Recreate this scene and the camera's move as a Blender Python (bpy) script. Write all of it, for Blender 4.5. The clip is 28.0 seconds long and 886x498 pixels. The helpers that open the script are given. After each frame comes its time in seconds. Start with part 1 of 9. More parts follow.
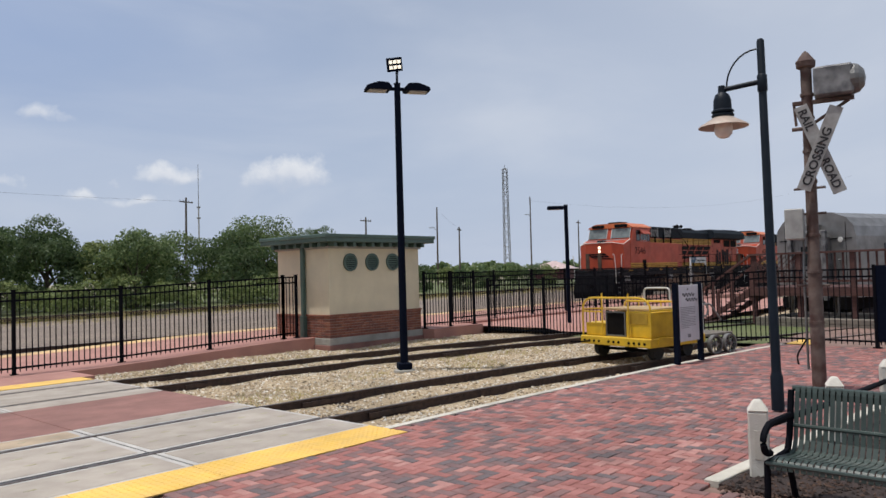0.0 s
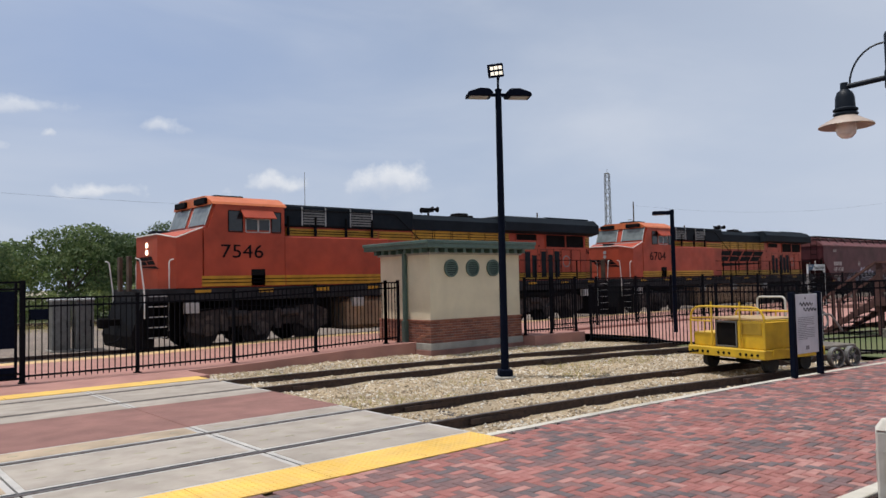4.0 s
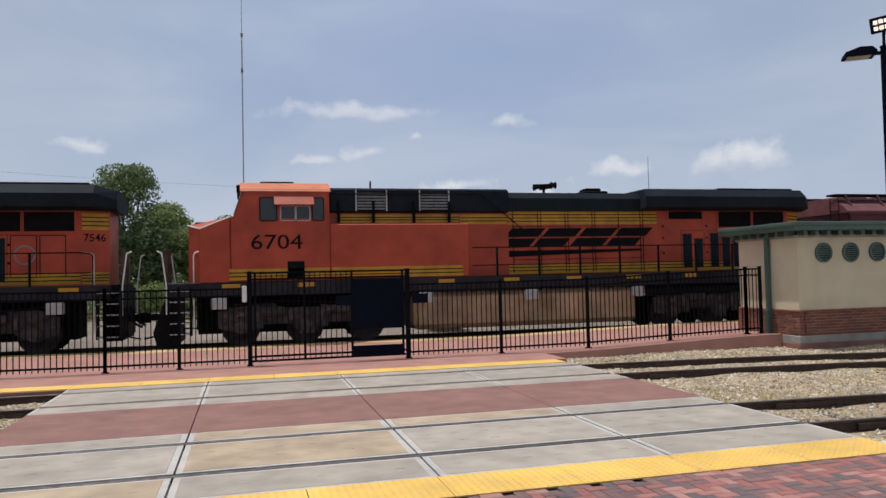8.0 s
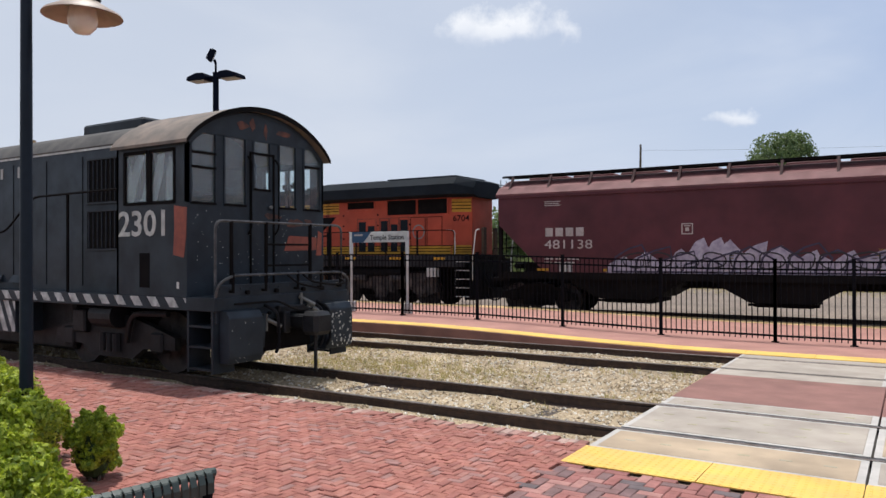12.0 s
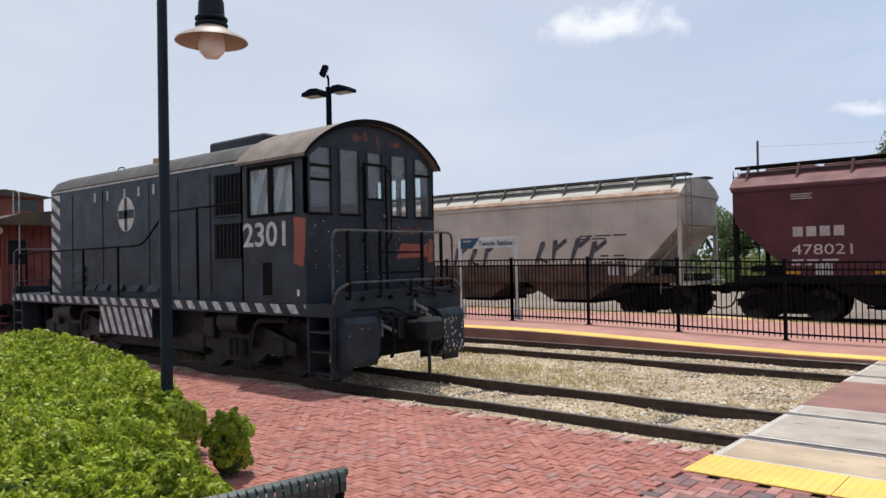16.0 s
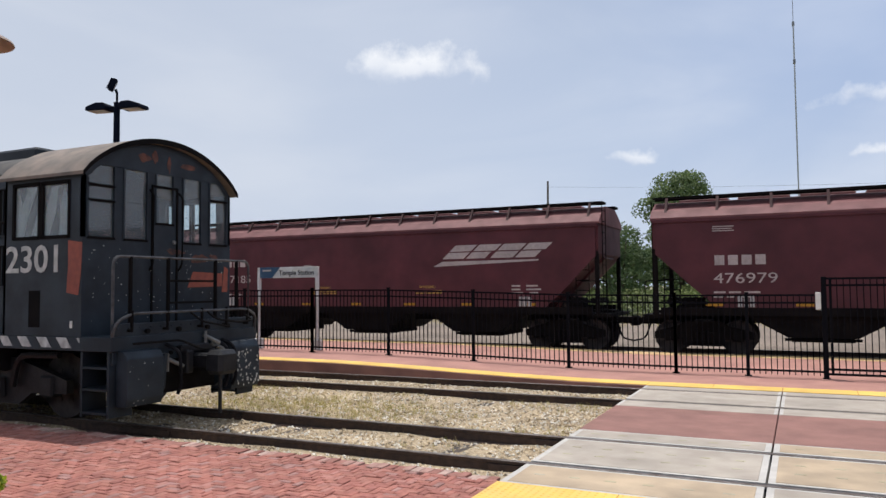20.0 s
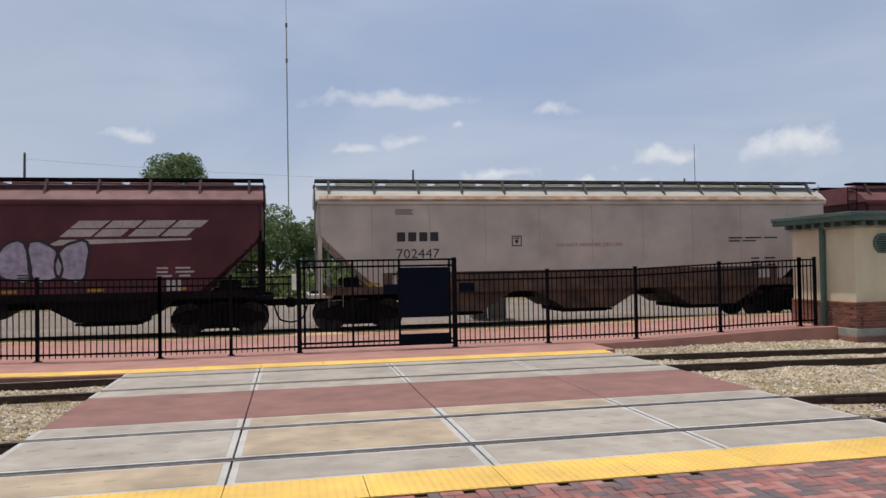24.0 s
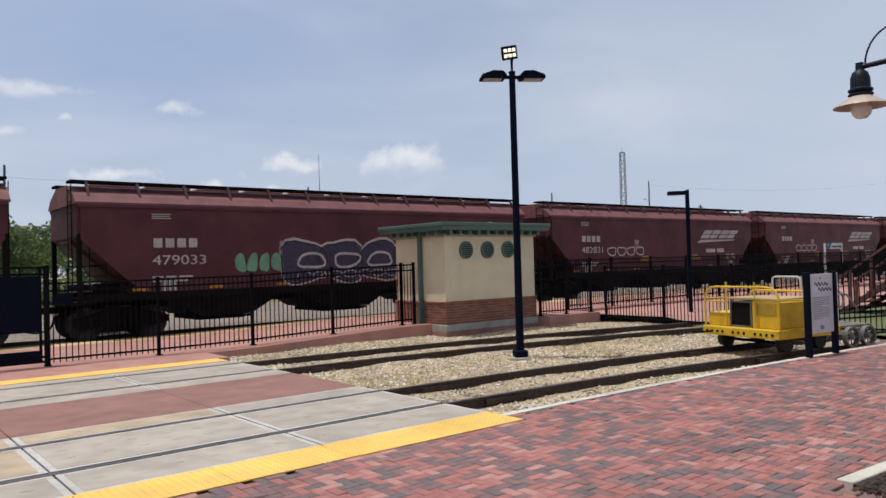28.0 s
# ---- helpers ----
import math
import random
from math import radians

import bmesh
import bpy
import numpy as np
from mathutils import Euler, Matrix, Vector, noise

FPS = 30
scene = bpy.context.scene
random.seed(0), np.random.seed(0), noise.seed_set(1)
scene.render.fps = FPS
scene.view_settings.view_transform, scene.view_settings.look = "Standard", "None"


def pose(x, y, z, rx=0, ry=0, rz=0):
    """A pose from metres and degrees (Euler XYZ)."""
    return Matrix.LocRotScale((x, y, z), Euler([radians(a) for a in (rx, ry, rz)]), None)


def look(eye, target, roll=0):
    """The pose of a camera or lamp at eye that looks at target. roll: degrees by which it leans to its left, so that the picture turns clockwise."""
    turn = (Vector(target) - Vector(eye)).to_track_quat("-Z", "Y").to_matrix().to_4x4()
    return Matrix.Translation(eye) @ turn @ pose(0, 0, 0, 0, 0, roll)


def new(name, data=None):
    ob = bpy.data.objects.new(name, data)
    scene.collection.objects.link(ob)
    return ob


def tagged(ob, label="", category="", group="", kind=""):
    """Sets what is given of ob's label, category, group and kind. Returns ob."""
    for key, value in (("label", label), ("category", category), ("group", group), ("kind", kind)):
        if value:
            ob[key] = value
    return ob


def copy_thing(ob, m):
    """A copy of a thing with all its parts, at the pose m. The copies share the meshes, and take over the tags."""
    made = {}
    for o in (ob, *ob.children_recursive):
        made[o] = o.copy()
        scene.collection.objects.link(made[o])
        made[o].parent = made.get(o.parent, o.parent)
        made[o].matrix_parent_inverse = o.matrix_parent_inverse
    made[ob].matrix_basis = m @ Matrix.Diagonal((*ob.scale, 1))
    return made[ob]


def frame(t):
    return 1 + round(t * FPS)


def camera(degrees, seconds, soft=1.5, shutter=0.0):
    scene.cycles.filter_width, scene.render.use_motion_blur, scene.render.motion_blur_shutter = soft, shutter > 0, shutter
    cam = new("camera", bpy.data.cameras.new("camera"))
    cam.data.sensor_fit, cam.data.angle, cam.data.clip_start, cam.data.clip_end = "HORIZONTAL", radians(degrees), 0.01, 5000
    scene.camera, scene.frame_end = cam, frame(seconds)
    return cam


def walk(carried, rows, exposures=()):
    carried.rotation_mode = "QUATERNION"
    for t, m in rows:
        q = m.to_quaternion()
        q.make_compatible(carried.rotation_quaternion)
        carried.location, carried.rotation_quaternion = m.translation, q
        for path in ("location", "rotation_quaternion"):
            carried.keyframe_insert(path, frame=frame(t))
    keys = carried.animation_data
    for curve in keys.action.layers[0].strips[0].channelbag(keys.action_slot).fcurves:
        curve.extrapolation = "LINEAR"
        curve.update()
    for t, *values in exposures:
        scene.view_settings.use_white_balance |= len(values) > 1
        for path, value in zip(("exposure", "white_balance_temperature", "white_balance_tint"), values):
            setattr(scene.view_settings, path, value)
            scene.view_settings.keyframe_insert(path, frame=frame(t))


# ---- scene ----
cam = camera(61.3, 28.0)
PATH = [
    (0, (0.917, -0.93, 1.878), (2.41, 0.399, 1.944), -1.6),
    (0.5, (0.946, -0.919, 1.877), (2.411, 0.442, 1.943), -1.5),
    (1, (0.953, -0.91, 1.879), (2.39, 0.479, 1.945), -1.3),
    (1.5, (0.948, -0.911, 1.875), (2.36, 0.504, 1.941), -1.1),
    (2, (0.95, -0.902, 1.871), (2.338, 0.536, 1.936), -1.0),
    (2.5, (0.943, -0.894, 1.875), (2.307, 0.567, 1.941), -0.9),
    (3, (0.932, -0.895, 1.88), (2.272, 0.588, 1.952), -0.9),
    (3.5, (0.924, -0.899, 1.884), (2.243, 0.603, 1.965), -1.1),
    (5.5, (0.914, -0.897, 1.889), (2.182, 0.647, 1.982), -1.4),
    (6, (0.927, -0.898, 1.887), (2.17, 0.666, 1.974), -1.6),
    (6.5, (0.927, -0.898, 1.884), (2.102, 0.718, 1.966), -1.6),
    (7, (0.894, -0.883, 1.892), (1.932, 0.825, 1.969), -1.7),
    (7.5, (0.821, -0.872, 1.903), (1.632, 0.955, 1.975), -1.5),
    (8, (0.722, -0.867, 1.909), (1.231, 1.065, 1.98), -1.3),
    (8.5, (0.645, -0.869, 1.915), (0.808, 1.123, 1.984), -0.9),
    (9, (0.562, -0.901, 1.922), (0.381, 1.09, 1.983), -0.8),
    (9.5, (0.489, -0.952, 1.919), (0.003, 0.988, 1.968), -0.5),
    (10, (0.42, -0.95, 1.914), (-0.312, 0.911, 1.956), -0.7),
    (11, (0.371, -1.018, 1.928), (-0.646, 0.704, 1.953), -0.3),
    (12, (0.359, -1.018, 1.928), (-0.71, 0.672, 1.94), -0.2),
    (14.5, (0.368, -1.05, 1.927), (-0.684, 0.65, 1.93), -1.0),
    (15, (0.35, -1.068, 1.938), (-0.79, 0.575, 1.941), -1.1),
    (15.5, (0.338, -1.097, 1.936), (-0.891, 0.481, 1.949), -1.2),
    (16, (0.339, -1.109, 1.933), (-0.958, 0.413, 1.963), -1.1),
    (16.5, (0.342, -1.122, 1.94), (-0.991, 0.368, 2.001), -0.8),
    (17, (0.343, -1.142, 1.949), (-0.998, 0.339, 2.047), -0.6),
    (17.5, (0.356, -1.125, 1.956), (-0.971, 0.366, 2.085), -0.5),
    (18, (0.368, -1.122, 1.938), (-0.919, 0.401, 2.085), -0.4),
    (18.5, (0.363, -1.092, 1.95), (-0.854, 0.488, 2.097), -0.4),
    (19, (0.346, -1.054, 1.955), (-0.773, 0.598, 2.091), -0.4),
    (19.5, (0.346, -1.017, 1.952), (-0.651, 0.713, 2.07), -0.5),
    (20, (0.365, -0.992, 1.943), (-0.496, 0.809, 2.046), -0.5),
    (20.5, (0.39, -0.975, 1.936), (-0.331, 0.888, 2.022), -0.8),
    (22.5, (0.487, -0.847, 1.917), (0.41, 1.151, 1.98), -0.6),
    (23, (0.524, -0.84, 1.914), (0.617, 1.157, 1.974), -0.8),
    (23.5, (0.563, -0.842, 1.916), (0.817, 1.141, 1.968), -0.9),
    (24, (0.593, -0.847, 1.923), (0.994, 1.112, 1.966), -1.0),
    (24.5, (0.635, -0.883, 1.919), (1.17, 1.044, 1.955), -1.3),
    (25, (0.672, -0.912, 1.907), (1.346, 0.971, 1.941), -1.5),
    (25.5, (0.72, -0.928, 1.924), (1.523, 0.903, 1.958), -1.8),
    (26, (0.748, -0.929, 1.932), (1.671, 0.845, 1.972), -1.9),
    (26.5, (0.778, -0.94, 1.932), (1.818, 0.768, 1.981), -2.1),
    (27, (0.808, -0.951, 1.929), (1.948, 0.691, 1.981), -2.0),
    (27.5, (0.837, -0.969, 1.925), (2.053, 0.618, 1.973), -1.9),
    (28, (0.829, -0.99, 1.916), (2.102, 0.552, 1.954), -1.6),
]
walk(cam, [(t, look(e, g, r)) for t, e, g, r in PATH],
     exposures=[(0, -0.13), (3, -0.12), (6, -0.11), (8, -0.22), (9.5, -0.12), (11, 0.10), (14.5, 0.16), (17, 0.21), (19, 0.18), (20.5, 0.06), (22.5, -0.08), (24, -0.2), (26, -0.15), (28, -0.08)])

# ---- daylight ----
SUN_WAY = Vector((-0.20, 0.165, 1.0)).normalized()
sun_data = bpy.data.lights.new("sun", "SUN")
sun_data.energy, sun_data.angle, sun_data.color = 3.6, radians(0.6), (1.0, 0.96, 0.915)
sun = new("sun", sun_data)
sun.matrix_world = look(SUN_WAY * 60, (0, 0, 0))
scene.view_settings.exposure = 0.0

world = bpy.data.worlds.new("hazy_sky")
scene.world = world
world.use_nodes = True


def sky_nodes():
    nt = world.node_tree
    nt.nodes.clear()
    N, L = nt.nodes.new, nt.links.new
    out, bg = N("ShaderNodeOutputWorld"), N("ShaderNodeBackground")
    sky = N("ShaderNodeTexSky")
    sky.sky_type, sky.sun_disc = "NISHITA", False
    sky.sun_elevation = math.asin(SUN_WAY.z)
    sky.sun_rotation = math.atan2(SUN_WAY.x, SUN_WAY.y)
    sky.air_density, sky.dust_density, sky.ozone_density = 1.0, 3.0, 1.5
    co, sep = N("ShaderNodeTexCoord"), N("ShaderNodeSeparateXYZ")
    L(co.outputs["Generated"], sep.inputs[0])

    def m(op, a, b=None, c=None, clamp=False):
        n = N("ShaderNodeMath")
        n.operation, n.use_clamp = op, clamp
        for i, v in enumerate((a, b, c)):
            if v is None:
                continue
            if isinstance(v, (int, float)):
                n.inputs[i].default_value = v
            else:
                L(v, n.inputs[i])
        return n.outputs[0]

    def mixc(f, a, b):
        n = N("ShaderNodeMix")
        n.data_type = "RGBA"
        for s, v in ((n.inputs[0], f), (n.inputs[6], a), (n.inputs[7], b)):
            if isinstance(v, (int, float)):
                s.default_value = v
            elif isinstance(v, tuple):
                s.default_value = (*v, 1)
            else:
                L(v, s)
        return n.outputs[2]

    x, y, z = sep.outputs
    elev = m("MULTIPLY", m("ARCSINE", z), 57.29578)
    azim = m("MULTIPLY", m("ARCTAN2", x, y), 57.29578)
    scaled = N("ShaderNodeVectorMath")
    scaled.operation = "SCALE"
    scaled.inputs["Scale"].default_value = SKY_GAIN
    L(sky.outputs[0], scaled.inputs[0])
    # haze: pale towards the horizon, streaky thin cloud above
    haze = m("SUBTRACT", 1.0, m("DIVIDE", m("MAXIMUM", elev, 0.0), 38.0), clamp=True)
    haze = m("POWER", haze, 1.4)
    base = mixc(m("MULTIPLY_ADD", haze, 0.40, 0.44), scaled.outputs[0], HAZE)
    mp = N("ShaderNodeMapping")
    mp.inputs["Scale"].default_value = (1.3, 1.3, 4.2)
    mp.inputs["Rotation"].default_value = (0.18, -0.12, 0.3)
    L(co.outputs["Generated"], mp.inputs[0])
    streak = N("ShaderNodeTexNoise")
    streak.inputs["Scale"].default_value, streak.inputs["Detail"].default_value, streak.inputs["Distortion"].default_value = 1.7, 5, 0.5
    L(mp.outputs[0], streak.inputs["Vector"])
    sm = N("ShaderNodeMapRange")
    sm.interpolation_type = "SMOOTHSTEP"
    sm.inputs[1].default_value, sm.inputs[2].default_value, sm.inputs[4].default_value = 0.34, 0.80, 0.62
    L(streak.outputs[0], sm.inputs[0])
    base = mixc(sm.outputs[0], base, CIRRUS)
    # thicker high veil towards the west
    west = N("ShaderNodeMapRange")
    west.interpolation_type = "SMOOTHSTEP"
    west.inputs[1].default_value, west.inputs[2].default_value = 0.05, -0.95
    west.inputs[3].default_value, west.inputs[4].default_value = 0.0, 0.62
    L(x, west.inputs[0])
    base = mixc(west.outputs[0], base, WEST_HAZE)
    # a clearer, bluer stretch of sky to the north-east, and a pale veil beyond it
    gap = m("SUBTRACT", 1.0, m("DIVIDE", m("ABSOLUTE", m("SUBTRACT", azim, 15.0)), 30.0), clamp=True)
    gap = m("MULTIPLY", gap, m("DIVIDE", m("SUBTRACT", elev, 5.0), 11.0, clamp=True))
    gap = m("MULTIPLY", gap, m("SUBTRACT", 1.35, m("MULTIPLY", streak.outputs[0], 0.9)))
    base = mixc(m("MULTIPLY", gap, 0.62, clamp=True), base, CLEAR)
    veil = m("DIVIDE", m("SUBTRACT", azim, 40.0), 30.0, clamp=True)
    base = mixc(m("MULTIPLY", veil, 0.35), base, CIRRUS)
    # ragged outlines: the cloud coordinates are shifted by noise
    warp, wsep = N("ShaderNodeTexNoise"), N("ShaderNodeSeparateXYZ")
    warp.inputs["Scale"].default_value, warp.inputs["Detail"].default_value = 17, 4
    L(co.outputs["Generated"], warp.inputs["Vector"]), L(warp.outputs["Color"], wsep.inputs[0])
    azim = m("ADD", azim, m("MULTIPLY", m("SUBTRACT", wsep.outputs[0], 0.5), 6.0))
    elev = m("ADD", elev, m("MULTIPLY", m("SUBTRACT", wsep.outputs[1], 0.5), 2.6))
    # fair-weather clouds: azimuth to the right of +y, elevation, half width, half height, strength
    fine = N("ShaderNodeTexNoise")
    fine.inputs["Scale"].default_value, fine.inputs["Detail"].default_value = 26, 6
    fine.inputs["Roughness"].default_value = 0.62
    L(co.outputs["Generated"], fine.inputs["Vector"])
    rag = m("MULTIPLY", m("SUBTRACT", fine.outputs[0], 0.46), 2.4)
    for az, el, w, h, k in CLOUDS:
        dx = m("DIVIDE", m("SUBTRACT", azim, az), w)
        up = m("SUBTRACT", elev, el)
        dy = m("DIVIDE", up, h)
        # flat underside: the lower half falls off faster
        dy = m("MULTIPLY", dy, m("ADD", 1.0, m("MULTIPLY", m("LESS_THAN", up, 0.0), 0.9)))
        r = m("SQRT", m("ADD", m("MULTIPLY", dx, dx), m("MULTIPLY", dy, dy)))
        d = m("SUBTRACT", m("ADD", 1.12, rag), r)
        f = m("MULTIPLY", m("MULTIPLY", d, 1.15, clamp=True), k)
        tone = mixc(m("MULTIPLY_ADD", dy, 0.7, 0.65, clamp=True), UNDERSIDE, CLOUD)
        base = mixc(f, base, tone)
    L(base, bg.inputs[0])
    bg.inputs[1].default_value = 1.0
    L(bg.outputs[0], out.inputs[0])


SKY_GAIN = 0.085
HAZE = (0.545, 0.645, 0.845)
WEST_HAZE = (0.60, 0.64, 0.715)
CIRRUS = (0.71, 0.755, 0.845)
CLOUD = (0.88, 0.90, 0.94)
UNDERSIDE = (0.58, 0.64, 0.76)
CLEAR = (0.31, 0.43, 0.70)
CLOUDS = [
    (28.0, 7.5, 2.3, 1.0, 0.85), (36.6, 7.5, 3.0, 1.6, 0.9), (23.5, 5.9, 1.1, 0.45, 0.7), (26.7, 5.7, 1.3, 0.45, 0.7),
    (15.7, 6.8, 3.0, 0.7, 0.85), (19.6, 11.2, 1.6, 0.8, 0.6), (7.6, 12.3, 5.6, 0.7, 0.6), (-11.4, 9.6, 1.5, 0.65, 0.7),
    (4.6, 8.8, 1.4, 0.65, 0.7), (8.7, 9.2, 1.4, 0.65, 0.65), (-27.3, 16.5, 4.4, 1.8, 0.95), (-34.9, 21.6, 2.4, 1.1, 0.7),
    (12.4, 10.3, 0.7, 0.3, 0.6)]
sky_nodes()


# ---- materials ----
def mat(name, col, col2=None, scale=6.0, rough=0.7, metal=0.0, bump=0.15, bscale=70.0, stain=0.25, stain_scale=1.1,
        var=0.0, by="object", glow=0.0, spec=0.5, stretch=None):
    m = bpy.data.materials.new(name)
    m.use_nodes = True
    nt = m.node_tree
    b = nt.nodes["Principled BSDF"]
    N, L = nt.nodes.new, nt.links.new
    co = N("ShaderNodeTexCoord")
    src = co.outputs["Object"]
    if stretch:
        mp = N("ShaderNodeMapping")
        mp.inputs["Scale"].default_value = stretch
        L(src, mp.inputs[0])
        src = mp.outputs[0]
    n1, n2, n3 = N("ShaderNodeTexNoise"), N("ShaderNodeTexNoise"), N("ShaderNodeTexNoise")
    for n, s, d in ((n1, scale, 5), (n2, stain_scale, 4), (n3, bscale, 3)):
        n.inputs["Scale"].default_value, n.inputs["Detail"].default_value = s, d
        L(src, n.inputs["Vector"])
    col2 = col2 or tuple(c * 0.78 for c in col)
    ramp = N("ShaderNodeMapRange")
    ramp.inputs[1].default_value, ramp.inputs[2].default_value = 0.36, 0.66
    L(n1.outputs[0], ramp.inputs[0])
    mx = N("ShaderNodeMix")
    mx.data_type = "RGBA"
    mx.inputs[6].default_value, mx.inputs[7].default_value = (*col, 1), (*col2, 1)
    L(ramp.outputs[0], mx.inputs[0])
    st = N("ShaderNodeMapRange")
    st.inputs[1].default_value, st.inputs[2].default_value = 0.3, 0.75
    st.inputs[3].default_value, st.inputs[4].default_value = 1.0 + stain * 0.35, 1.0 - stain
    L(n2.outputs[0], st.inputs[0])
    val = st.outputs[0]
    if var:
        if by == "object":
            rnd = N("ShaderNodeObjectInfo").outputs["Random"]
        else:
            rnd = N("ShaderNodeNewGeometry").outputs["Random Per Island"]
        vr = N("ShaderNodeMapRange")
        vr.inputs[3].default_value, vr.inputs[4].default_value = 1 - var, 1 + var
        L(rnd, vr.inputs[0])
        mu = N("ShaderNodeMath")
        mu.operation = "MULTIPLY"
        L(val, mu.inputs[0]), L(vr.outputs[0], mu.inputs[1])
        val = mu.outputs[0]
    sc = N("ShaderNodeVectorMath")
    sc.operation = "SCALE"
    L(mx.outputs[2], sc.inputs[0]), L(val, sc.inputs["Scale"])
    L(sc.outputs[0], b.inputs["Base Color"])
    rr = N("ShaderNodeMapRange")
    rr.inputs[3].default_value, rr.inputs[4].default_value = max(rough - 0.12, 0.03), min(rough + 0.12, 1)
    L(n1.outputs[0], rr.inputs[0]), L(rr.outputs[0], b.inputs["Roughness"])
    b.inputs["Metallic"].default_value = metal
    b.inputs["Specular IOR Level"].default_value = spec
    if bump:
        bp = N("ShaderNodeBump")
        bp.inputs["Strength"].default_value, bp.inputs["Distance"].default_value = bump, 0.02
        L(n3.outputs[0], bp.inputs["Height"]), L(bp.outputs[0], b.inputs["Normal"])
    if glow:
        b.inputs["Emission Color"].default_value, b.inputs["Emission Strength"].default_value = (*col, 1), glow
    return m


def pieces_mat(name, cols, rough=0.85, bump=0.3, bscale=90.0, by="island", stain=0.2):
    """One colour of the list for each separate piece."""
    m = mat(name, cols[0], rough=rough, bump=bump, bscale=bscale, stain=stain)
    nt = m.node_tree
    N, L = nt.nodes.new, nt.links.new
    rnd = N("ShaderNodeNewGeometry").outputs["Random Per Island"] if by == "island" else N("ShaderNodeObjectInfo").outputs["Random"]
    ramp = N("ShaderNodeValToRGB")
    ramp.color_ramp.interpolation = "CONSTANT"
    els = ramp.color_ramp.elements
    els[0].color, els[0].position = (*cols[0], 1), 0
    els[1].color, els[1].position = (*cols[1], 1), 1 / len(cols)
    for i, c in enumerate(cols[2:], 2):
        els.new(i / len(cols)).color = (*c, 1)
    L(rnd, ramp.inputs[0])
    mx = next(n for n in nt.nodes if n.type == "MIX")
    dark = N("ShaderNodeVectorMath")
    dark.operation = "SCALE"
    dark.inputs["Scale"].default_value = 0.72
    L(ramp.outputs[0], dark.inputs[0])
    L(ramp.outputs[0], mx.inputs[6]), L(dark.outputs[0], mx.inputs[7])
    return m


def glass_mat(name, tint=(0.9, 0.95, 0.95), rough=0.03, dust=0.0):
    m = bpy.data.materials.new(name)
    m.use_nodes = True
    nt = m.node_tree
    nt.nodes.clear()
    N, L = nt.nodes.new, nt.links.new
    out, mix, tr, gl, lw = (N("ShaderNodeOutputMaterial"), N("ShaderNodeMixShader"), N("ShaderNodeBsdfTransparent"),
                            N("ShaderNodeBsdfGlossy"), N("ShaderNodeLayerWeight"))
    pw, fr = N("ShaderNodeMath"), N("ShaderNodeMath")
    pw.operation, pw.inputs[1].default_value = "POWER", 5.0
    fr.operation, fr.inputs[1].default_value, fr.inputs[2].default_value = "MULTIPLY_ADD", 0.9, 0.05
    L(lw.outputs["Facing"], pw.inputs[0]), L(pw.outputs[0], fr.inputs[0])
    tr.inputs[0].default_value = (*tint, 1)
    gl.inputs["Roughness"].default_value = rough
    L(fr.outputs[0], mix.inputs[0]), L(tr.outputs[0], mix.inputs[1]), L(gl.outputs[0], mix.inputs[2]), L(mix.outputs[0], out.inputs[0])
    if dust:
        # a film of dirt, thicker in streaks
        df, mx, nz, rg = N("ShaderNodeBsdfDiffuse"), N("ShaderNodeMixShader"), N("ShaderNodeTexNoise"), N("ShaderNodeMapRange")
        df.inputs[0].default_value = (0.62, 0.66, 0.68, 1)
        nz.inputs["Scale"].default_value, nz.inputs["Detail"].default_value = 3.5, 5
        rg.inputs[1].default_value, rg.inputs[2].default_value = 0.3, 0.7
        rg.inputs[3].default_value, rg.inputs[4].default_value = dust * 0.55, dust * 1.3
        L(N("ShaderNodeTexCoord").outputs["Object"], nz.inputs["Vector"]), L(nz.outputs[0], rg.inputs[0])
        L(rg.outputs[0], mx.inputs[0]), L(mix.outputs[0], mx.inputs[1]), L(df.outputs[0], mx.inputs[2]), L(mx.outputs[0], out.inputs[0])
    return m


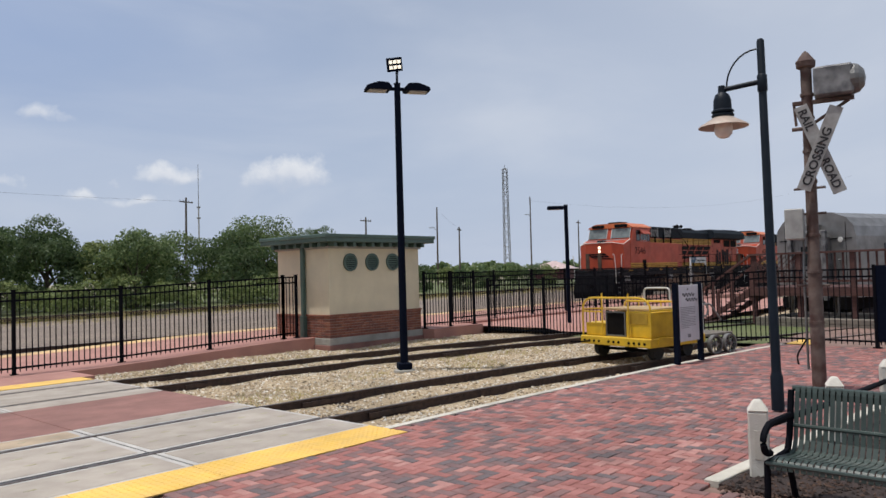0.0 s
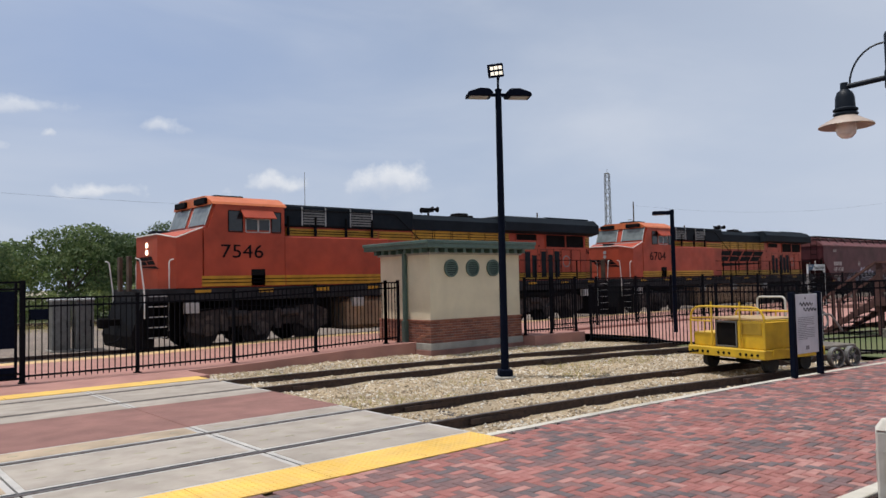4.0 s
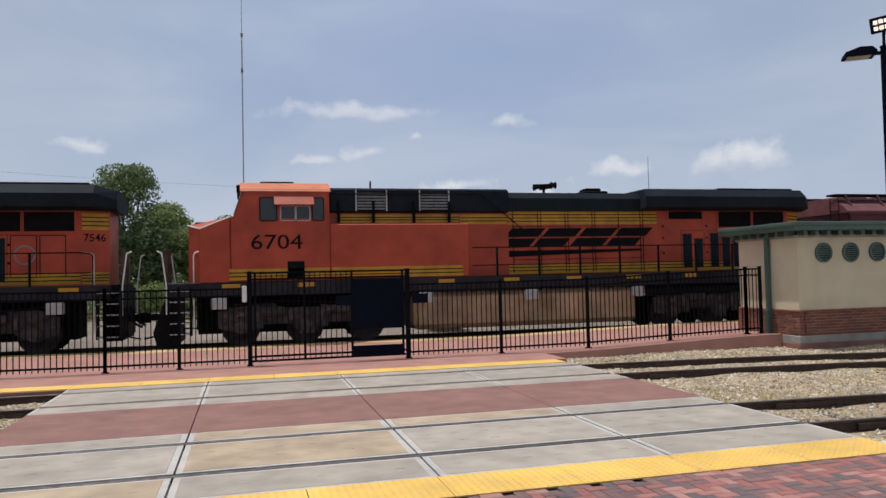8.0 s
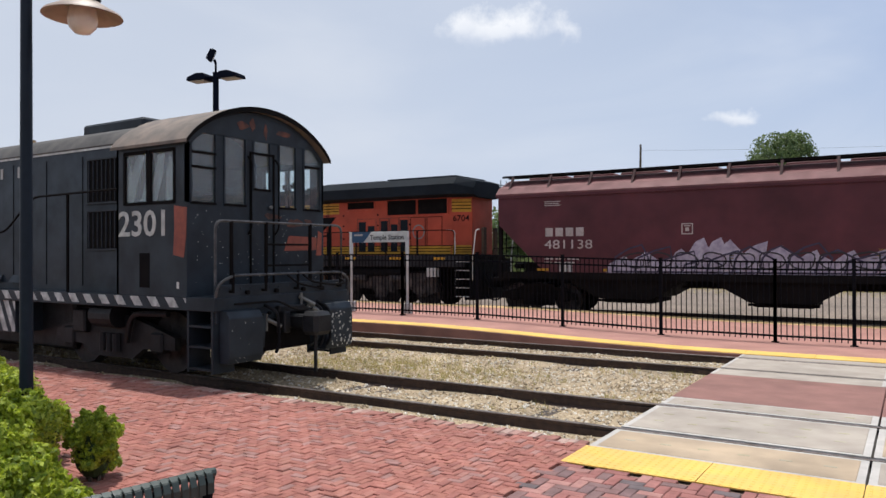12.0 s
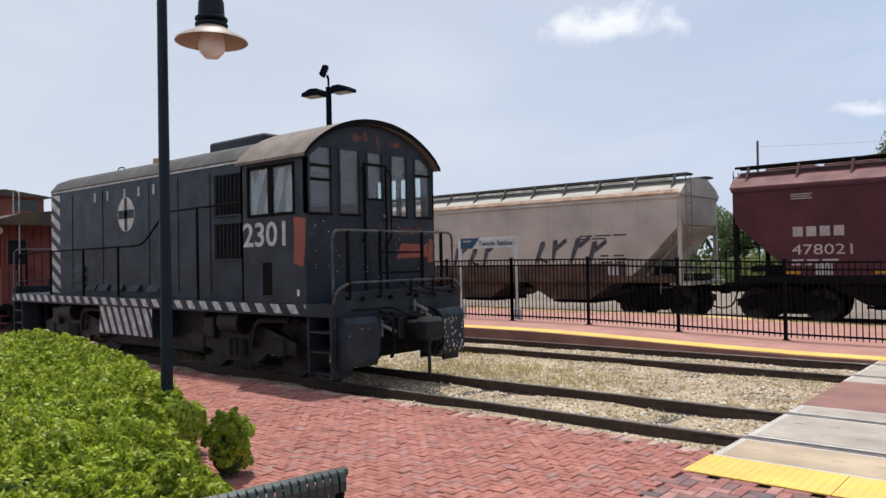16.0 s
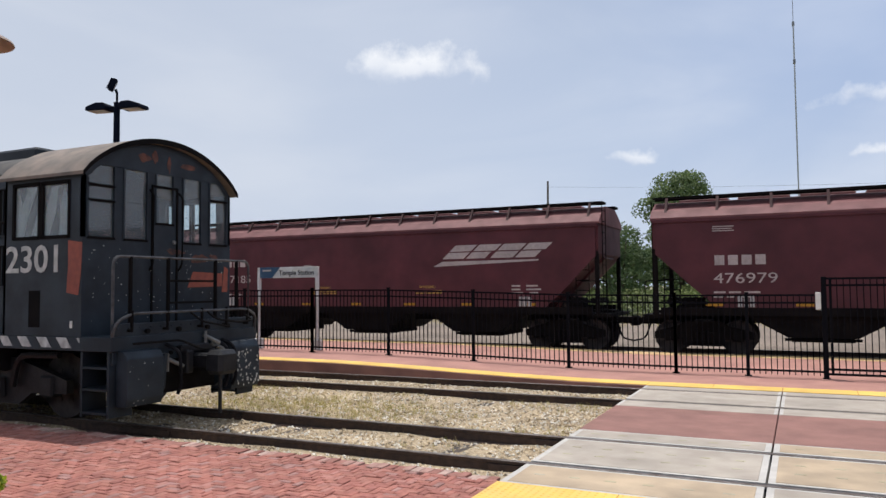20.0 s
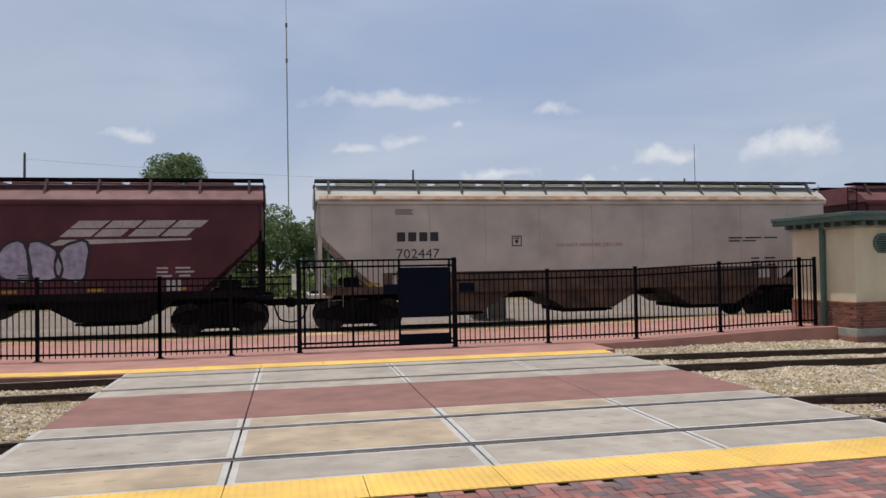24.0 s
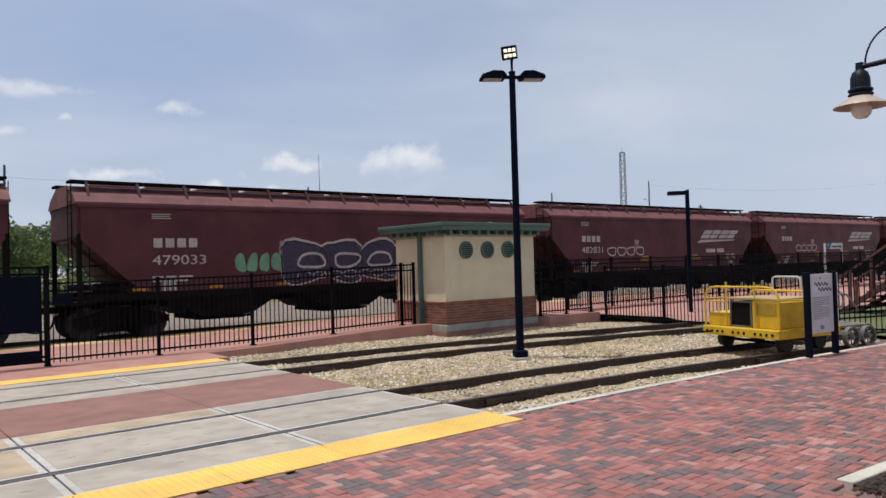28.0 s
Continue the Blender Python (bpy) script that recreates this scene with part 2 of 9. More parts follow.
M = {
    "concrete": mat("concrete", (0.40, 0.352, 0.296), (0.335, 0.29, 0.245), 3.0, 0.85, bump=0.25, stain=0.22, var=0.05),
    "concrete_tan": mat("concrete_tan", (0.45, 0.345, 0.235), (0.39, 0.305, 0.215), 2.2, 0.85, bump=0.25, stain=0.3),
    "concrete_edge": mat("concrete_edge", (0.50, 0.475, 0.44), (0.42, 0.40, 0.375), 5.0, 0.8, bump=0.2, stain=0.2),
    "red_concrete": mat("red_concrete", (0.27, 0.132, 0.108), (0.225, 0.112, 0.094), 2.6, 0.85, bump=0.2, stain=0.25),
    "red_platform": mat("red_platform", (0.40, 0.205, 0.165), (0.36, 0.18, 0.15), 2.0, 0.85, bump=0.2, stain=0.18),
    "tactile": mat("tactile_yellow", (0.82, 0.51, 0.10), (0.74, 0.47, 0.13), 4.0, 0.7, bump=0.1, stain=0.25),
    "tactile_faded": mat("faded_tactile_yellow", (0.66, 0.45, 0.19), (0.58, 0.41, 0.21), 4.0, 0.75, bump=0.1, stain=0.3),
    "rubber": mat("flangeway_rubber", (0.012, 0.012, 0.015), rough=0.85, bump=0.3, spec=0.1),
    "rail": mat("rail_steel", (0.070, 0.040, 0.030), (0.040, 0.026, 0.022), 12, 0.7, 0.25, 0.2),
    "railtop": mat("rail_head", (0.17, 0.15, 0.14), (0.10, 0.075, 0.06), 9, 0.5, 0.5, 0.05),
    "tie": mat("tie_timber", (0.085, 0.065, 0.05), (0.055, 0.045, 0.04), 8, 0.9, bump=0.5, bscale=40),
    "ballast": mat("ballast", (0.52, 0.42, 0.28), (0.26, 0.19, 0.115), 26, 0.95, bump=1.0, bscale=38, stain=0.35),
    "grit": mat("dry_grass_grit", (0.34, 0.31, 0.185), (0.40, 0.37, 0.29), 5, 0.95, bump=0.8, bscale=50, stain=0.3),
    "stone": pieces_mat("ballast_stone", [(0.64, 0.53, 0.38), (0.53, 0.41, 0.26), (0.78, 0.73, 0.64), (0.32, 0.25, 0.17), (0.74, 0.67, 0.55), (0.59, 0.47, 0.31), (0.44, 0.34, 0.21)], 0.95),
    "earth": mat("yard_ground", (0.33, 0.29, 0.20), (0.25, 0.22, 0.145), 0.35, 0.95, bump=0.6, bscale=12, stain=0.35, stain_scale=0.06),
    "mainbed": mat("main_line_ballast", (0.27, 0.215, 0.17), (0.13, 0.10, 0.08), 9, 0.95, bump=0.9, bscale=14, stain=0.3, stain_scale=0.3),
    "meadow": mat("rough_grass", (0.085, 0.115, 0.035), (0.12, 0.125, 0.05), 0.5, 0.95, bump=0.7, bscale=9, stain=0.3, stain_scale=0.1),
    "brick_r": pieces_mat("paver_mixed", [(0.36, 0.14, 0.12), (0.21, 0.122, 0.115), (0.43, 0.215, 0.185), (0.19, 0.113, 0.11), (0.32, 0.125, 0.108), (0.145, 0.112, 0.114), (0.24, 0.132, 0.122), (0.39, 0.165, 0.142), (0.34, 0.135, 0.115)], 0.82),
    "brick_l": pieces_mat("paver_old_red", [(0.39, 0.15, 0.115), (0.41, 0.175, 0.135), (0.36, 0.135, 0.105), (0.33, 0.125, 0.10), (0.40, 0.16, 0.12), (0.42, 0.19, 0.155), (0.37, 0.14, 0.11), (0.36, 0.19, 0.165), (0.40, 0.155, 0.12)], 0.88),
    "brick_one": pieces_mat("paver_each", [(0.36, 0.14, 0.12), (0.21, 0.122, 0.115), (0.43, 0.215, 0.185), (0.19, 0.113, 0.11), (0.32, 0.125, 0.108), (0.145, 0.112, 0.114), (0.24, 0.132, 0.122), (0.39, 0.165, 0.142), (0.34, 0.135, 0.115)], 0.82, by="object"),
    "brick_edge": pieces_mat("paver_edge_worn", [(0.42, 0.24, 0.20), (0.34, 0.15, 0.12), (0.48, 0.33, 0.28), (0.30, 0.12, 0.095)], 0.9),
    "mortar": mat("joint_sand", (0.25, 0.16, 0.13), rough=0.95, bump=0.4),
    "kerb": mat("kerb_concrete", (0.58, 0.545, 0.47), (0.48, 0.45, 0.38), 4, 0.9, bump=0.3),
    "black": mat("black_powder_coat", (0.004, 0.0045, 0.007), (0.007, 0.007, 0.010), 20, 0.65, bump=0.04, stain=0.2, spec=0.05),
    "navy": mat("navy_pole_paint", (0.003, 0.005, 0.014), (0.005, 0.008, 0.018), 14, 0.65, bump=0.04, spec=0.05),
    "stucco": mat("cream_stucco", (0.66, 0.58, 0.42), (0.62, 0.545, 0.395), 2.4, 0.92, bump=0.3, bscale=150, stain=0.12),
    "green": mat("green_trim_paint", (0.075, 0.125, 0.105), (0.062, 0.108, 0.09), 7, 0.45, bump=0.06),
    "wallbrick": pieces_mat("wall_brick", [(0.27, 0.10, 0.065), (0.23, 0.085, 0.06), (0.31, 0.125, 0.08), (0.19, 0.08, 0.06)], 0.88),
    "wallmortar": mat("wall_mortar", (0.36, 0.32, 0.28), rough=0.95, bump=0.4),
    "plinth": mat("plinth_concrete", (0.36, 0.345, 0.31), (0.30, 0.29, 0.26), 4, 0.9, bump=0.3),
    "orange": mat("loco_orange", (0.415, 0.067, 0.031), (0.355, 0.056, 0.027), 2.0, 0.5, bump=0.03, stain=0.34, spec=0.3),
    # body orange lightened for the cab roof: the sun on top is painted in
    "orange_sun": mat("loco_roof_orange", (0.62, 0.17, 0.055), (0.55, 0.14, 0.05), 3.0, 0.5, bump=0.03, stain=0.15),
    "yellow": mat("loco_yellow", (0.50, 0.27, 0.02), (0.40, 0.21, 0.02), 4.0, 0.5, bump=0.03, stain=0.3, spec=0.3),
    "locoblack": mat("loco_black", (0.005, 0.006, 0.008), (0.009, 0.0085, 0.009), 5, 0.65, bump=0.04, stain=0.3, spec=0.06),
    "framegrey": mat("dusty_frame_black", (0.022, 0.023, 0.028), (0.012, 0.012, 0.015), 3, 0.65, bump=0.05, stain=0.35, spec=0.2),
    "locoroof": mat("loco_dark_green", (0.009, 0.014, 0.020), (0.014, 0.019, 0.025), 4, 0.7, bump=0.05, stain=0.3, spec=0.1),
    "tank": mat("dusty_tank", (0.40, 0.27, 0.17), (0.28, 0.19, 0.125), 2.0, 0.75, bump=0.1, stain=0.45),
    "truck": mat("dusty_truck", (0.058, 0.045, 0.044), (0.018, 0.015, 0.016), 4.0, 0.8, bump=0.3, bscale=25, stain=0.4),
    "truckdust": mat("pale_truck_dust", (0.10, 0.078, 0.07), (0.04, 0.032, 0.03), 7, 0.85, bump=0.3, bscale=25, stain=0.45, stain_scale=4),
    "grey": mat("light_grey_paint", (0.42, 0.43, 0.43), rough=0.6, bump=0.05),
    "white": mat("white_paint", (0.74, 0.74, 0.71), (0.66, 0.66, 0.62), 6, 0.6, bump=0.06),
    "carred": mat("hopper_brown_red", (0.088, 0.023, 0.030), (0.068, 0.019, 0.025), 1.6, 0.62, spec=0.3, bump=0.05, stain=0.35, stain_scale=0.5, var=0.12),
    # lighter copy of the hopper red, sunlight on the roof slope put into the colour
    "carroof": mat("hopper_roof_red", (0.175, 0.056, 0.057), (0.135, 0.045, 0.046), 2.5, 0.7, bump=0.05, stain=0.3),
    "carwhite": mat("hopper_grey_white", (0.46, 0.43, 0.375), (0.40, 0.37, 0.32), 1.4, 0.7, bump=0.05, stain=0.25, stain_scale=0.6),
    "rust": mat("rust_streak", (0.30, 0.15, 0.08), (0.42, 0.33, 0.25), 2.5, 0.85, bump=0.1, stain=0.4),
    "carblack": mat("underframe_black", (0.006, 0.0055, 0.006), (0.011, 0.0095, 0.0095), 4, 0.8, bump=0.2, stain=0.3, spec=0.06),
    "switcher": mat("faded_switcher_black", (0.021, 0.030, 0.041), (0.013, 0.019, 0.027), 3.0, 0.55, spec=0.3, bump=0.08, stain=0.35, stain_scale=1.6),
    "switchroof": mat("weathered_cab_roof", (0.20, 0.155, 0.125), (0.13, 0.11, 0.095), 4, 0.75, bump=0.15, stain=0.35),
    "patch": mat("red_primer_patch", (0.30, 0.075, 0.045), (0.22, 0.06, 0.045), 9, 0.7, bump=0.1),
    "chip": mat("chipped_pale_paint", (0.34, 0.36, 0.36), (0.10, 0.10, 0.10), 18, 0.7, bump=0.2, stain=0.5, stain_scale=9),
    "caboose": mat("caboose_red", (0.25, 0.062, 0.047), (0.20, 0.053, 0.043), 3, 0.65, bump=0.08, stain=0.3),
    "window": mat("dark_window", (0.018, 0.022, 0.026), rough=0.12, bump=0.0, stain=0.1),
    "glass": glass_mat("pane_glass"),
    "dusty_glass": glass_mat("dusty_cab_glass", (0.75, 0.8, 0.82), 0.04, 0.16),
    "interior": mat("cab_interior", (0.22, 0.23, 0.21), rough=0.8),
    "cartyellow": mat("cart_yellow", (0.70, 0.44, 0.02), (0.58, 0.36, 0.02), 5, 0.5, bump=0.06, stain=0.3),
    "steelgrey": mat("grey_steel", (0.22, 0.22, 0.215), (0.16, 0.16, 0.155), 6, 0.5, 0.5, 0.08),
    "silver": mat("stainless_car", (0.27, 0.265, 0.26), (0.20, 0.195, 0.19), 2.5, 0.42, 0.6, 0.05),
    # the pale base colour paints in the sky mirrored by the glass
    "windshield": mat("loco_windshield", (0.17, 0.20, 0.20), (0.11, 0.13, 0.13), 3, 0.12, bump=0, stain=0.2),
    "boxgrey": mat("dirty_lamp_box", (0.26, 0.26, 0.26), (0.10, 0.10, 0.105), 5, 0.55, 0.3, bump=0.15, stain=0.4, stain_scale=3),
    "rustpatch": mat("rust_bloom", (0.13, 0.045, 0.03), (0.05, 0.03, 0.028), 8, 0.8, bump=0.15, stain=0.5, stain_scale=6),
    "bluepaint": mat("blue_spray", (0.16, 0.22, 0.36), (0.11, 0.15, 0.26), 6, 0.7, bump=0),
    "warnpaint": mat("ochre_lettering", (0.42, 0.26, 0.05), rough=0.7, bump=0),
    "sillbrown": mat("brown_stained_sill", (0.105, 0.062, 0.040), (0.055, 0.036, 0.026), 3, 0.85, bump=0.1, stain=0.4),
    "leafdark": pieces_mat("dark_tree_leaf", [(0.10, 0.155, 0.06), (0.075, 0.125, 0.05), (0.13, 0.185, 0.07)], 0.7, bump=0),
    "leafpale": pieces_mat("pale_tree_leaf", [(0.25, 0.30, 0.10), (0.19, 0.25, 0.085), (0.31, 0.36, 0.13), (0.15, 0.20, 0.07)], 0.7, bump=0),
    "bracketred": mat("dull_bracket_red", (0.05, 0.016, 0.016), rough=0.8, bump=0),
    "walkgrey": mat("weathered_walkway", (0.085, 0.08, 0.075), (0.05, 0.047, 0.045), 5, 0.8, bump=0.1),
    "stencilred": mat("faded_red_stencil", (0.36, 0.17, 0.14), rough=0.7, bump=0),
    "scrawl": mat("dark_spray_paint", (0.03, 0.03, 0.037), (0.09, 0.09, 0.10), 5, 0.7, bump=0, stain=0.3, stain_scale=3),
    "seamgrey": mat("seam_shadow_grey", (0.34, 0.32, 0.28), rough=0.8, bump=0),
    "deckwood": mat("red_stained_deck", (0.098, 0.040, 0.034), (0.070, 0.031, 0.027), 5, 0.85, bump=0.3, var=0.15, stretch=(1, 1, 6)),
    "greywood": mat("grey_timber", (0.22, 0.19, 0.155), (0.16, 0.14, 0.12), 6, 0.9, bump=0.4),
    "polewood": mat("pole_timber", (0.14, 0.105, 0.08), (0.10, 0.08, 0.065), 9, 0.9, bump=0.4),
    "oldpost": mat("rusty_signal_post", (0.075, 0.035, 0.028), (0.17, 0.13, 0.11), 4, 0.85, bump=0.4, stain=0.4, stain_scale=3),
    "signwhite": mat("weathered_white", (0.36, 0.36, 0.35), (0.27, 0.26, 0.25), 8, 0.7, bump=0.1),
    "ink": mat("black_lettering", (0.015, 0.015, 0.018), rough=0.6, bump=0),
    "inkwhite": mat("white_lettering", (0.46, 0.42, 0.40), (0.36, 0.33, 0.32), 12, 0.7, bump=0, stain=0.3),
    "shade": mat("lamp_shade_inner", (0.50, 0.40, 0.33), rough=0.5, bump=0),
    "globe": mat("lamp_globe", (0.80, 0.72, 0.64), rough=0.25, bump=0, stain=0.05),
    "led": mat("led_chip", (1.0, 0.93, 0.78), rough=0.3, bump=0, glow=0.95),
    "headlight": mat("headlight_lens", (1.0, 0.82, 0.62), rough=0.2, bump=0, glow=2.2),
    "bench": mat("bench_green_coating", (0.040, 0.060, 0.052), (0.030, 0.046, 0.040), 10, 0.35, bump=0.05),
    "mulch": mat("bark_mulch", (0.05, 0.030, 0.024), (0.022, 0.015, 0.013), 30, 0.95, bump=1.0, bscale=45),
    "mulchchip": pieces_mat("bark_chip", [(0.075, 0.042, 0.03), (0.04, 0.025, 0.02), (0.11, 0.065, 0.045), (0.025, 0.017, 0.014)], 0.95),
    "bollard": mat("painted_concrete_bollard", (0.66, 0.63, 0.56), (0.58, 0.55, 0.48), 8, 0.85, bump=0.25),
    "bark": mat("bark", (0.12, 0.095, 0.07), (0.08, 0.065, 0.05), 9, 0.95, bump=0.6),
    "leaf": pieces_mat("tree_leaf", [(0.17, 0.235, 0.085), (0.125, 0.19, 0.07), (0.22, 0.28, 0.11), (0.095, 0.15, 0.058)], 0.7, bump=0),
    "hedge": pieces_mat("hedge_leaf", [(0.40, 0.49, 0.035), (0.31, 0.41, 0.03), (0.52, 0.61, 0.05), (0.20, 0.29, 0.025), (0.60, 0.68, 0.09)], 0.5, bump=0),
    "grass": pieces_mat("grass_blade", [(0.52, 0.44, 0.15), (0.62, 0.51, 0.24), (0.40, 0.38, 0.10), (0.66, 0.56, 0.30)], 0.8, bump=0),
    "blue": mat("station_sign_blue", (0.02, 0.075, 0.16), rough=0.5, bump=0),
    "board": mat("info_board", (0.58, 0.58, 0.60), (0.54, 0.54, 0.56), 8, 0.5, bump=0),
    "bargrey": mat("grey_lettering", (0.22, 0.22, 0.23), rough=0.6, bump=0),
    "tyre": mat("black_tyre", (0.02, 0.02, 0.02), rough=0.85, bump=0.2),
    "rosepaint": mat("rose_spray", (0.42, 0.13, 0.12), (0.50, 0.22, 0.19), 6, 0.7, bump=0),
    "purplepaint": mat("violet_spray", (0.040, 0.032, 0.070), (0.026, 0.022, 0.045), 6, 0.7, bump=0),
    "greenpaint": mat("mint_spray", (0.14, 0.32, 0.20), (0.10, 0.24, 0.15), 6, 0.7, bump=0),
    "palepaint": mat("pale_spray", (0.40, 0.38, 0.46), (0.26, 0.23, 0.31), 6, 0.7, bump=0),
    "ochrepaint": mat("ochre_spray", (0.45, 0.32, 0.14), (0.32, 0.28, 0.24), 6, 0.7, bump=0),
}
for leaf in ("leaf", "leafdark", "leafpale", "hedge", "grass"):
    nt = M[leaf].node_tree
    bs = nt.nodes["Principled BSDF"]
    tl, ad, out = nt.nodes.new("ShaderNodeBsdfTranslucent"), nt.nodes.new("ShaderNodeMixShader"), nt.nodes["Material Output"]
    ad.inputs[0].default_value = 0.45
    nt.links.new(bs.inputs["Base Color"].links[0].from_socket, tl.inputs[0])
    nt.links.new(bs.outputs[0], ad.inputs[1]), nt.links.new(tl.outputs[0], ad.inputs[2]), nt.links.new(ad.outputs[0], out.inputs[0])


# ---- mesh helpers ----
def thing(name, x=0, y=0, z=0, rz=0, label="", category="", group="", kind=""):
    ob = new(name)
    ob.empty_display_size = 0.2
    ob.matrix_basis = pose(x, y, z, 0, 0, rz)
    return tagged(ob, label, category, group, kind)


def part(name, bm, material, parent=None, label="", smooth=False):
    me = bpy.data.meshes.new(name)
    if smooth:
        for f in bm.faces:
            f.smooth = True
    bm.to_mesh(me)
    bm.free()
    me.materials.append(M[material])
    if smooth:
        me.set_sharp_from_angle(angle=radians(40))
    ob = new(name, me)
    if parent:
        ob.parent = parent
    if label:
        ob["label"] = label
    return ob


def again(ob, parent, m=None, name=None):
    """The same mesh once more, as a part of its own."""
    o = new(name or ob.name.split(".")[0], ob.data)
    o.parent = parent
    if m is not None:
        o.matrix_basis = m
    return o


def B():
    return bmesh.new()


def box(bm, x0, x1, y0, y1, z0, z1, bevel=0.0, m=None):
    mm = Matrix.Translation(((x0 + x1) / 2, (y0 + y1) / 2, (z0 + z1) / 2)) @ Matrix.Diagonal((abs(x1 - x0), abs(y1 - y0), abs(z1 - z0), 1))
    r = bmesh.ops.create_cube(bm, size=1, matrix=(m @ mm) if m is not None else mm)
    if bevel:
        es = list({e for v in r["verts"] for e in v.link_edges})
        bmesh.ops.bevel(bm, geom=es, offset=bevel, segments=1, affect="EDGES", profile=0.5)
    return bm


def rod(bm, a, b, r, r2=None, seg=10):
    a, b = Vector(a), Vector(b)
    d = b - a
    m = Matrix.Translation((a + b) / 2) @ d.to_track_quat("Z", "Y").to_matrix().to_4x4()
    bmesh.ops.create_cone(bm, cap_ends=True, segments=seg, radius1=r, radius2=r if r2 is None else r2, depth=d.length, matrix=m)
    return bm


def pipe(bm, pts, r, seg=8):
    """A round bar along a bent line."""
    pts = [Vector(p) for p in pts]
    rings = []
    for i, p in enumerate(pts):
        d = (pts[min(i + 1, len(pts) - 1)] - pts[max(i - 1, 0)]).normalized()
        q = d.to_track_quat("Z", "Y")
        rings.append([bm.verts.new(p + q @ Vector((r * math.cos(a), r * math.sin(a), 0))) for a in (2 * math.pi * k / seg for k in range(seg))])
    for A, C in zip(rings, rings[1:]):
        for k in range(seg):
            bm.faces.new((A[k], A[(k + 1) % seg], C[(k + 1) % seg], C[k]))
    bm.faces.new(rings[0][::-1]), bm.faces.new(rings[-1])
    return bm


def bent(*pts, r=0.1, n=4):
    """Rounds the corners of a line."""
    pts = [Vector(p) for p in pts]
    out = [pts[0]]
    for a, b, c in zip(pts, pts[1:], pts[2:]):
        u, w = (a - b), (c - b)
        k = min(r, u.length * 0.45, w.length * 0.45)
        p, q = b + u.normalized() * k, b + w.normalized() * k
        for i in range(n + 1):
            t = i / n
            out.append((1 - t) ** 2 * p + 2 * t * (1 - t) * b + t * t * q)
    return out + [pts[-1]]


def prism(bm, pts, axis, a, b):
    """A polygon in the two other axes, drawn out along one axis from a to b."""
    def put(u, v, w):
        return {"x": (w, u, v), "y": (u, w, v), "z": (u, v, w)}[axis]
    lo = [bm.verts.new(put(u, v, a)) for u, v in pts]
    hi = [bm.verts.new(put(u, v, b)) for u, v in pts]
    bm.faces.new(lo), bm.faces.new(hi[::-1])
    for i in range(len(pts)):
        j = (i + 1) % len(pts)
        bm.faces.new((lo[j], lo[i], hi[i], hi[j]))
    bmesh.ops.recalc_face_normals(bm, faces=bm.faces[:])
    return bm


def lathe(bm, prof, seg=24, at=(0, 0, 0)):
    """Radius and height pairs turned round a vertical line."""
    rings = []
    for r, z in prof:
        rings.append([bm.verts.new((at[0] + max(r, 1e-4) * math.cos(2 * math.pi * k / seg), at[1] + max(r, 1e-4) * math.sin(2 * math.pi * k / seg), at[2] + z)) for k in range(seg)])
    for A, C in zip(rings, rings[1:]):
        for k in range(seg):
            bm.faces.new((A[k], A[(k + 1) % seg], C[(k + 1) % seg], C[k]))
    bmesh.ops.recalc_face_normals(bm, faces=bm.faces[:])
    return bm


def letters(name, body, size, material, parent, m, shear=0.0, wide=1.0, bold=0.0):
    cu = bpy.data.curves.new(name, "FONT")
    cu.body, cu.size, cu.extrude, cu.shear, cu.offset = body, size, 0.003, shear, bold
    cu.resolution_u = 3
    tmp = bpy.data.objects.new(name, cu)
    scene.collection.objects.link(tmp)
    me = bpy.data.meshes.new_from_object(tmp.evaluated_get(bpy.context.evaluated_depsgraph_get()))
    bpy.data.objects.remove(tmp)
    me.materials.clear()
    me.materials.append(M[material])
    me.transform(Matrix.Diagonal((wide, 1, 1, 1)))
    ob = new(name, me)
    ob.parent, ob.matrix_basis = parent, m
    return ob


def strokes(name, shapes, material, parent, m, thick=0.004):
    """Flat shapes (polygons of x and height) on a vertical face that looks along -y."""
    bm = B()
    for pts in shapes:
        prism(bm, pts, "y", -thick, 0)
    ob = part(name, bm, material, parent)
    ob.matrix_basis = m
    return ob

# ---- setting: ground, crossing, tracks ----
def bend(x):
    """How far the yard tracks swing towards the station building east of the crossing."""
    return -0.011 * max(0.0, min(x, 22.0) - 6.0) ** 2 - (0.352 * (x - 22.0) if x > 22 else 0.0)


def rise(x, y):
    """Height of the far platform: level with the crossing, ramping up to both sides and to the main line."""
    def s(a):
        a = min(max(a, 0.0), 1.0)
        return a * a * (3 - 2 * a)
    fx = s((x - 7.6) / 6.5) if x > 2 else s((-2.8 - x) / 8.0)
    fy = s((y - 16.6) / 3.0)
    return 0.18 * (1 - (1 - fx) * (1 - 0.28 * fy))


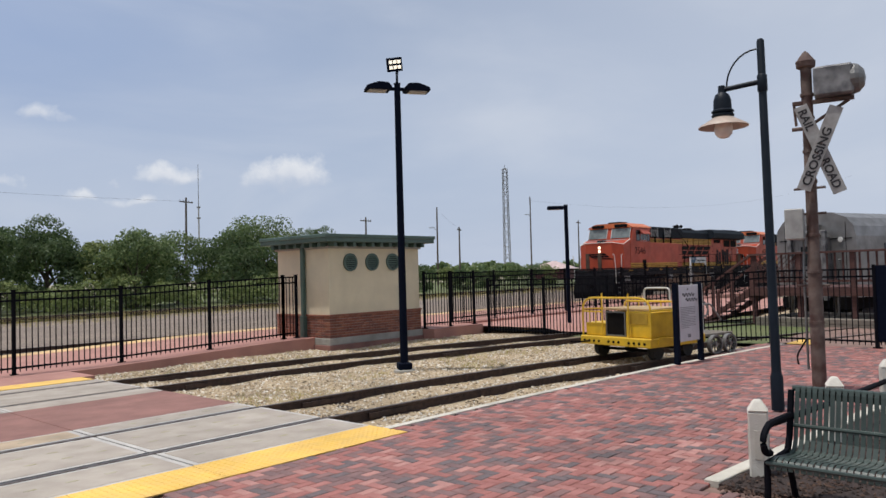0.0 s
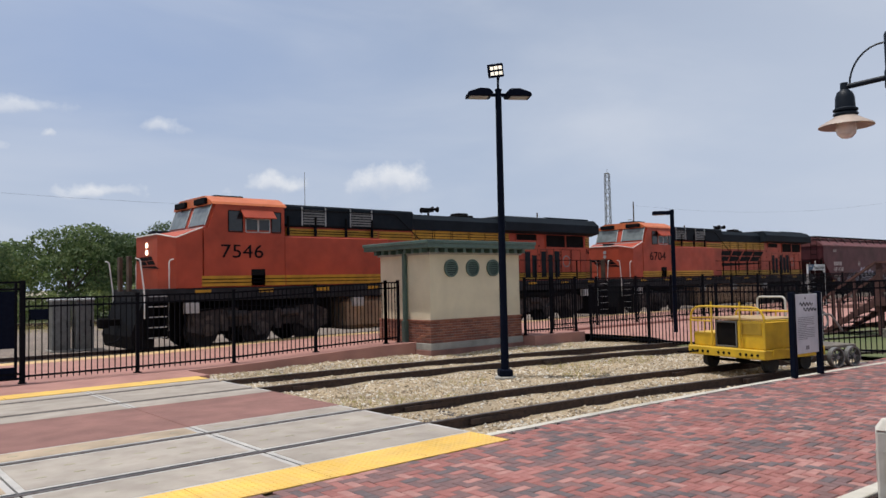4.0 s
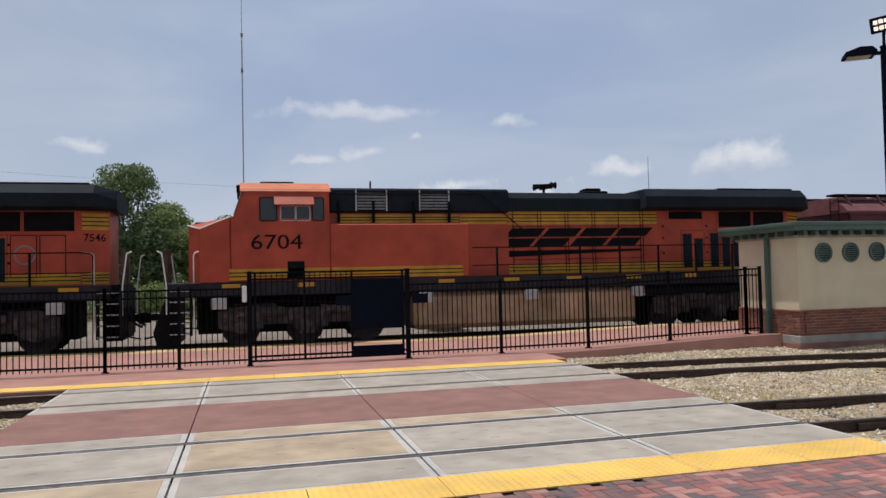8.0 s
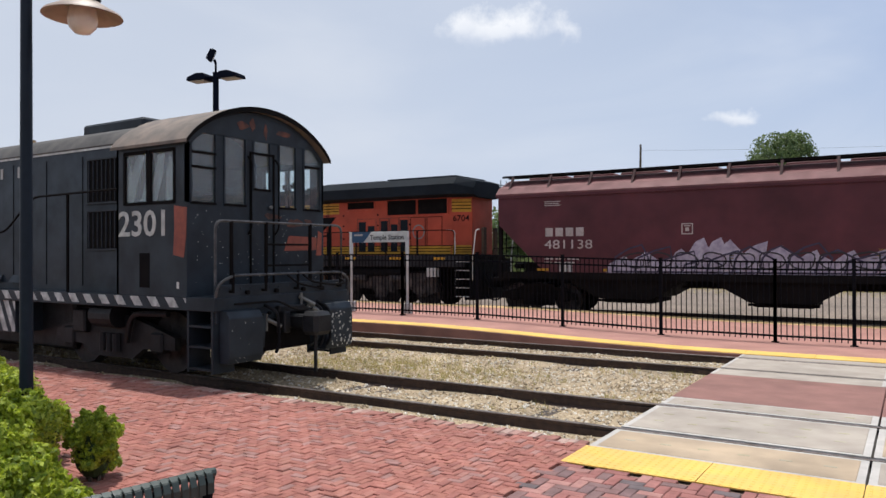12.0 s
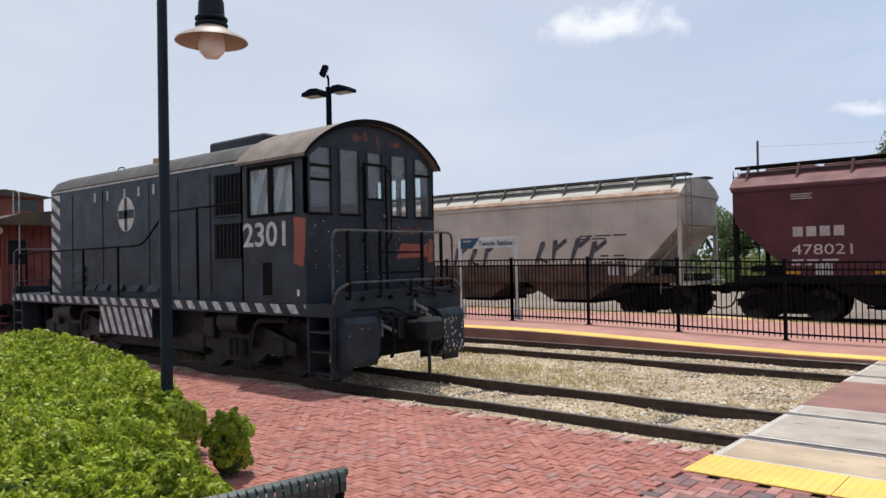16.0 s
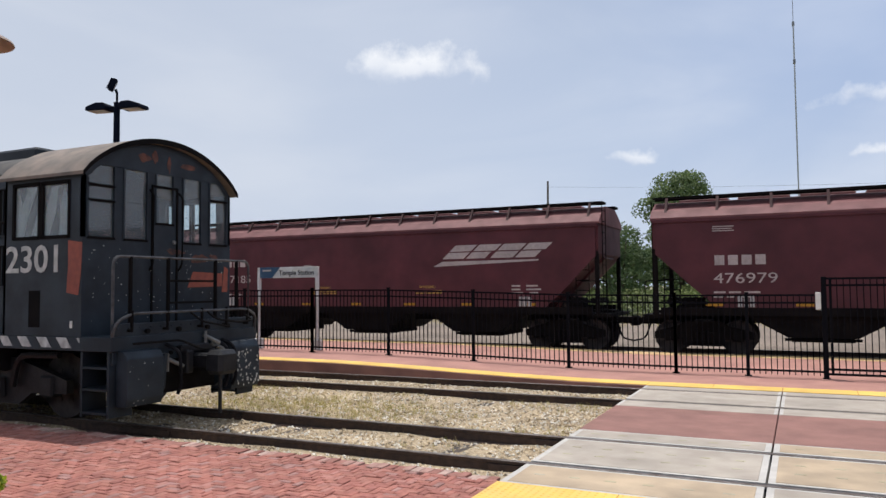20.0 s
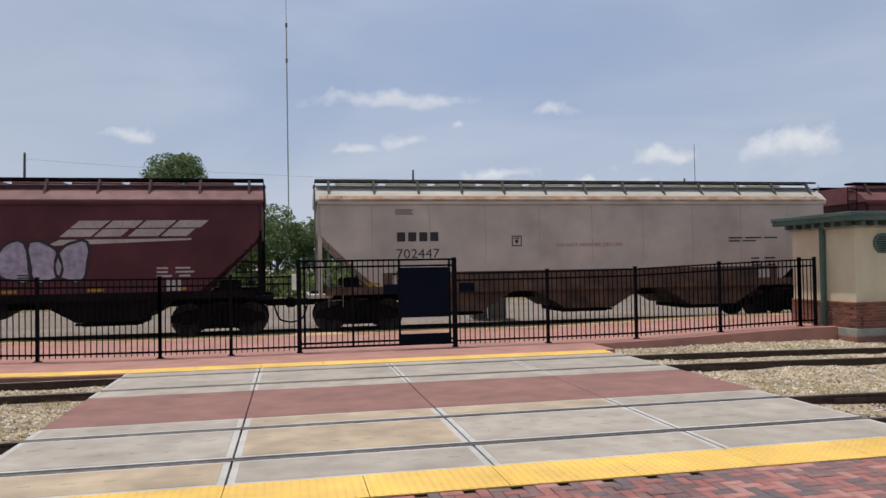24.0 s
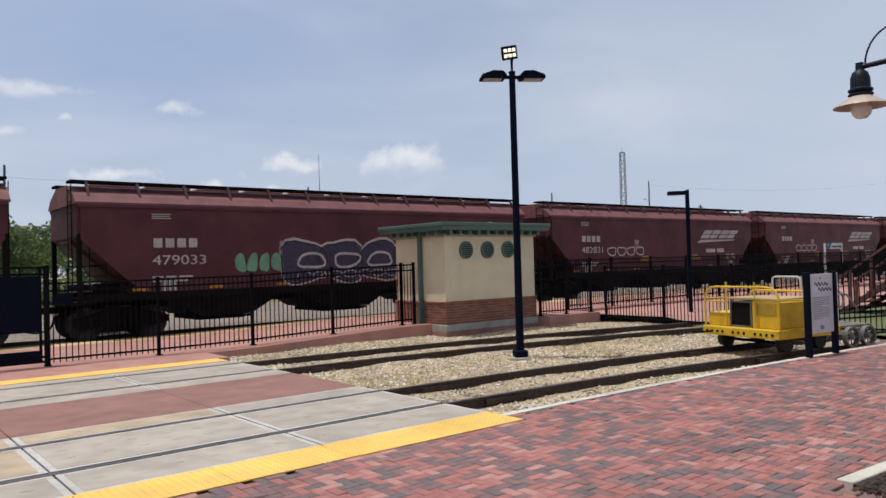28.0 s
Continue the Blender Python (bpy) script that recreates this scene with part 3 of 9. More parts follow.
def sheet(name, xs, ys, zf, material, thick=0.0, kind="structure", label=""):
    """A ground sheet over a grid, with height from a function."""
    vs = [(x, y, zf(x, y)) for y in ys for x in xs]
    n = len(xs)
    fs = [(j * n + i, j * n + i + 1, (j + 1) * n + i + 1, (j + 1) * n + i) for j in range(len(ys) - 1) for i in range(n - 1)]
    if thick:
        k = len(vs)
        vs += [(x, y, z - thick) for x, y, z in vs]
        rim = [i for i in range(n)] + [(j + 1) * n - 1 for j in range(1, len(ys))] + [k - 2 - i for i in range(n - 1)] + [j * n for j in range(len(ys) - 2, 0, -1)]
        fs += [(b, a, a + k, b + k) for a, b in zip(rim, rim[1:] + rim[:1])]
    me = bpy.data.meshes.new(name)
    me.from_pydata(vs, [], fs)
    me.materials.append(M[material])
    return tagged(new(name, me), label, kind=kind)


def steps(a, b, d):
    n = max(1, round((b - a) / d))
    return [a + (b - a) * i / n for i in range(n + 1)]


def bumpy(x, y, z=-0.14, k=0.05):
    return z + k * (noise.noise((x * 0.7, y * 0.7, 0.3)) + 0.5 * noise.noise((x * 2.3, y * 2.3, 1.7)))


sheet("ground", [-3000, -600, -200, -90, -45, -20, 0, 20, 45, 90, 200, 600, 3000], [-300, -60, -20, 0, 24, 34, 50, 100, 300, 900, 3000], lambda x, y: -0.32, "earth")
sheet("meadow", steps(-160, 260, 6), steps(46, 130, 5), lambda x, y: -0.2 + 0.18 * noise.noise((x * 0.05, y * 0.05, 0)), "meadow")
sheet("gravel_bed_east", steps(7.32, 42, 0.4), steps(2.0, 16.0, 0.4), lambda x, y: bumpy(x, y), "ballast", kind="structure")
sheet("gravel_bed_west", steps(-44, -2.44, 0.4), steps(6.0, 14.1, 0.4), lambda x, y: bumpy(x, y), "ballast", kind="structure")
sheet("main_line_bed", steps(-240, 300, 6), [20.3, 21.0, 24.6, 26.2, 28.5, 32, 36, 42, 46.5], lambda x, y: -0.3 if y < 20.5 or y > 44 else -0.24 if y < 25 else -0.13, "mainbed")

# far platform
sheet("platform_far_centre", steps(-2.44, 7.32, 0.6), [14.62, 15.3, 16.0, 16.6, 17.2, 17.8, 18.4, 19.0, 19.6, 20.2], lambda x, y: rise(x, y), "red_platform", 0.5)
sheet("platform_far_west", steps(-70, -2.44, 0.7), [14.62, 15.3, 16.0, 16.6, 17.2, 17.8, 18.4, 19.0, 19.6, 20.2], lambda x, y: rise(x, y), "red_platform", 0.6)
sheet("platform_far_east", steps(7.32, 60, 0.7), [15.85, 16.6, 17.2, 17.8, 18.4, 19.0, 19.6, 20.2], lambda x, y: rise(x, y), "red_platform", 0.6)
sheet("platform_far_corner", [17.98, 18.6, 19.3, 20.0, 20.4], [14.72, 15.2, 15.85], lambda x, y: rise(x, 15.85) - 0.004, "red_platform", 0.5)
sheet("platform_wedge", [7.32, 7.46, 7.60], [14.62, 15.2, 15.85], lambda x, y: 0.0, "red_platform", 0.4)
sheet("platform_edge_west", steps(-70, -2.44, 0.7), [13.98, 14.06], lambda x, y: rise(x, y) - 0.004, "red_concrete", 0.6)


def tactile_strip(name, x0, x1, y0, y1, zf, step=1.22, domes=False, material="tactile"):
    """Yellow warning tiles in a row, each a piece of its own."""
    root = thing(name, label="yellow tactile warning strip along the platform edge", category="warning strip", kind="structure")
    n = round((x1 - x0) / step)
    for i in range(n):
        a, b = x0 + i * step + 0.004, x0 + (i + 1) * step - 0.004
        bm = B()
        za, zb = zf(a, y0), zf(b, y0)
        vs = [bm.verts.new(p) for p in ((a, y0, za), (b, y0, zb), (b, y1, zb), (a, y1, za))]
        vt = [bm.verts.new(v.co + Vector((0, 0, 0.012))) for v in vs]
        bm.faces.new(vt)
        for k in range(4):
            bm.faces.new((vs[k], vs[(k + 1) % 4], vt[(k + 1) % 4], vt[k]))
        if domes:
            nx, ny = 16, 9
            for ix in range(nx):
                for iy in range(ny):
                    cx, cy = a + (ix + 0.5) * (b - a) / nx, y0 + (iy + 0.5) * (y1 - y0) / ny
                    lo = [bm.verts.new((cx + 0.016 * u, cy + 0.016 * v, za + 0.012)) for u, v in ((-1, -1), (1, -1), (1, 1), (-1, 1))]
                    hi = [bm.verts.new((cx + 0.009 * u, cy + 0.009 * v, za + 0.018)) for u, v in ((-1, -1), (1, -1), (1, 1), (-1, 1))]
                    bm.faces.new(hi)
                    for k in range(4):
                        bm.faces.new((lo[k], lo[(k + 1) % 4], hi[(k + 1) % 4], hi[k]))
        part("tile", bm, material, root)


flat = lambda x, y: -0.006
tactile_strip("tactile_near", -2.44, 7.32, 5.42, 6.08, flat, domes=True)
tactile_strip("tactile_far", -2.44, 7.60, 14.02, 14.60, flat)
tactile_strip("tactile_far_west", -2.44 - 1.22 * 24, -2.44, 14.06, 14.60, lambda x, y: rise(x, y) - 0.004)
tactile_strip("tactile_main_line", -40.3, 44.0, 20.15, 20.85, lambda x, y: rise(x, 20.2) - 0.004, material="tactile_faded")
sheet("platform_rim_main", steps(-70, 60, 0.9), [20.2, 20.86], lambda x, y: rise(x, 20.2) - 0.010, "red_concrete", 0.5)

# crossing panels
def slab(root, x0, x1, y0, y1, material, z=0.0):
    bm = B()
    box(bm, x0 + 0.006, x1 - 0.006, y0 + 0.004, y1 - 0.004, z - 0.3, z, 0.008)
    return part("panel", bm, material, root)


crossing = thing("crossing", label="concrete pedestrian crossing panels laid over two tracks", category="crossing", kind="structure")
XS = [-2.44, 0.0, 2.48, 4.93, 7.36]
tan = {(1, 1): 1, (0, 0): 1, (1, 2): 1, (2, 2): 1}
for i, (a, b) in enumerate(zip(XS, XS[1:])):
    for j, (c, d) in enumerate(((6.10, 6.94), (7.09, 8.44), (8.58, 9.13))):
        slab(crossing, a + 0.07, b - 0.07, c + 0.05, d - 0.05, "concrete_tan" if (i, j) in tan else "concrete", 0.002)
        bm = B()
        box(bm, a + 0.012, b - 0.012, c, d, -0.3, -0.003)
        part("steel_frame", bm, "concrete_edge", crossing)
        bm = B()
        for k in range(6):
            for yy in ((c + d) / 2 - 0.2, (c + d) / 2 + 0.2) if j == 1 else ((c + d) / 2,):
                xx = a + 0.3 + k * (b - a - 0.6) / 5
                box(bm, xx - 0.055, xx + 0.055, yy - 0.02, yy + 0.02, 0.002, 0.0035)
        part("lifting_slots", bm, "grit", crossing)
    slab(crossing, a, b, 9.13, 11.35, "red_concrete", 0.0)
    for c, d in ((11.35, 11.95), (12.12, 13.42), (13.58, 14.0)):
        slab(crossing, a, b, c, d, "concrete", 0.0)
        for x in (a + 0.012, b - 0.062):
            bm = B()
            box(bm, x, x + 0.05, c + 0.01, d - 0.01, -0.05, 0.003)
            part("joint_strip", bm, "concrete_edge", crossing)
for y in (7.0, 8.51, 12.03, 13.5):
    bm = B()
    box(bm, -2.44, 7.32, y - 0.10, y + 0.10, -0.2, -0.02)
    part("flangeway", bm, "rubber", crossing)


def rails(name, xs, ys, z=0.0, tie=True, swing=None, gauge=1.51, near=True):
    """A track: two rails with head, web and foot, on timber ties."""
    root = thing(name, label="rusty steel rails on weathered timber ties", category="railway track", kind="structure")
    path = [(x, ys + (swing(x) if swing else 0)) for x in xs]
    for off in (0, gauge):
        for nm, mt, sec in (("rail", "rail", [(-0.07, -0.17), (0.07, -0.17), (0.065, -0.155), (0.012, -0.135), (0.012, -0.045), (0.034, -0.035), (0.034, -0.006), (-0.034, -0.006), (-0.034, -0.035), (-0.012, -0.045), (-0.012, -0.135), (-0.065, -0.155)]),
                            ("rail_head", "railtop", [(-0.034, -0.006), (0.034, -0.006), (0.028, 0.0), (-0.028, 0.0)])):
            bm = B()
            rings = [[bm.verts.new((x, y + off + u, z + v)) for u, v in sec] for x, y in path]
            for a, b in zip(rings, rings[1:]):
                for k in range(len(sec)):
                    bm.faces.new((a[k], a[(k + 1) % len(sec)], b[(k + 1) % len(sec)], b[k]))
            bmesh.ops.recalc_face_normals(bm, faces=bm.faces[:])
            part(nm, bm, mt, root)
    if tie:
        bm = B()
        for x in steps(xs[0] + 0.2, xs[-1] - 0.2, 0.55):
            y = ys + (swing(x) if swing else 0) + gauge / 2
            box(bm, x - 0.11, x + 0.11, y - 1.3, y + 1.3, z - 0.34, z - 0.165 + 0.01 * random.random(), 0.01)
        tagged(part("ties", bm, "tie", root), kind="stuff")
    if near:
        bm = B()
        for x in steps(xs[0] + 1.2, xs[-1], 5.9):
            y = ys + (swing(x) if swing else 0)
            for o in (0, gauge):
                for s in (-1, 1):
                    box(bm, x - 0.45, x + 0.45, y + o + s * 0.014, y + o + s * 0.04, z - 0.13, z - 0.05, 0.004)
        part("joint_bars", bm, "rail", root)
    return root


rails("track_near_crossing", [-2.44, 7.32], 7.0, tie=False, near=False)
rails("track_near_east", steps(7.32, 40, 1.0), 7.0, swing=bend)
rails("track_near_west", steps(-44, -2.44, 4), 7.0)
rails("track_far_crossing", [-2.44, 7.32], 12.0, tie=False, near=False)
rails("track_far_east", steps(7.32, 40, 1.0), 12.0, swing=bend)
rails("track_far_west", steps(-44, -2.44, 4), 12.0)
rails("track_main", steps(-240, 300, 30), 21.85, tie=False, near=False)
rails("track_main_second", steps(-240, 300, 30), 44.6, 0.06, tie=False, near=False)

# near side: sand bed under the pavers, kerb
sheet("paver_bed_east", [-2.44, 7.32, 19.4, 45], [-12, 5.42], lambda x, y: -0.03, "mortar", 0.3)
sheet("paver_bed_west", [-40, -14, -2.44], [-12, 6.0, 6.22], lambda x, y: -0.03, "mortar", 0.3)


def kerb_line(x):
    return 5.86 + 0.45 * bend(x)


bm = B()
for a, b in zip(steps(7.32, 19.4, 1.2), steps(7.32, 19.4, 1.2)[1:]):
    ya, yb = kerb_line(a), kerb_line(b)
    lo = [bm.verts.new(p) for p in ((a + 0.005, ya - 0.12, -0.3), (b - 0.005, yb - 0.12, -0.3), (b - 0.005, yb, -0.3), (a + 0.005, ya, -0.3))]
    hi = [bm.verts.new(v.co + Vector((0, 0, 0.305))) for v in lo]
    bm.faces.new(hi)
    for k in range(4):
        bm.faces.new((lo[k], lo[(k + 1) % 4], hi[(k + 1) % 4], hi[k]))
tagged(part("kerb", bm, "kerb"), "pale concrete kerb along the brick platform", kind="structure")
bm = B()
vs = [bm.verts.new(p) for p in ((7.32, 5.42, -0.031), (19.4, 5.42 - 0.8, -0.031), (19.4, kerb_line(19.4) - 0.1, -0.031), (13, kerb_line(13) - 0.1, -0.031), (7.32, 5.76, -0.031))]
bm.faces.new(vs)
tagged(part("paver_bed_edge", bm, "mortar"), kind="structure")


# ---- fences ----
def fence_run(name, p0, p1, zf, gap=2.4, high=1.74, single=False, label="black powder-coated steel picket fence on the platform"):
    """A run of panels; pickets are pieces of their own where single is set."""
    a, b = Vector(p0), Vector(p1)
    d = b - a
    n = max(1, round(d.length / gap))
    ang = math.degrees(math.atan2(d.y, d.x))
    root = thing(name, label=label, category="fence")
    u = d.normalized()
    pick = None
    for i in range(n + 1):
        p = a + d * i / n
        z = zf(p.x, p.y)
        bm = B()
        box(bm, -0.035, 0.035, -0.035, 0.035, z, z + high + 0.03, 0.004)
        box(bm, -0.042, 0.042, -0.042, 0.042, z + high + 0.03, z + high + 0.05)
        box(bm, -0.07, 0.07, -0.07, 0.07, z, z + 0.02)
        part("post", bm, "black", root).matrix_basis = pose(p.x, p.y, 0, 0, 0, ang)
        if i == n:
            break
        q = a + d * (i + 1) / n
        z2 = zf(q.x, q.y)
        for h in (high, high - 0.16, 0.16):
            bm = B()
            lo = [bm.verts.new(v) for v in ((p.x - u.y * 0.02, p.y + u.x * 0.02, z + h), (p.x + u.y * 0.02, p.y - u.x * 0.02, z + h), (q.x + u.y * 0.02, q.y - u.x * 0.02, z2 + h), (q.x - u.y * 0.02, q.y + u.x * 0.02, z2 + h))]
            hi = [bm.verts.new(v.co - Vector((0, 0, 0.04))) for v in lo]
            bm.faces.new(lo), bm.faces.new(hi[::-1])
            for k in range(4):
                bm.faces.new((lo[(k + 1) % 4], lo[k], hi[k], hi[(k + 1) % 4]))
            part("fence_rail", bm, "black", root)
        m = round(d.length / n / 0.118)
        bmj = None if single else B()
        for k in range(1, m):
            c = p + (q - p) * k / m
            zc = z + (z2 - z) * k / m
            if single:
                if pick is None:
                    bm = B()
                    box(bm, -0.0095, 0.0095, -0.0095, 0.0095, 0.06, high)
                    pick = part("picket", bm, "black", root)
                    pick.matrix_basis = pose(c.x, c.y, zc, 0, 0, ang)
                else:
                    again(pick, root, pose(c.x, c.y, zc, 0, 0, ang))
            else:
                box(bmj, c.x - 0.0095, c.x + 0.0095, c.y - 0.0095, c.y + 0.0095, zc + 0.06, zc + high)
        if bmj:
            tagged(part("picketing", bmj, "black", root), kind="stuff")
    return root


FY = 16.35
fence_run("fence", (-12.0, FY, 0), (-2.2, FY, 0), rise, single=True)
fence_run("fence", (-2.2, FY, 0), (0.78, FY, 0), rise, 1.45, single=True)
fence_run("fence", (4.37, FY, 0), (13.55, FY, 0), rise, 2.33, single=True)
fence_run("fence", (13.55, FY, 0), (14.0, FY, 0), rise, 0.45)
fence_run("fence", (-60.0, FY, 0), (-12.0, FY, 0), rise)
fence_run("fence", (20.7, FY, 0), (60, FY, 0), rise)
fence_run("fence", (18.02, 15.14, 0), (20.2, 14.92, 0), lambda x, y: rise(x, 15.85), 1.0)
fence_run("fence", (20.2, 14.3, 0), (19.3, 2.9, 0), lambda x, y: 0.0 if y < 5.4 else -0.10, 2.2, label="black steel picket fence standing across the yard tracks")
fence_run("fence", (19.3, 2.9, 0), (34, -4.5, 0), lambda x, y: 0.0, 2.4, label="black steel picket fence beside the brick platform")

# gate with a dark panel
gate = thing("gate", 0.78, FY, 0, label="taller black steel gate with a solid dark panel beside a latch", category="gate")
for x in (0.0, 3.59):
    bm = B()
    box(bm, x - 0.05, x + 0.05, -0.05, 0.05, 0, 2.10, 0.006)
    part("gate_post", bm, "black", gate)
bm = B()
for z in (2.06, 1.92, 0.2, 0.10):
    box(bm, 0.05, 3.54, -0.02, 0.02, z - 0.022, z + 0.022)
for x in (0.12, 2.28, 3.47):
    box(bm, x - 0.025, x + 0.025, -0.022, 0.022, 0.08, 2.08)
part("gate_frame", bm, "black", gate)
first = None
for k in range(1, 18):
    x = 0.12 + k * 2.16 / 18
    if first is None:
        bm = B()
        box(bm, -0.0095, 0.0095, -0.0095, 0.0095, 0.10, 2.06)
        first = part("picket", bm, "black", gate)
        first.matrix_basis = pose(x, 0, 0)
    else:
        again(first, gate, pose(x, 0, 0))
bm = B()
box(bm, 2.30, 3.46, -0.012, 0.012, 0.72, 1.88, 0.003)
part("solid_panel", bm, "navy", gate, "solid dark blue sheet panel")
bm = B()
box(bm, 2.30, 3.46, -0.012, 0.012, 0.12, 0.34, 0.003)
part("kick_plate", bm, "navy", gate)
bm = B()
box(bm, -0.16, -0.06, -0.10, -0.05, 1.42, 1.78, 0.01)
part("card_reader", bm, "white", gate, "white box on the gate post")
for x in (1.92, 3.72):
    bm = B()
    box(bm, x, x + 0.34, -0.06, 0.02, 1.28, 1.50, 0.008)
    part("latch_box", bm, "navy", gate, "dark steel latch box")
bm = B()
box(bm, 1.18, 1.23, -0.022, 0.022, 0.08, 2.06)
part("gate_mullion", bm, "black", gate)


# ---- pump shed ----
def shed():
    X0, X1, Y0, Y1, ZB = 14.3, 17.92, 15.25, 17.6, -0.16
    root = thing("utility_shed", X0, Y0, ZB, label="small cream stucco shed with brick base and green flat roof", category="shed")
    w, d = X1 - X0, Y1 - Y0
    # walls with round vent holes in front
    bm = B()
    box(bm, 0, w, 0, d, 0.95, 2.9, 0.01)
    part("wall", bm, "stucco", root)
    bm = B()
    box(bm, -0.02, w + 0.02, -0.02, d + 0.02, 0.32, 0.95)
    base = part("brick_base", bm, "wallmortar", root)
    bm = B()
    box(bm, -0.06, w + 0.06, -0.06, d + 0.06, 0.14, 0.33, 0.012)
    part("plinth", bm, "plinth", root)
    bm = B()
    box(bm, -0.09, w + 0.09, -0.09, d + 0.09, -0.2, 0.14, 0.012)
    part("footing", bm, "red_concrete", root)
    mesh = None
    for face in range(2):
        L0 = w + 0.04 if face == 0 else d + 0.04
        for row in range(8):
            n = int(L0 / 0.212)
            for k in range(n + 1):
                u = -0.03 + (k - (0.5 if row % 2 else 0.0)) * 0.212
                u = max(min(u, L0 - 0.222), -0.03)
                mm = pose(u, -0.03, 0.335 + row * 0.0755) if face == 0 else pose(-0.03, d + 0.02 - u, 0.335 + row * 0.0755, 0, 0, -90)
                if mesh is None:
                    bm = B()
                    box(bm, 0.0, 0.202, 0.0, 0.03, 0.0, 0.066, 0.003)
                    o = part("brick", bm, "wallbrick_one", base)
                    o.matrix_basis, mesh = mm, o
                else:
                    again(mesh, base, mm)
    bm = B()
    box(bm, -0.05, w + 0.05, -0.05, d + 0.05, 0.935, 0.985, 0.01)
    part("brick_cap", bm, "wallbrick", root)
    # roof
    o = 0.36
    bm = B()
    box(bm, -o, w + o, -o, d + o, 3.0, 3.16, 0.01)
    box(bm, -o - 0.03, w + o + 0.03, -o - 0.03, d + o + 0.03, 3.12, 3.22, 0.012)
    part("roof", bm, "green", root, "dark green metal flat roof")
    bm = B()
    box(bm, -0.06, w + 0.06, -0.06, d + 0.06, 2.83, 2.9, 0.006)
    part("frieze", bm, "plinth", root)
    for k in range(11):
        bm = B()
        x = 0.05 + k * (w - 0.1) / 10
        box(bm, x - 0.06, x + 0.06, -o + 0.1, 0, 2.88, 3.0, 0.006)
        part("bracket", bm, "green", root)
    for k in range(7):
        bm = B()
        y = 0.1 + k * (d - 0.2) / 6
        box(bm, -o + 0.1, 0, y - 0.06, y + 0.06, 2.88, 3.0, 0.006)
        part("bracket", bm, "green", root)
    for x in (0.78, 1.62, 2.46):
        v = part("round_vent", lathe(B(), [(0.20, 0), (0.255, 0.0), (0.255, 0.05), (0.20, 0.05), (0.20, 0.0)], 28), "green", root)
        v.matrix_basis = pose(x, 0.0, 2.44, 90)
        v["label"] = "round louvred vent with dark green ring"
        bk = part("vent_backing", lathe(B(), [(0.0, 0.004), (0.2, 0.004), (0.2, 0.0), (0.0, 0.0)], 28), "black", v)
        bm = B()
        for k in range(7):
            zz = -0.165 + k * 0.055
            h = math.sqrt(max(0.2 ** 2 - zz ** 2, 0.001))
            box(bm, -h, h, zz - 0.004, zz + 0.028, 0.012, 0.032)
        part("louvres", bm, "green", v)
    bm = B()
    box(bm, -0.13, -0.02, 1.0, 1.12, 0.95, 2.95, 0.01)
    box(bm, -0.15, -0.0, 0.97, 1.15, 0.0, 0.95, 0.012)
    part("downspout", bm, "green", root, "green painted downspout")


M["wallbrick_one"] = pieces_mat("wall_brick_each", [(0.27, 0.10, 0.065), (0.23, 0.085, 0.06), (0.31, 0.125, 0.08), (0.19, 0.08, 0.06)], 0.88, by="object")
shed()


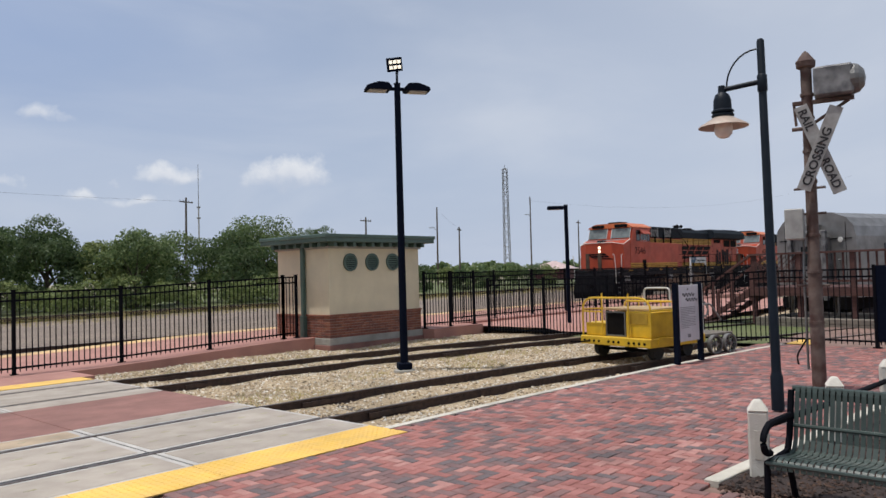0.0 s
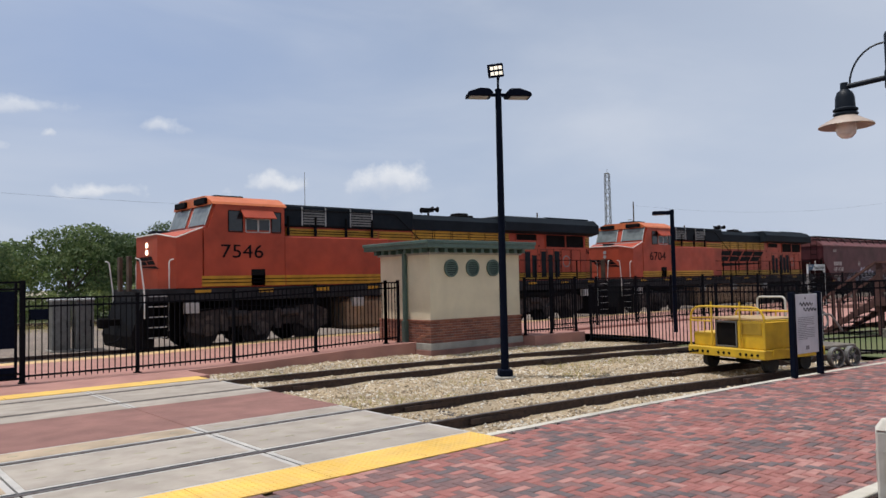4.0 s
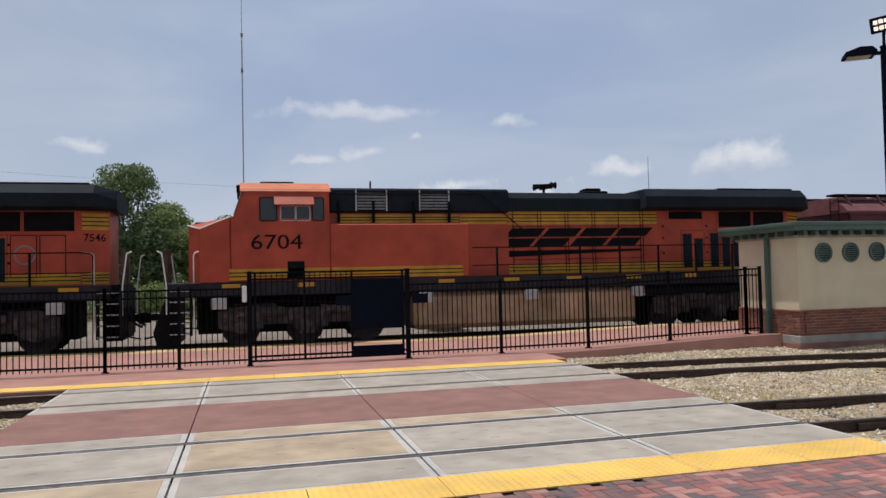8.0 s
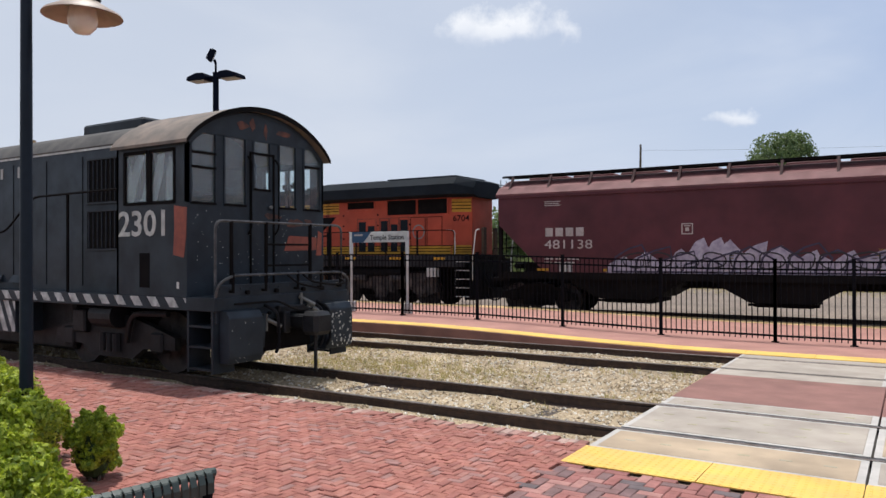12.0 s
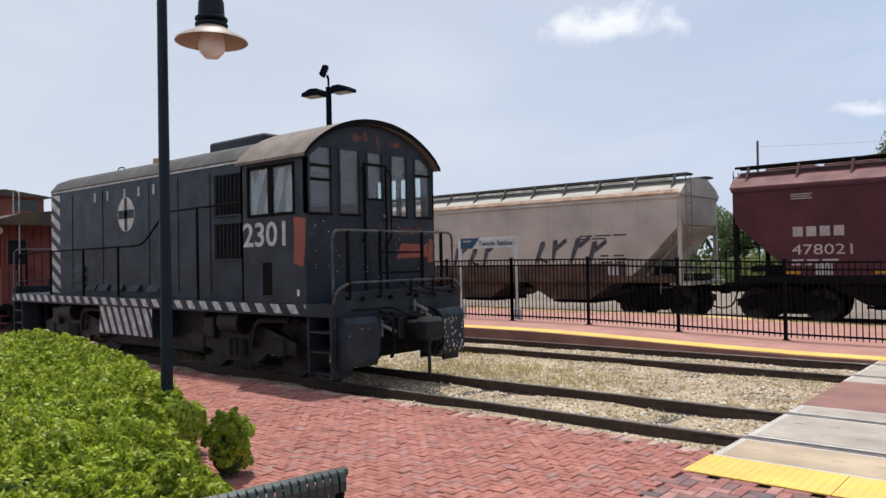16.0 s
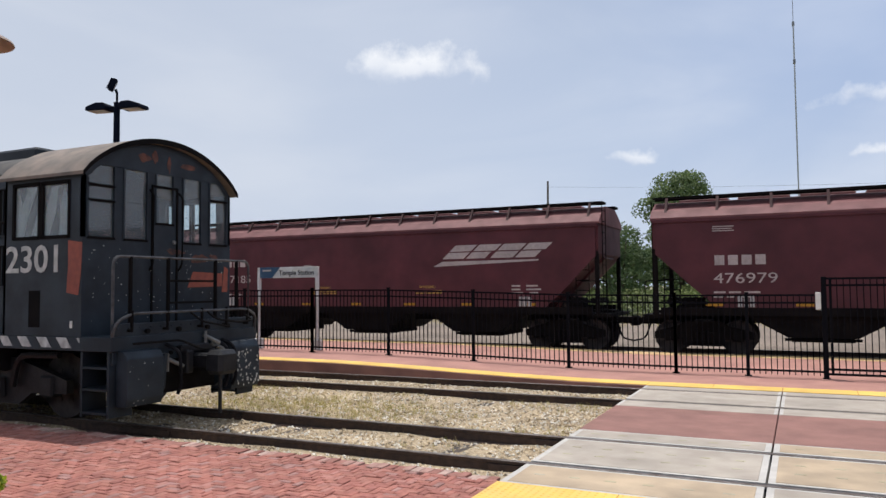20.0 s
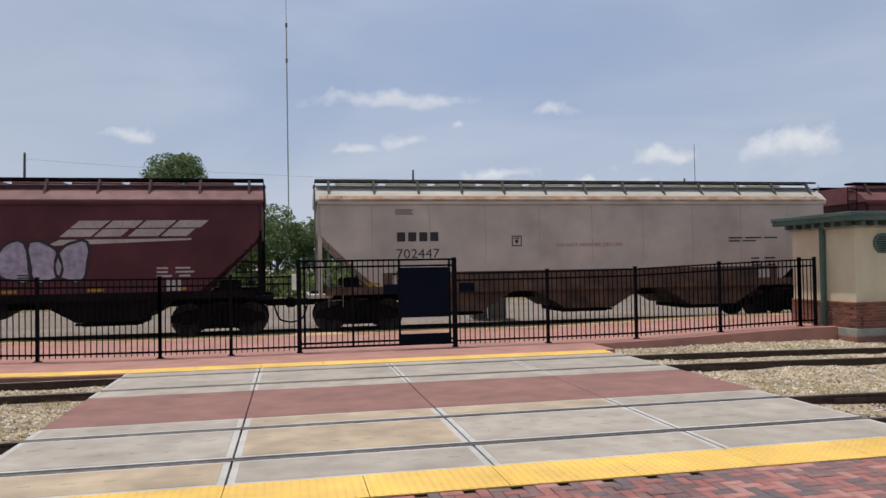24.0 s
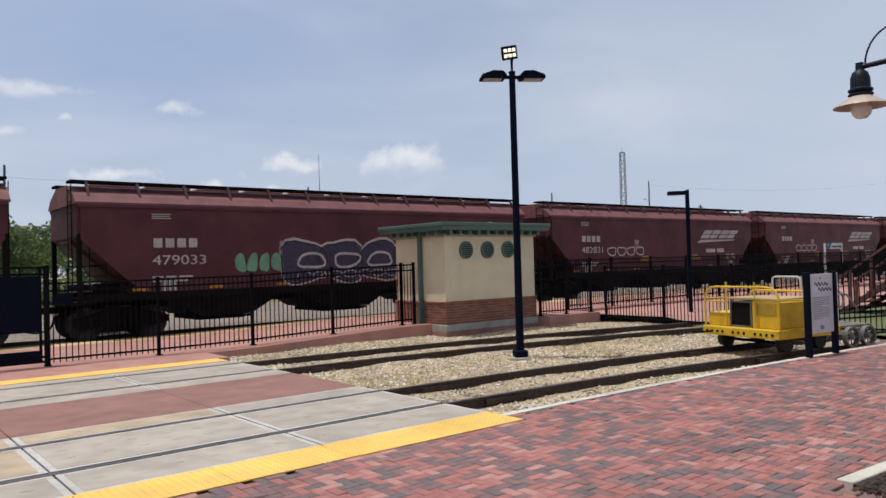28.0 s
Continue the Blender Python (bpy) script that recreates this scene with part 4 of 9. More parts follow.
# ---- lighting poles ----
def yard_light(x, y, z, top, turn, flood_tilt, lit, flood_turn=0):
    root = thing("yard_light", x, y, z, turn, label="navy steel pole with two flat lamp heads and floodlight", category="light pole")
    h = top - z
    part("base", lathe(B(), [(0, 0.05), (0.2, 0.05), (0.22, 0.03), (0.22, -0.15), (0, -0.15)], 20), "plinth", root)
    bm = B()
    box(bm, -0.14, 0.14, -0.14, 0.14, 0.05, 0.19, 0.02)
    part("base_cover", bm, "navy", root)
    bm = B()
    rod(bm, (0, 0, 0.15), (0, 0, h), 0.085, 0.065, 12)
    rod(bm, (0, 0, h), (0, 0, h + 0.02), 0.075)
    part("pole", bm, "navy", root, smooth=True)
    for s in (-1, 1):
        bm = B()
        prism(bm, [(0.14 * s, 0.02), (0.22 * s, 0.10), (0.42 * s, 0.11), (0.66 * s, 0.03), (0.68 * s, -0.05), (0.16 * s, -0.05)], "y", -0.19, 0.19)
        bmesh.ops.bevel(bm, geom=bm.edges[:], offset=0.012, segments=1, affect="EDGES")
        hd = part("lamp_head", bm, "navy", root)
        hd.matrix_basis = pose(0, 0, h - 0.10)
        bm = B()
        box(bm, min(0.24 * s, 0.62 * s), max(0.24 * s, 0.62 * s), -0.14, 0.14, -0.062, -0.051)
        part("lens", bm, "grey", hd)
        bm = B()
        box(bm, min(0, 0.18 * s), max(0, 0.18 * s), -0.03, 0.03, h - 0.13, h - 0.07)
        part("arm", bm, "navy", root)
    bm = B()
    rod(bm, (0, 0, h), (0, 0, h + 0.24), 0.025)
    rod(bm, (0, 0, h + 0.22), (0, -0.05, h + 0.30), 0.03)
    part("flood_stem", bm, "navy", root)
    bm = B()
    box(bm, -0.16, 0.16, -0.05, 0.05, -0.14, 0.14, 0.012)
    fl = part("floodlight", bm, "navy", root)
    bm = B()
    box(bm, 0, 0.006, 0.05, 0.09, -0.12, 0.12)
    fin = part("cooling_fin", bm, "navy", fl)
    fin.matrix_basis = pose(-0.13, 0, 0)
    for k in range(1, 6):
        again(fin, fl, pose(-0.13 + k * 0.052, 0, 0))
    fl.matrix_basis = pose(-0.06, -0.06, h + 0.40, flood_tilt, -9, flood_turn)
    for i in range(3):
        for j in range(2):
            bm = B()
            box(bm, -0.035, 0.035, -0.006, 0, -0.035, 0.035, 0.004)
            o = part("led_module", bm, "led" if lit else "grey", fl)
            o.matrix_basis = pose(-0.09 + i * 0.09, -0.051, -0.055 + j * 0.11)
    return root


yard_light(11.93, 10.03, -0.12, 5.86, -33, 16, True)
yard_light(-13.1, 10.6, -0.12, 6.05, 12, 24, False, 125)


def hook_lamp(x, y, z, turn, h=4.72, big=0.9):
    root = thing("street_lamp", x, y, z, turn, label="dark teal post with hooked arm and flared shade lamp", category="street lamp")
    part("post", lathe(B(), [(0, 0), (0.078, 0), (0.078, 0.42), (0.066, 0.46), (0.06, 0.5), (0.048, h - 0.03), (0.036, h), (0, h + 0.015)], 16), "lamppost", root, smooth=True)
    part("collar", lathe(B(), [(0.048, h - 0.70), (0.062, h - 0.68), (0.062, h - 0.48), (0.048, h - 0.46)], 16), "lamppost", root, smooth=True)
    bm = B()
    rod(bm, (-0.05, 0, h - 0.56), (-0.50, 0, h - 0.60 - (big - 0.9) * 0.5), 0.034, seg=10)
    part("arm", bm, "lamppost", root, smooth=True)
    pts = [(-0.05 - 0.39 * math.sin(a) , 0, h - 0.12 - 0.48 * (1 - math.cos(a))) for a in [i * math.pi / 2 / 8 for i in range(9)]]
    part("brace_rod", pipe(B(), pts, 0.012, 6), "lamppost", root)
    hd = part("lamp_housing", lathe(B(), [(0.0, 0.0), (0.05, 0.0), (0.055, -0.10), (0.10, -0.14), (0.125, -0.22), (0.13, -0.36), (0.16, -0.38), (0.16, -0.40), (0.13, -0.42), (0.16, -0.44), (0.16, -0.46), (0.13, -0.48)], 20), "lamppost", root, smooth=True)
    hd.matrix_basis = pose(-0.50, 0, h - 0.545 - (big - 0.9) * 0.5) @ Matrix.Diagonal((big, big, big * 0.98, 1))
    part("shade", lathe(B(), [(0.13, -0.47), (0.20, -0.52), (0.34, -0.60), (0.355, -0.625), (0.33, -0.615), (0.19, -0.545), (0.11, -0.49)], 28), "shade", hd, "flared metal shade, pale inside", smooth=True)
    part("globe", lathe(B(), [(0.0, -0.80), (0.07, -0.785), (0.12, -0.73), (0.135, -0.65), (0.12, -0.56), (0.07, -0.50)], 18), "globe", hd, "round glass globe", smooth=True)
    return root


M["lamppost"] = mat("teal_post_paint", (0.006, 0.011, 0.019), (0.009, 0.015, 0.024), 12, 0.5, bump=0.04, spec=0.18)
hook_lamp(10.91, 2.31, 0.02, -76, 4.80).matrix_basis = pose(10.91, 2.31, 0.02, -0.4, -0.37, -76)
hook_lamp(-6.75, 2.85, 0.02, 222, 5.42, 1.02)


def shoebox_lamp(x, y, z, h):
    root = thing("platform_lamp", x, y, z, -50, label="slim dark pole with one flat lamp arm", category="street lamp")
    bm = B()
    box(bm, -0.06, 0.06, -0.06, 0.06, 0, h, 0.006)
    part("pole", bm, "navy", root)
    bm = B()
    box(bm, -0.62, -0.06, -0.13, 0.13, h - 0.16, h - 0.04, 0.02)
    hd = part("lamp_head", bm, "navy", root)
    bm = B()
    box(bm, -0.58, -0.2, -0.1, 0.1, h - 0.168, h - 0.161)
    part("lens", bm, "grey", hd)


shoebox_lamp(22.6, 12.75, 0.0, 4.1)

# ---- the freight train ----
SPEED, TRACK_Y = 8.2, 22.6
TRAIN = []


def bogie(root, cx, axles, spread, wheel_r, frame_mat, half=1.0, tall=False):
    """A truck: side frames with journal boxes, bolster, springs, and each wheelset."""
    tk = thing("truck")
    tk.parent, tk.matrix_basis = root, pose(cx, 0, 0)
    span = spread * (axles - 1) / 2
    for s in (-1, 1):
        bm = B()
        y0, y1 = s * half, s * (half + 0.12)
        a, b = min(y0, y1), max(y0, y1)
        top = [(-span - 0.42, 0.62), (-span + 0.25, 0.80), (-0.45, 0.92), (0.45, 0.92), (span - 0.25, 0.80), (span + 0.42, 0.62)]
        low = [(span + 0.42, 0.42), (span - 0.35, 0.40), (0.55, 0.22), (-0.55, 0.22), (-span + 0.35, 0.40), (-span - 0.42, 0.42)]
        if tall:
            e = span + 0.62
            top = [(-e, 1.02), (-e + 0.5, 1.22), (-span * 0.5, 1.22), (-span * 0.42, 1.08), (span * 0.42, 1.08), (span * 0.5, 1.22), (e - 0.5, 1.22), (e, 1.02)]
            low = [(e, 0.55), (span + 0.2, 0.42), (span - 0.25, 0.42), (span - 0.5, 0.62), (0.4, 0.62), (0.25, 0.40), (-0.25, 0.40), (-0.4, 0.62), (-span + 0.5, 0.62), (-span + 0.25, 0.42), (-span - 0.2, 0.42), (-e, 0.55)]
        prism(bm, top + low, "y", a, b)
        part("side_frame", bm, frame_mat, tk)
        if tall:
            for k in (-0.5, 0.5):
                bm = B()
                rod(bm, (k * spread - 0.35, s * (half + 0.2), 1.0), (k * spread + 0.3, s * (half + 0.2), 1.0), 0.13, seg=10)
                box(bm, k * spread - 0.5, k * spread - 0.3, s * (half + 0.16) - 0.06, s * (half + 0.16) + 0.06, 0.5, 1.15, 0.02)
                part("brake_cylinder", bm, frame_mat, tk)
            for k in (-1.0, 0.0, 1.0):
                bm = B()
                rod(bm, (k * spread - 0.45, s * (half + 0.16), 0.72), (k * spread - 0.45, s * (half + 0.16), 1.02), 0.07, seg=8)
                rod(bm, (k * spread + 0.45, s * (half + 0.16), 0.72), (k * spread + 0.45, s * (half + 0.16), 1.02), 0.07, seg=8)
                box(bm, k * spread - 0.12, k * spread + 0.12, s * (half + 0.14) - 0.05, s * (half + 0.14) + 0.05, 0.86, 1.0, 0.01)
                part("pedestal_spring", bm, "truckdust", tk)
            bm = B()
            pipe(bm, bent((-span - 0.3, s * (half + 0.18), 1.15), (-span * 0.4, s * (half + 0.2), 1.3), (span * 0.4, s * (half + 0.2), 1.2), (span + 0.3, s * (half + 0.18), 1.3), r=0.3), 0.03, 6)
            part("sanding_pipe", bm, "locoblack", tk)
    bm = B()
    box(bm, -0.25, 0.25, -half, half, 0.55, 0.95)
    part("bolster", bm, "truck", tk)
    bm = B()
    rod(bm, (0, 0, 0.32), (0, 0, 0.62), 0.075, seg=8)
    spring = part("spring", bm, frame_mat, tk)
    spring.matrix_basis = pose(-0.18, -half - 0.14, 0)
    bm = B()
    box(bm, -0.15, 0.15, -0.1, 0.1, 0.36, 0.68, 0.03)
    if tall:
        rod(bm, (0, -0.15, 0.56), (0, 0.15, 0.56), 0.17, seg=16)
        rod(bm, (0, -0.17, 0.56), (0, 0.17, 0.56), 0.10, seg=12)
    journal = part("journal_box", bm, frame_mat if not tall else "truckdust", tk)
    journal.matrix_basis = pose(-span, -half - 0.06, 0)
    for s in (-1, 1):
        for k in (-0.18, 0, 0.18):
            if s > 0 or k > -0.1:
                again(spring, tk, pose(k, s * (half + 0.14), 0))
        for i in range(axles):
            if s > 0 or i > 0:
                again(journal, tk, pose(-span + i * spread, s * (half + 0.06), 0))
    for i in range(axles):
        bm = B()
        for s in (-1, 1):
            c = s * 0.755
            rod(bm, (0, c - 0.065, 0), (0, c + 0.065, 0), wheel_r, seg=22)
            rod(bm, (0, c - 0.085 * s - 0.015, 0), (0, c - 0.085 * s + 0.015, 0), wheel_r + 0.028, seg=22)
            for k in range(6):
                a = k * math.pi / 3
                rod(bm, (0.25 * math.cos(a), c + s * 0.062, 0.25 * math.sin(a)), (0.25 * math.cos(a), c + s * 0.075, 0.25 * math.sin(a)), 0.05, seg=6)
        rod(bm, (0, -1.1, 0), (0, 1.1, 0), 0.08, seg=10)
        w = part("wheelset", bm, "truck", tk)
        w.matrix_basis = pose(-span + i * spread, 0, wheel_r)
        w["radius"] = wheel_r
    return tk


def coupler(root, x, s):
    bm = B()
    box(bm, min(x, x + s * 0.75), max(x, x + s * 0.75), -0.09, 0.09, 0.78, 0.98, 0.02)
    box(bm, x - 0.14, x + 0.14, -0.16, 0.16, 0.72, 1.02, 0.04)
    part("coupler", bm, "carblack", root)
    part("air_hose", pipe(B(), bent((x + s * 0.5, -0.35, 0.8), (x + s * 0.35, -0.4, 0.35), (x, -0.36, 0.28), r=0.2), 0.028, 6), "rubber", root)


def ladder(root, x, y, z0, z1, wide, n, material, along="x", r=0.014):
    bm = B()
    for s in (-0.5, 0.5):
        p = (x + s * wide, y) if along == "x" else (x, y + s * wide)
        rod(bm, (*p, z0), (*p, z1), r, seg=6)
    for k in range(n):
        z = z0 + (k + 0.5) * (z1 - z0) / n
        if along == "x":
            rod(bm, (x - wide / 2, y, z), (x + wide / 2, y, z), r, seg=6)
        else:
            rod(bm, (x, y - wide / 2, z), (x, y + wide / 2, z), r, seg=6)
    return part("ladder", bm, material, root)


def slant_mark(x0, x1, z0, z1, lean=0.35):
    """A company mark: four slanting blocks over a long wedge, as plain shapes."""
    n, out = 4, []
    w = (x1 - x0 - lean) / n
    h = z1 - z0
    m_, t = z0 + 0.36 * h, z1
    for i in range(n):
        a = x0 + i * w + 0.1
        e = a + w * 0.90
        for q0, q1, cut_l, cut_r in ((0.0, 0.46, 0.0, 0.10), (0.54, 1.0, 0.0, 0.0)):
            za, zb = m_ + q0 * (t - m_), m_ + q1 * (t - m_)
            sa, sb = lean * q0, lean * q1
            out.append([(a + sa, za), (e + sa - cut_r * (i % 2), za), (e + sb - cut_r * (i % 2), zb), (a + sb, zb)])
    out.append([(x0 - 0.25, z0), (x0 + 0.1, z0 + 0.24 * h), (x1 - 0.45, z0 + 0.26 * h), (x1 - 0.5, z0 + 0.19 * h)])
    return out


def disc(cx, cz, r, n=28, r2=None):
    if r2 is None:
        return [[(cx + r * math.cos(2 * math.pi * k / n), cz + r * math.sin(2 * math.pi * k / n)) for k in range(n)]]
    out = []
    for k in range(n):
        a, b = 2 * math.pi * k / n, 2 * math.pi * (k + 1) / n
        out.append([(cx + r * math.cos(a), cz + r * math.sin(a)), (cx + r * math.cos(b), cz + r * math.sin(b)), (cx + r2 * math.cos(b), cz + r2 * math.sin(b)), (cx + r2 * math.cos(a), cz + r2 * math.sin(a))])
    return out


def bars(x0, z0, widths, h, gap):
    out, x = [], x0
    for w in widths:
        out.append([(x, z0), (x + w, z0), (x + w, z0 + h), (x, z0 + h)])
        x += w + gap
    return out


def spray(x0, x1, z0, z1, n, seed, fat=0.75):
    """Fat rounded letter-like blobs of spray paint."""
    rd = random.Random(seed)
    out = []
    w = (x1 - x0) / n
    for i in range(n):
        cx, cz = x0 + (i + 0.5) * w, (z0 + z1) / 2
        lean, a0 = rd.uniform(-0.15, 0.25), rd.random()
        pts = []
        for k in range(20):
            a = 2 * math.pi * k / 20
            # squared-off ring with a wavy edge
            c, s = math.cos(a), math.sin(a)
            q = (abs(c) ** 3 + abs(s) ** 3) ** (-1 / 3)
            rr = fat * q * (1 + 0.10 * math.sin(3 * a + 6 * a0) + 0.05 * rd.random())
            z = cz + rr * (z1 - z0) * 0.5 * s
            pts.append((cx + rr * w * 0.58 * c + lean * (z - cz), z))
        out.append(pts)
    return out


def flames(x0, x1, z0, z1, n, seed):
    """A band of spray paint with a jagged, flame-like upper edge, in slanting pieces."""
    rd = random.Random(seed)
    out = []
    w = (x1 - x0) / n
    for i in range(n):
        a = x0 + i * w
        env = 0.62 + 0.38 * math.sin(2.2 * math.pi * i / n + seed) ** 2
        top = z0 + (z1 - z0) * env * rd.uniform(0.7, 1.0)
        lean = rd.uniform(-0.2, 0.5)
        out.append([(a - 0.1, z0), (a + w * 1.35, z0), (a + w * 1.45, z0 + (top - z0) * 0.5), (a + w * 0.7 + lean, top), (a + w * 0.3 + lean * 0.6, top - 0.12), (a, z0 + (top - z0) * 0.55)])
    return out


def painted(shapes, material, ob, m):
    for k, q in enumerate(shapes):
        strokes("spray_paint", [q], material, ob, m @ pose(0, -0.0003 * (k % 7), 0))


def scribble(shapes, r, squash=0.15):
    bm = B()
    for q in shapes:
        pipe(bm, [(x, 0, z) for x, z in q + q[:1]], r, 5)
    bmesh.ops.scale(bm, vec=(1, squash, 1), verts=bm.verts[:])
    return bm


def outlined(shapes, r, material, ob, m):
    for q in shapes:
        part("spray_outline", scribble([q], r), material, ob).matrix_basis = m


def locomotive(number, lead):
    root = thing("locomotive", label="orange and black diesel freight locomotive with yellow stripes", category="locomotive", group="train")
    P = lambda nm, bm, mt, lb="", sm=False, to=root: part(nm, bm, mt, to, lb, sm)
    bm = B()
    box(bm, 0.75, 22.15, -1.5, 1.5, 1.45, 1.86, 0.02)
    P("underframe", bm, "framegrey")
    bm = B()
    box(bm, 0, 0.5, -1.506, -1.49, 1.68, 1.80)
    rf = P("reflector", bm, "yellow")
    rf.matrix_basis = pose(2.2, 0, 0)
    for x in (4.3, 6.4, 8.5, 10.6, 12.7, 14.8, 16.9, 19.0, 20.9):
        again(rf, root, pose(x, 0, 0))
    # cab and nose
    bm = B()
    prism(bm, [(2.40, 1.86), (2.40, 3.69), (2.55, 3.74), (2.82, 4.52), (5.25, 4.52), (5.25, 1.86)], "y", -1.53, 1.53)
    bmesh.ops.bevel(bm, geom=[e for e in bm.edges if abs(e.verts[0].co.y - e.verts[1].co.y) < 1e-4], offset=0.07, segments=2, affect="EDGES")
    cab = P("cab", bm, "orange")
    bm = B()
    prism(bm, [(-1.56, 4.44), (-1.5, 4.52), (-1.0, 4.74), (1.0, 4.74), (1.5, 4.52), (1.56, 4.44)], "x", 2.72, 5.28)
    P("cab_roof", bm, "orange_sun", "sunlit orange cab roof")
    bm = B()
    box(bm, 3.3, 4.3, -0.45, 0.45, 4.74, 4.86, 0.03)
    P("roof_box", bm, "locoroof")
    # nose with slanting front corners; its top falls to the corners and rises to the windshield
    plan = [(1.28, -0.92, 3.50), (1.62, -1.51, 3.37), (2.42, -1.53, 3.70), (2.42, 1.53, 3.70), (1.62, 1.51, 3.37), (1.28, 0.92, 3.50)]
    bm = B()
    prism(bm, [p[:2] for p in plan], "z", 1.86, 3.5)
    for v in bm.verts:
        if v.co.z > 3:
            v.co.z = next(z for x, y, z in plan if abs(x - v.co.x) + abs(y - v.co.y) < 1e-3)
    bmesh.ops.triangulate(bm, faces=[f for f in bm.faces if f.normal.z > 0.5])
    P("nose", bm, "orange")
    bm = B()
    lo = [bm.verts.new((1.9 + (x - 1.9) * 0.9, y * 0.92, z + 0.012)) for x, y, z in plan]
    mid = bm.verts.new((1.95, 0, 3.60))
    for k in range(6):
        bm.faces.new((lo[k], lo[(k + 1) % 6], mid))
    P("nose_deck", bm, "boxgrey", "grey anti-slip nose top")
    for side in (-1, 1):
        P("nose_edge_stripe", pipe(B(), [(1.27, 0, 3.51), (1.275, 0.92 * side, 3.505), (1.61, 1.515 * side, 3.375), (2.42, 1.535 * side, 3.705)], 0.022, 6), "white", "white edge line")
    bm = B()
    box(bm, 1.4, 2.0, -0.18, 0.18, 3.5, 3.66, 0.03)
    P("nose_vent", bm, "locoroof")
    for y in (-0.8, 0.8):
        bm = B()
        prism(bm, [(2.55, 3.80), (2.535, 3.80), (2.755, 4.42), (2.77, 4.42)], "y", y - 0.62, y + 0.62)
        g = P("windshield", bm, "windshield")
        bm = B()
        for yy in (y - 0.66, y + 0.62):
            prism(bm, [(2.545, 3.78), (2.525, 3.78), (2.755, 4.44), (2.775, 4.44)], "y", yy, yy + 0.04)
        part("frame", bm, "grey", g)
        bm = B()
        box(bm, 2.62, 2.74, y - 0.42, y + 0.42, 4.47, 4.66, 0.02)
        nb = P("number_board", bm, "locoblack")
    for z in (2.98, 3.2):
        bm = B()
        rod(bm, (1.25, -0.05, z), (1.29, -0.05, z), 0.085, seg=14)
        P("headlight", bm, "headlight" if lead else "grey", "lit headlight on the nose" if lead else "")
    for a in slant_mark(-0.85, 0.9, 2.45, 2.85):
        bm = B()
        prism(bm, a, "x", 1.27, 1.28)
        P("nose_mark", bm, "locoblack")
    for x0, x1, mt in ((3.28, 3.72, "window"), (3.86, 4.24, "window"), (4.30, 4.66, "window"), (4.76, 5.06, "window")):
        bm = B()
        box(bm, x0, x1, -1.538, -1.52, 3.62 if x0 < 3.5 or x1 > 5 else 3.66, 4.24 if x0 < 3.5 or x1 > 5 else 4.0, 0.0)
        w = P("cab_window", bm, mt)
        bm = B()
        z1 = 4.24 if x0 < 3.5 or x1 > 5 else 4.0
        for a in ((x0 - 0.03, x0, 3.6, z1 + 0.02), (x1, x1 + 0.03, 3.6, z1 + 0.02), (x0, x1, 3.58, 3.61), (x0, x1, z1, z1 + 0.03)):
            box(bm, a[0], a[1], -1.545, -1.52, a[2], a[3])
        part("frame", bm, "grey" if x1 < 5 and x0 > 3.5 else "locoblack", w)
    bm = B()
    prism(bm, [(-1.53, 4.30), (-1.80, 4.02), (-1.82, 4.04), (-1.53, 4.34)], "x", 3.66, 4.78)
    P("sunshade", bm, "orange")
    bm = B()
    box(bm, 4.02, 4.50, -1.538, -1.5, 1.9, 2.42)
    P("battery_door", bm, "locoblack")
    # electrical cabinet section
    bm = B()
    box(bm, 5.25, 9.5, -1.44, 1.44, 1.86, 3.50, 0.03)
    box(bm, 5.25, 10.95, -1.06, 1.06, 1.86, 3.86, 0.02)
    P("cabinet", bm, "orange")
    bm = B()
    box(bm, 5.27, 10.95, -1.16, 1.16, 3.86, 4.60, 0.06)
    P("cabinet_top", bm, "locoroof")
    for x in (6.12, 8.08):
        bm = B()
        for k in range(6):
            box(bm, x, x + 0.85, -1.19, -1.15, 3.95 + k * 0.09, 4.0 + k * 0.09)
        P("grille", bm, "steelgrey")
        for xx in (x - 0.06, x + 0.87):
            bm = B()
            box(bm, xx, xx + 0.04, -1.19, -1.15, 3.9, 4.54)
            P("grille_frame", bm, "grey")
    # engine hood
    bm = B()
    box(bm, 10.9, 15.75, -1.04, 1.04, 1.86, 3.92, 0.03)
    # the rear corners are cut off at a slant
    prism(bm, [(15.7, -1.04), (21.38, -1.04), (22.06, -0.74), (22.06, 0.74), (21.38, 1.04), (15.7, 1.04)], "z", 1.86, 3.98)
    P("engine_hood", bm, "orange")
    bm = B()
    prism(bm, [(-1.10, 3.90), (-1.10, 4.32), (-0.9, 4.52), (0.9, 4.52), (1.10, 4.32), (1.10, 3.90)], "x", 10.9, 15.75)
    P("hood_top", bm, "locoroof")
    bm = B()
    wing = [(-1.08, 3.92), (-1.56, 4.0), (-1.56, 4.36), (-1.28, 4.62), (1.28, 4.62), (1.56, 4.36), (1.56, 4.0), (1.08, 3.92)]
    rings = [[bm.verts.new((x - (0.12 if z > 4.5 and x < 16 else 0) * -1, y * k, z - d * (z > 4.3))) for y, z in wing] for x, k, d in ((15.55, 1.0, 0.0), (21.78, 1.0, 0.0), (22.3, 0.66, 0.14))]
    for a, b in zip(rings, rings[1:]):
        for k in range(len(wing)):
            bm.faces.new((a[k], a[(k + 1) % len(wing)], b[(k + 1) % len(wing)], b[k]))
    bm.faces.new(rings[0]), bm.faces.new(rings[-1][::-1])
    bmesh.ops.recalc_face_normals(bm, faces=bm.faces[:])
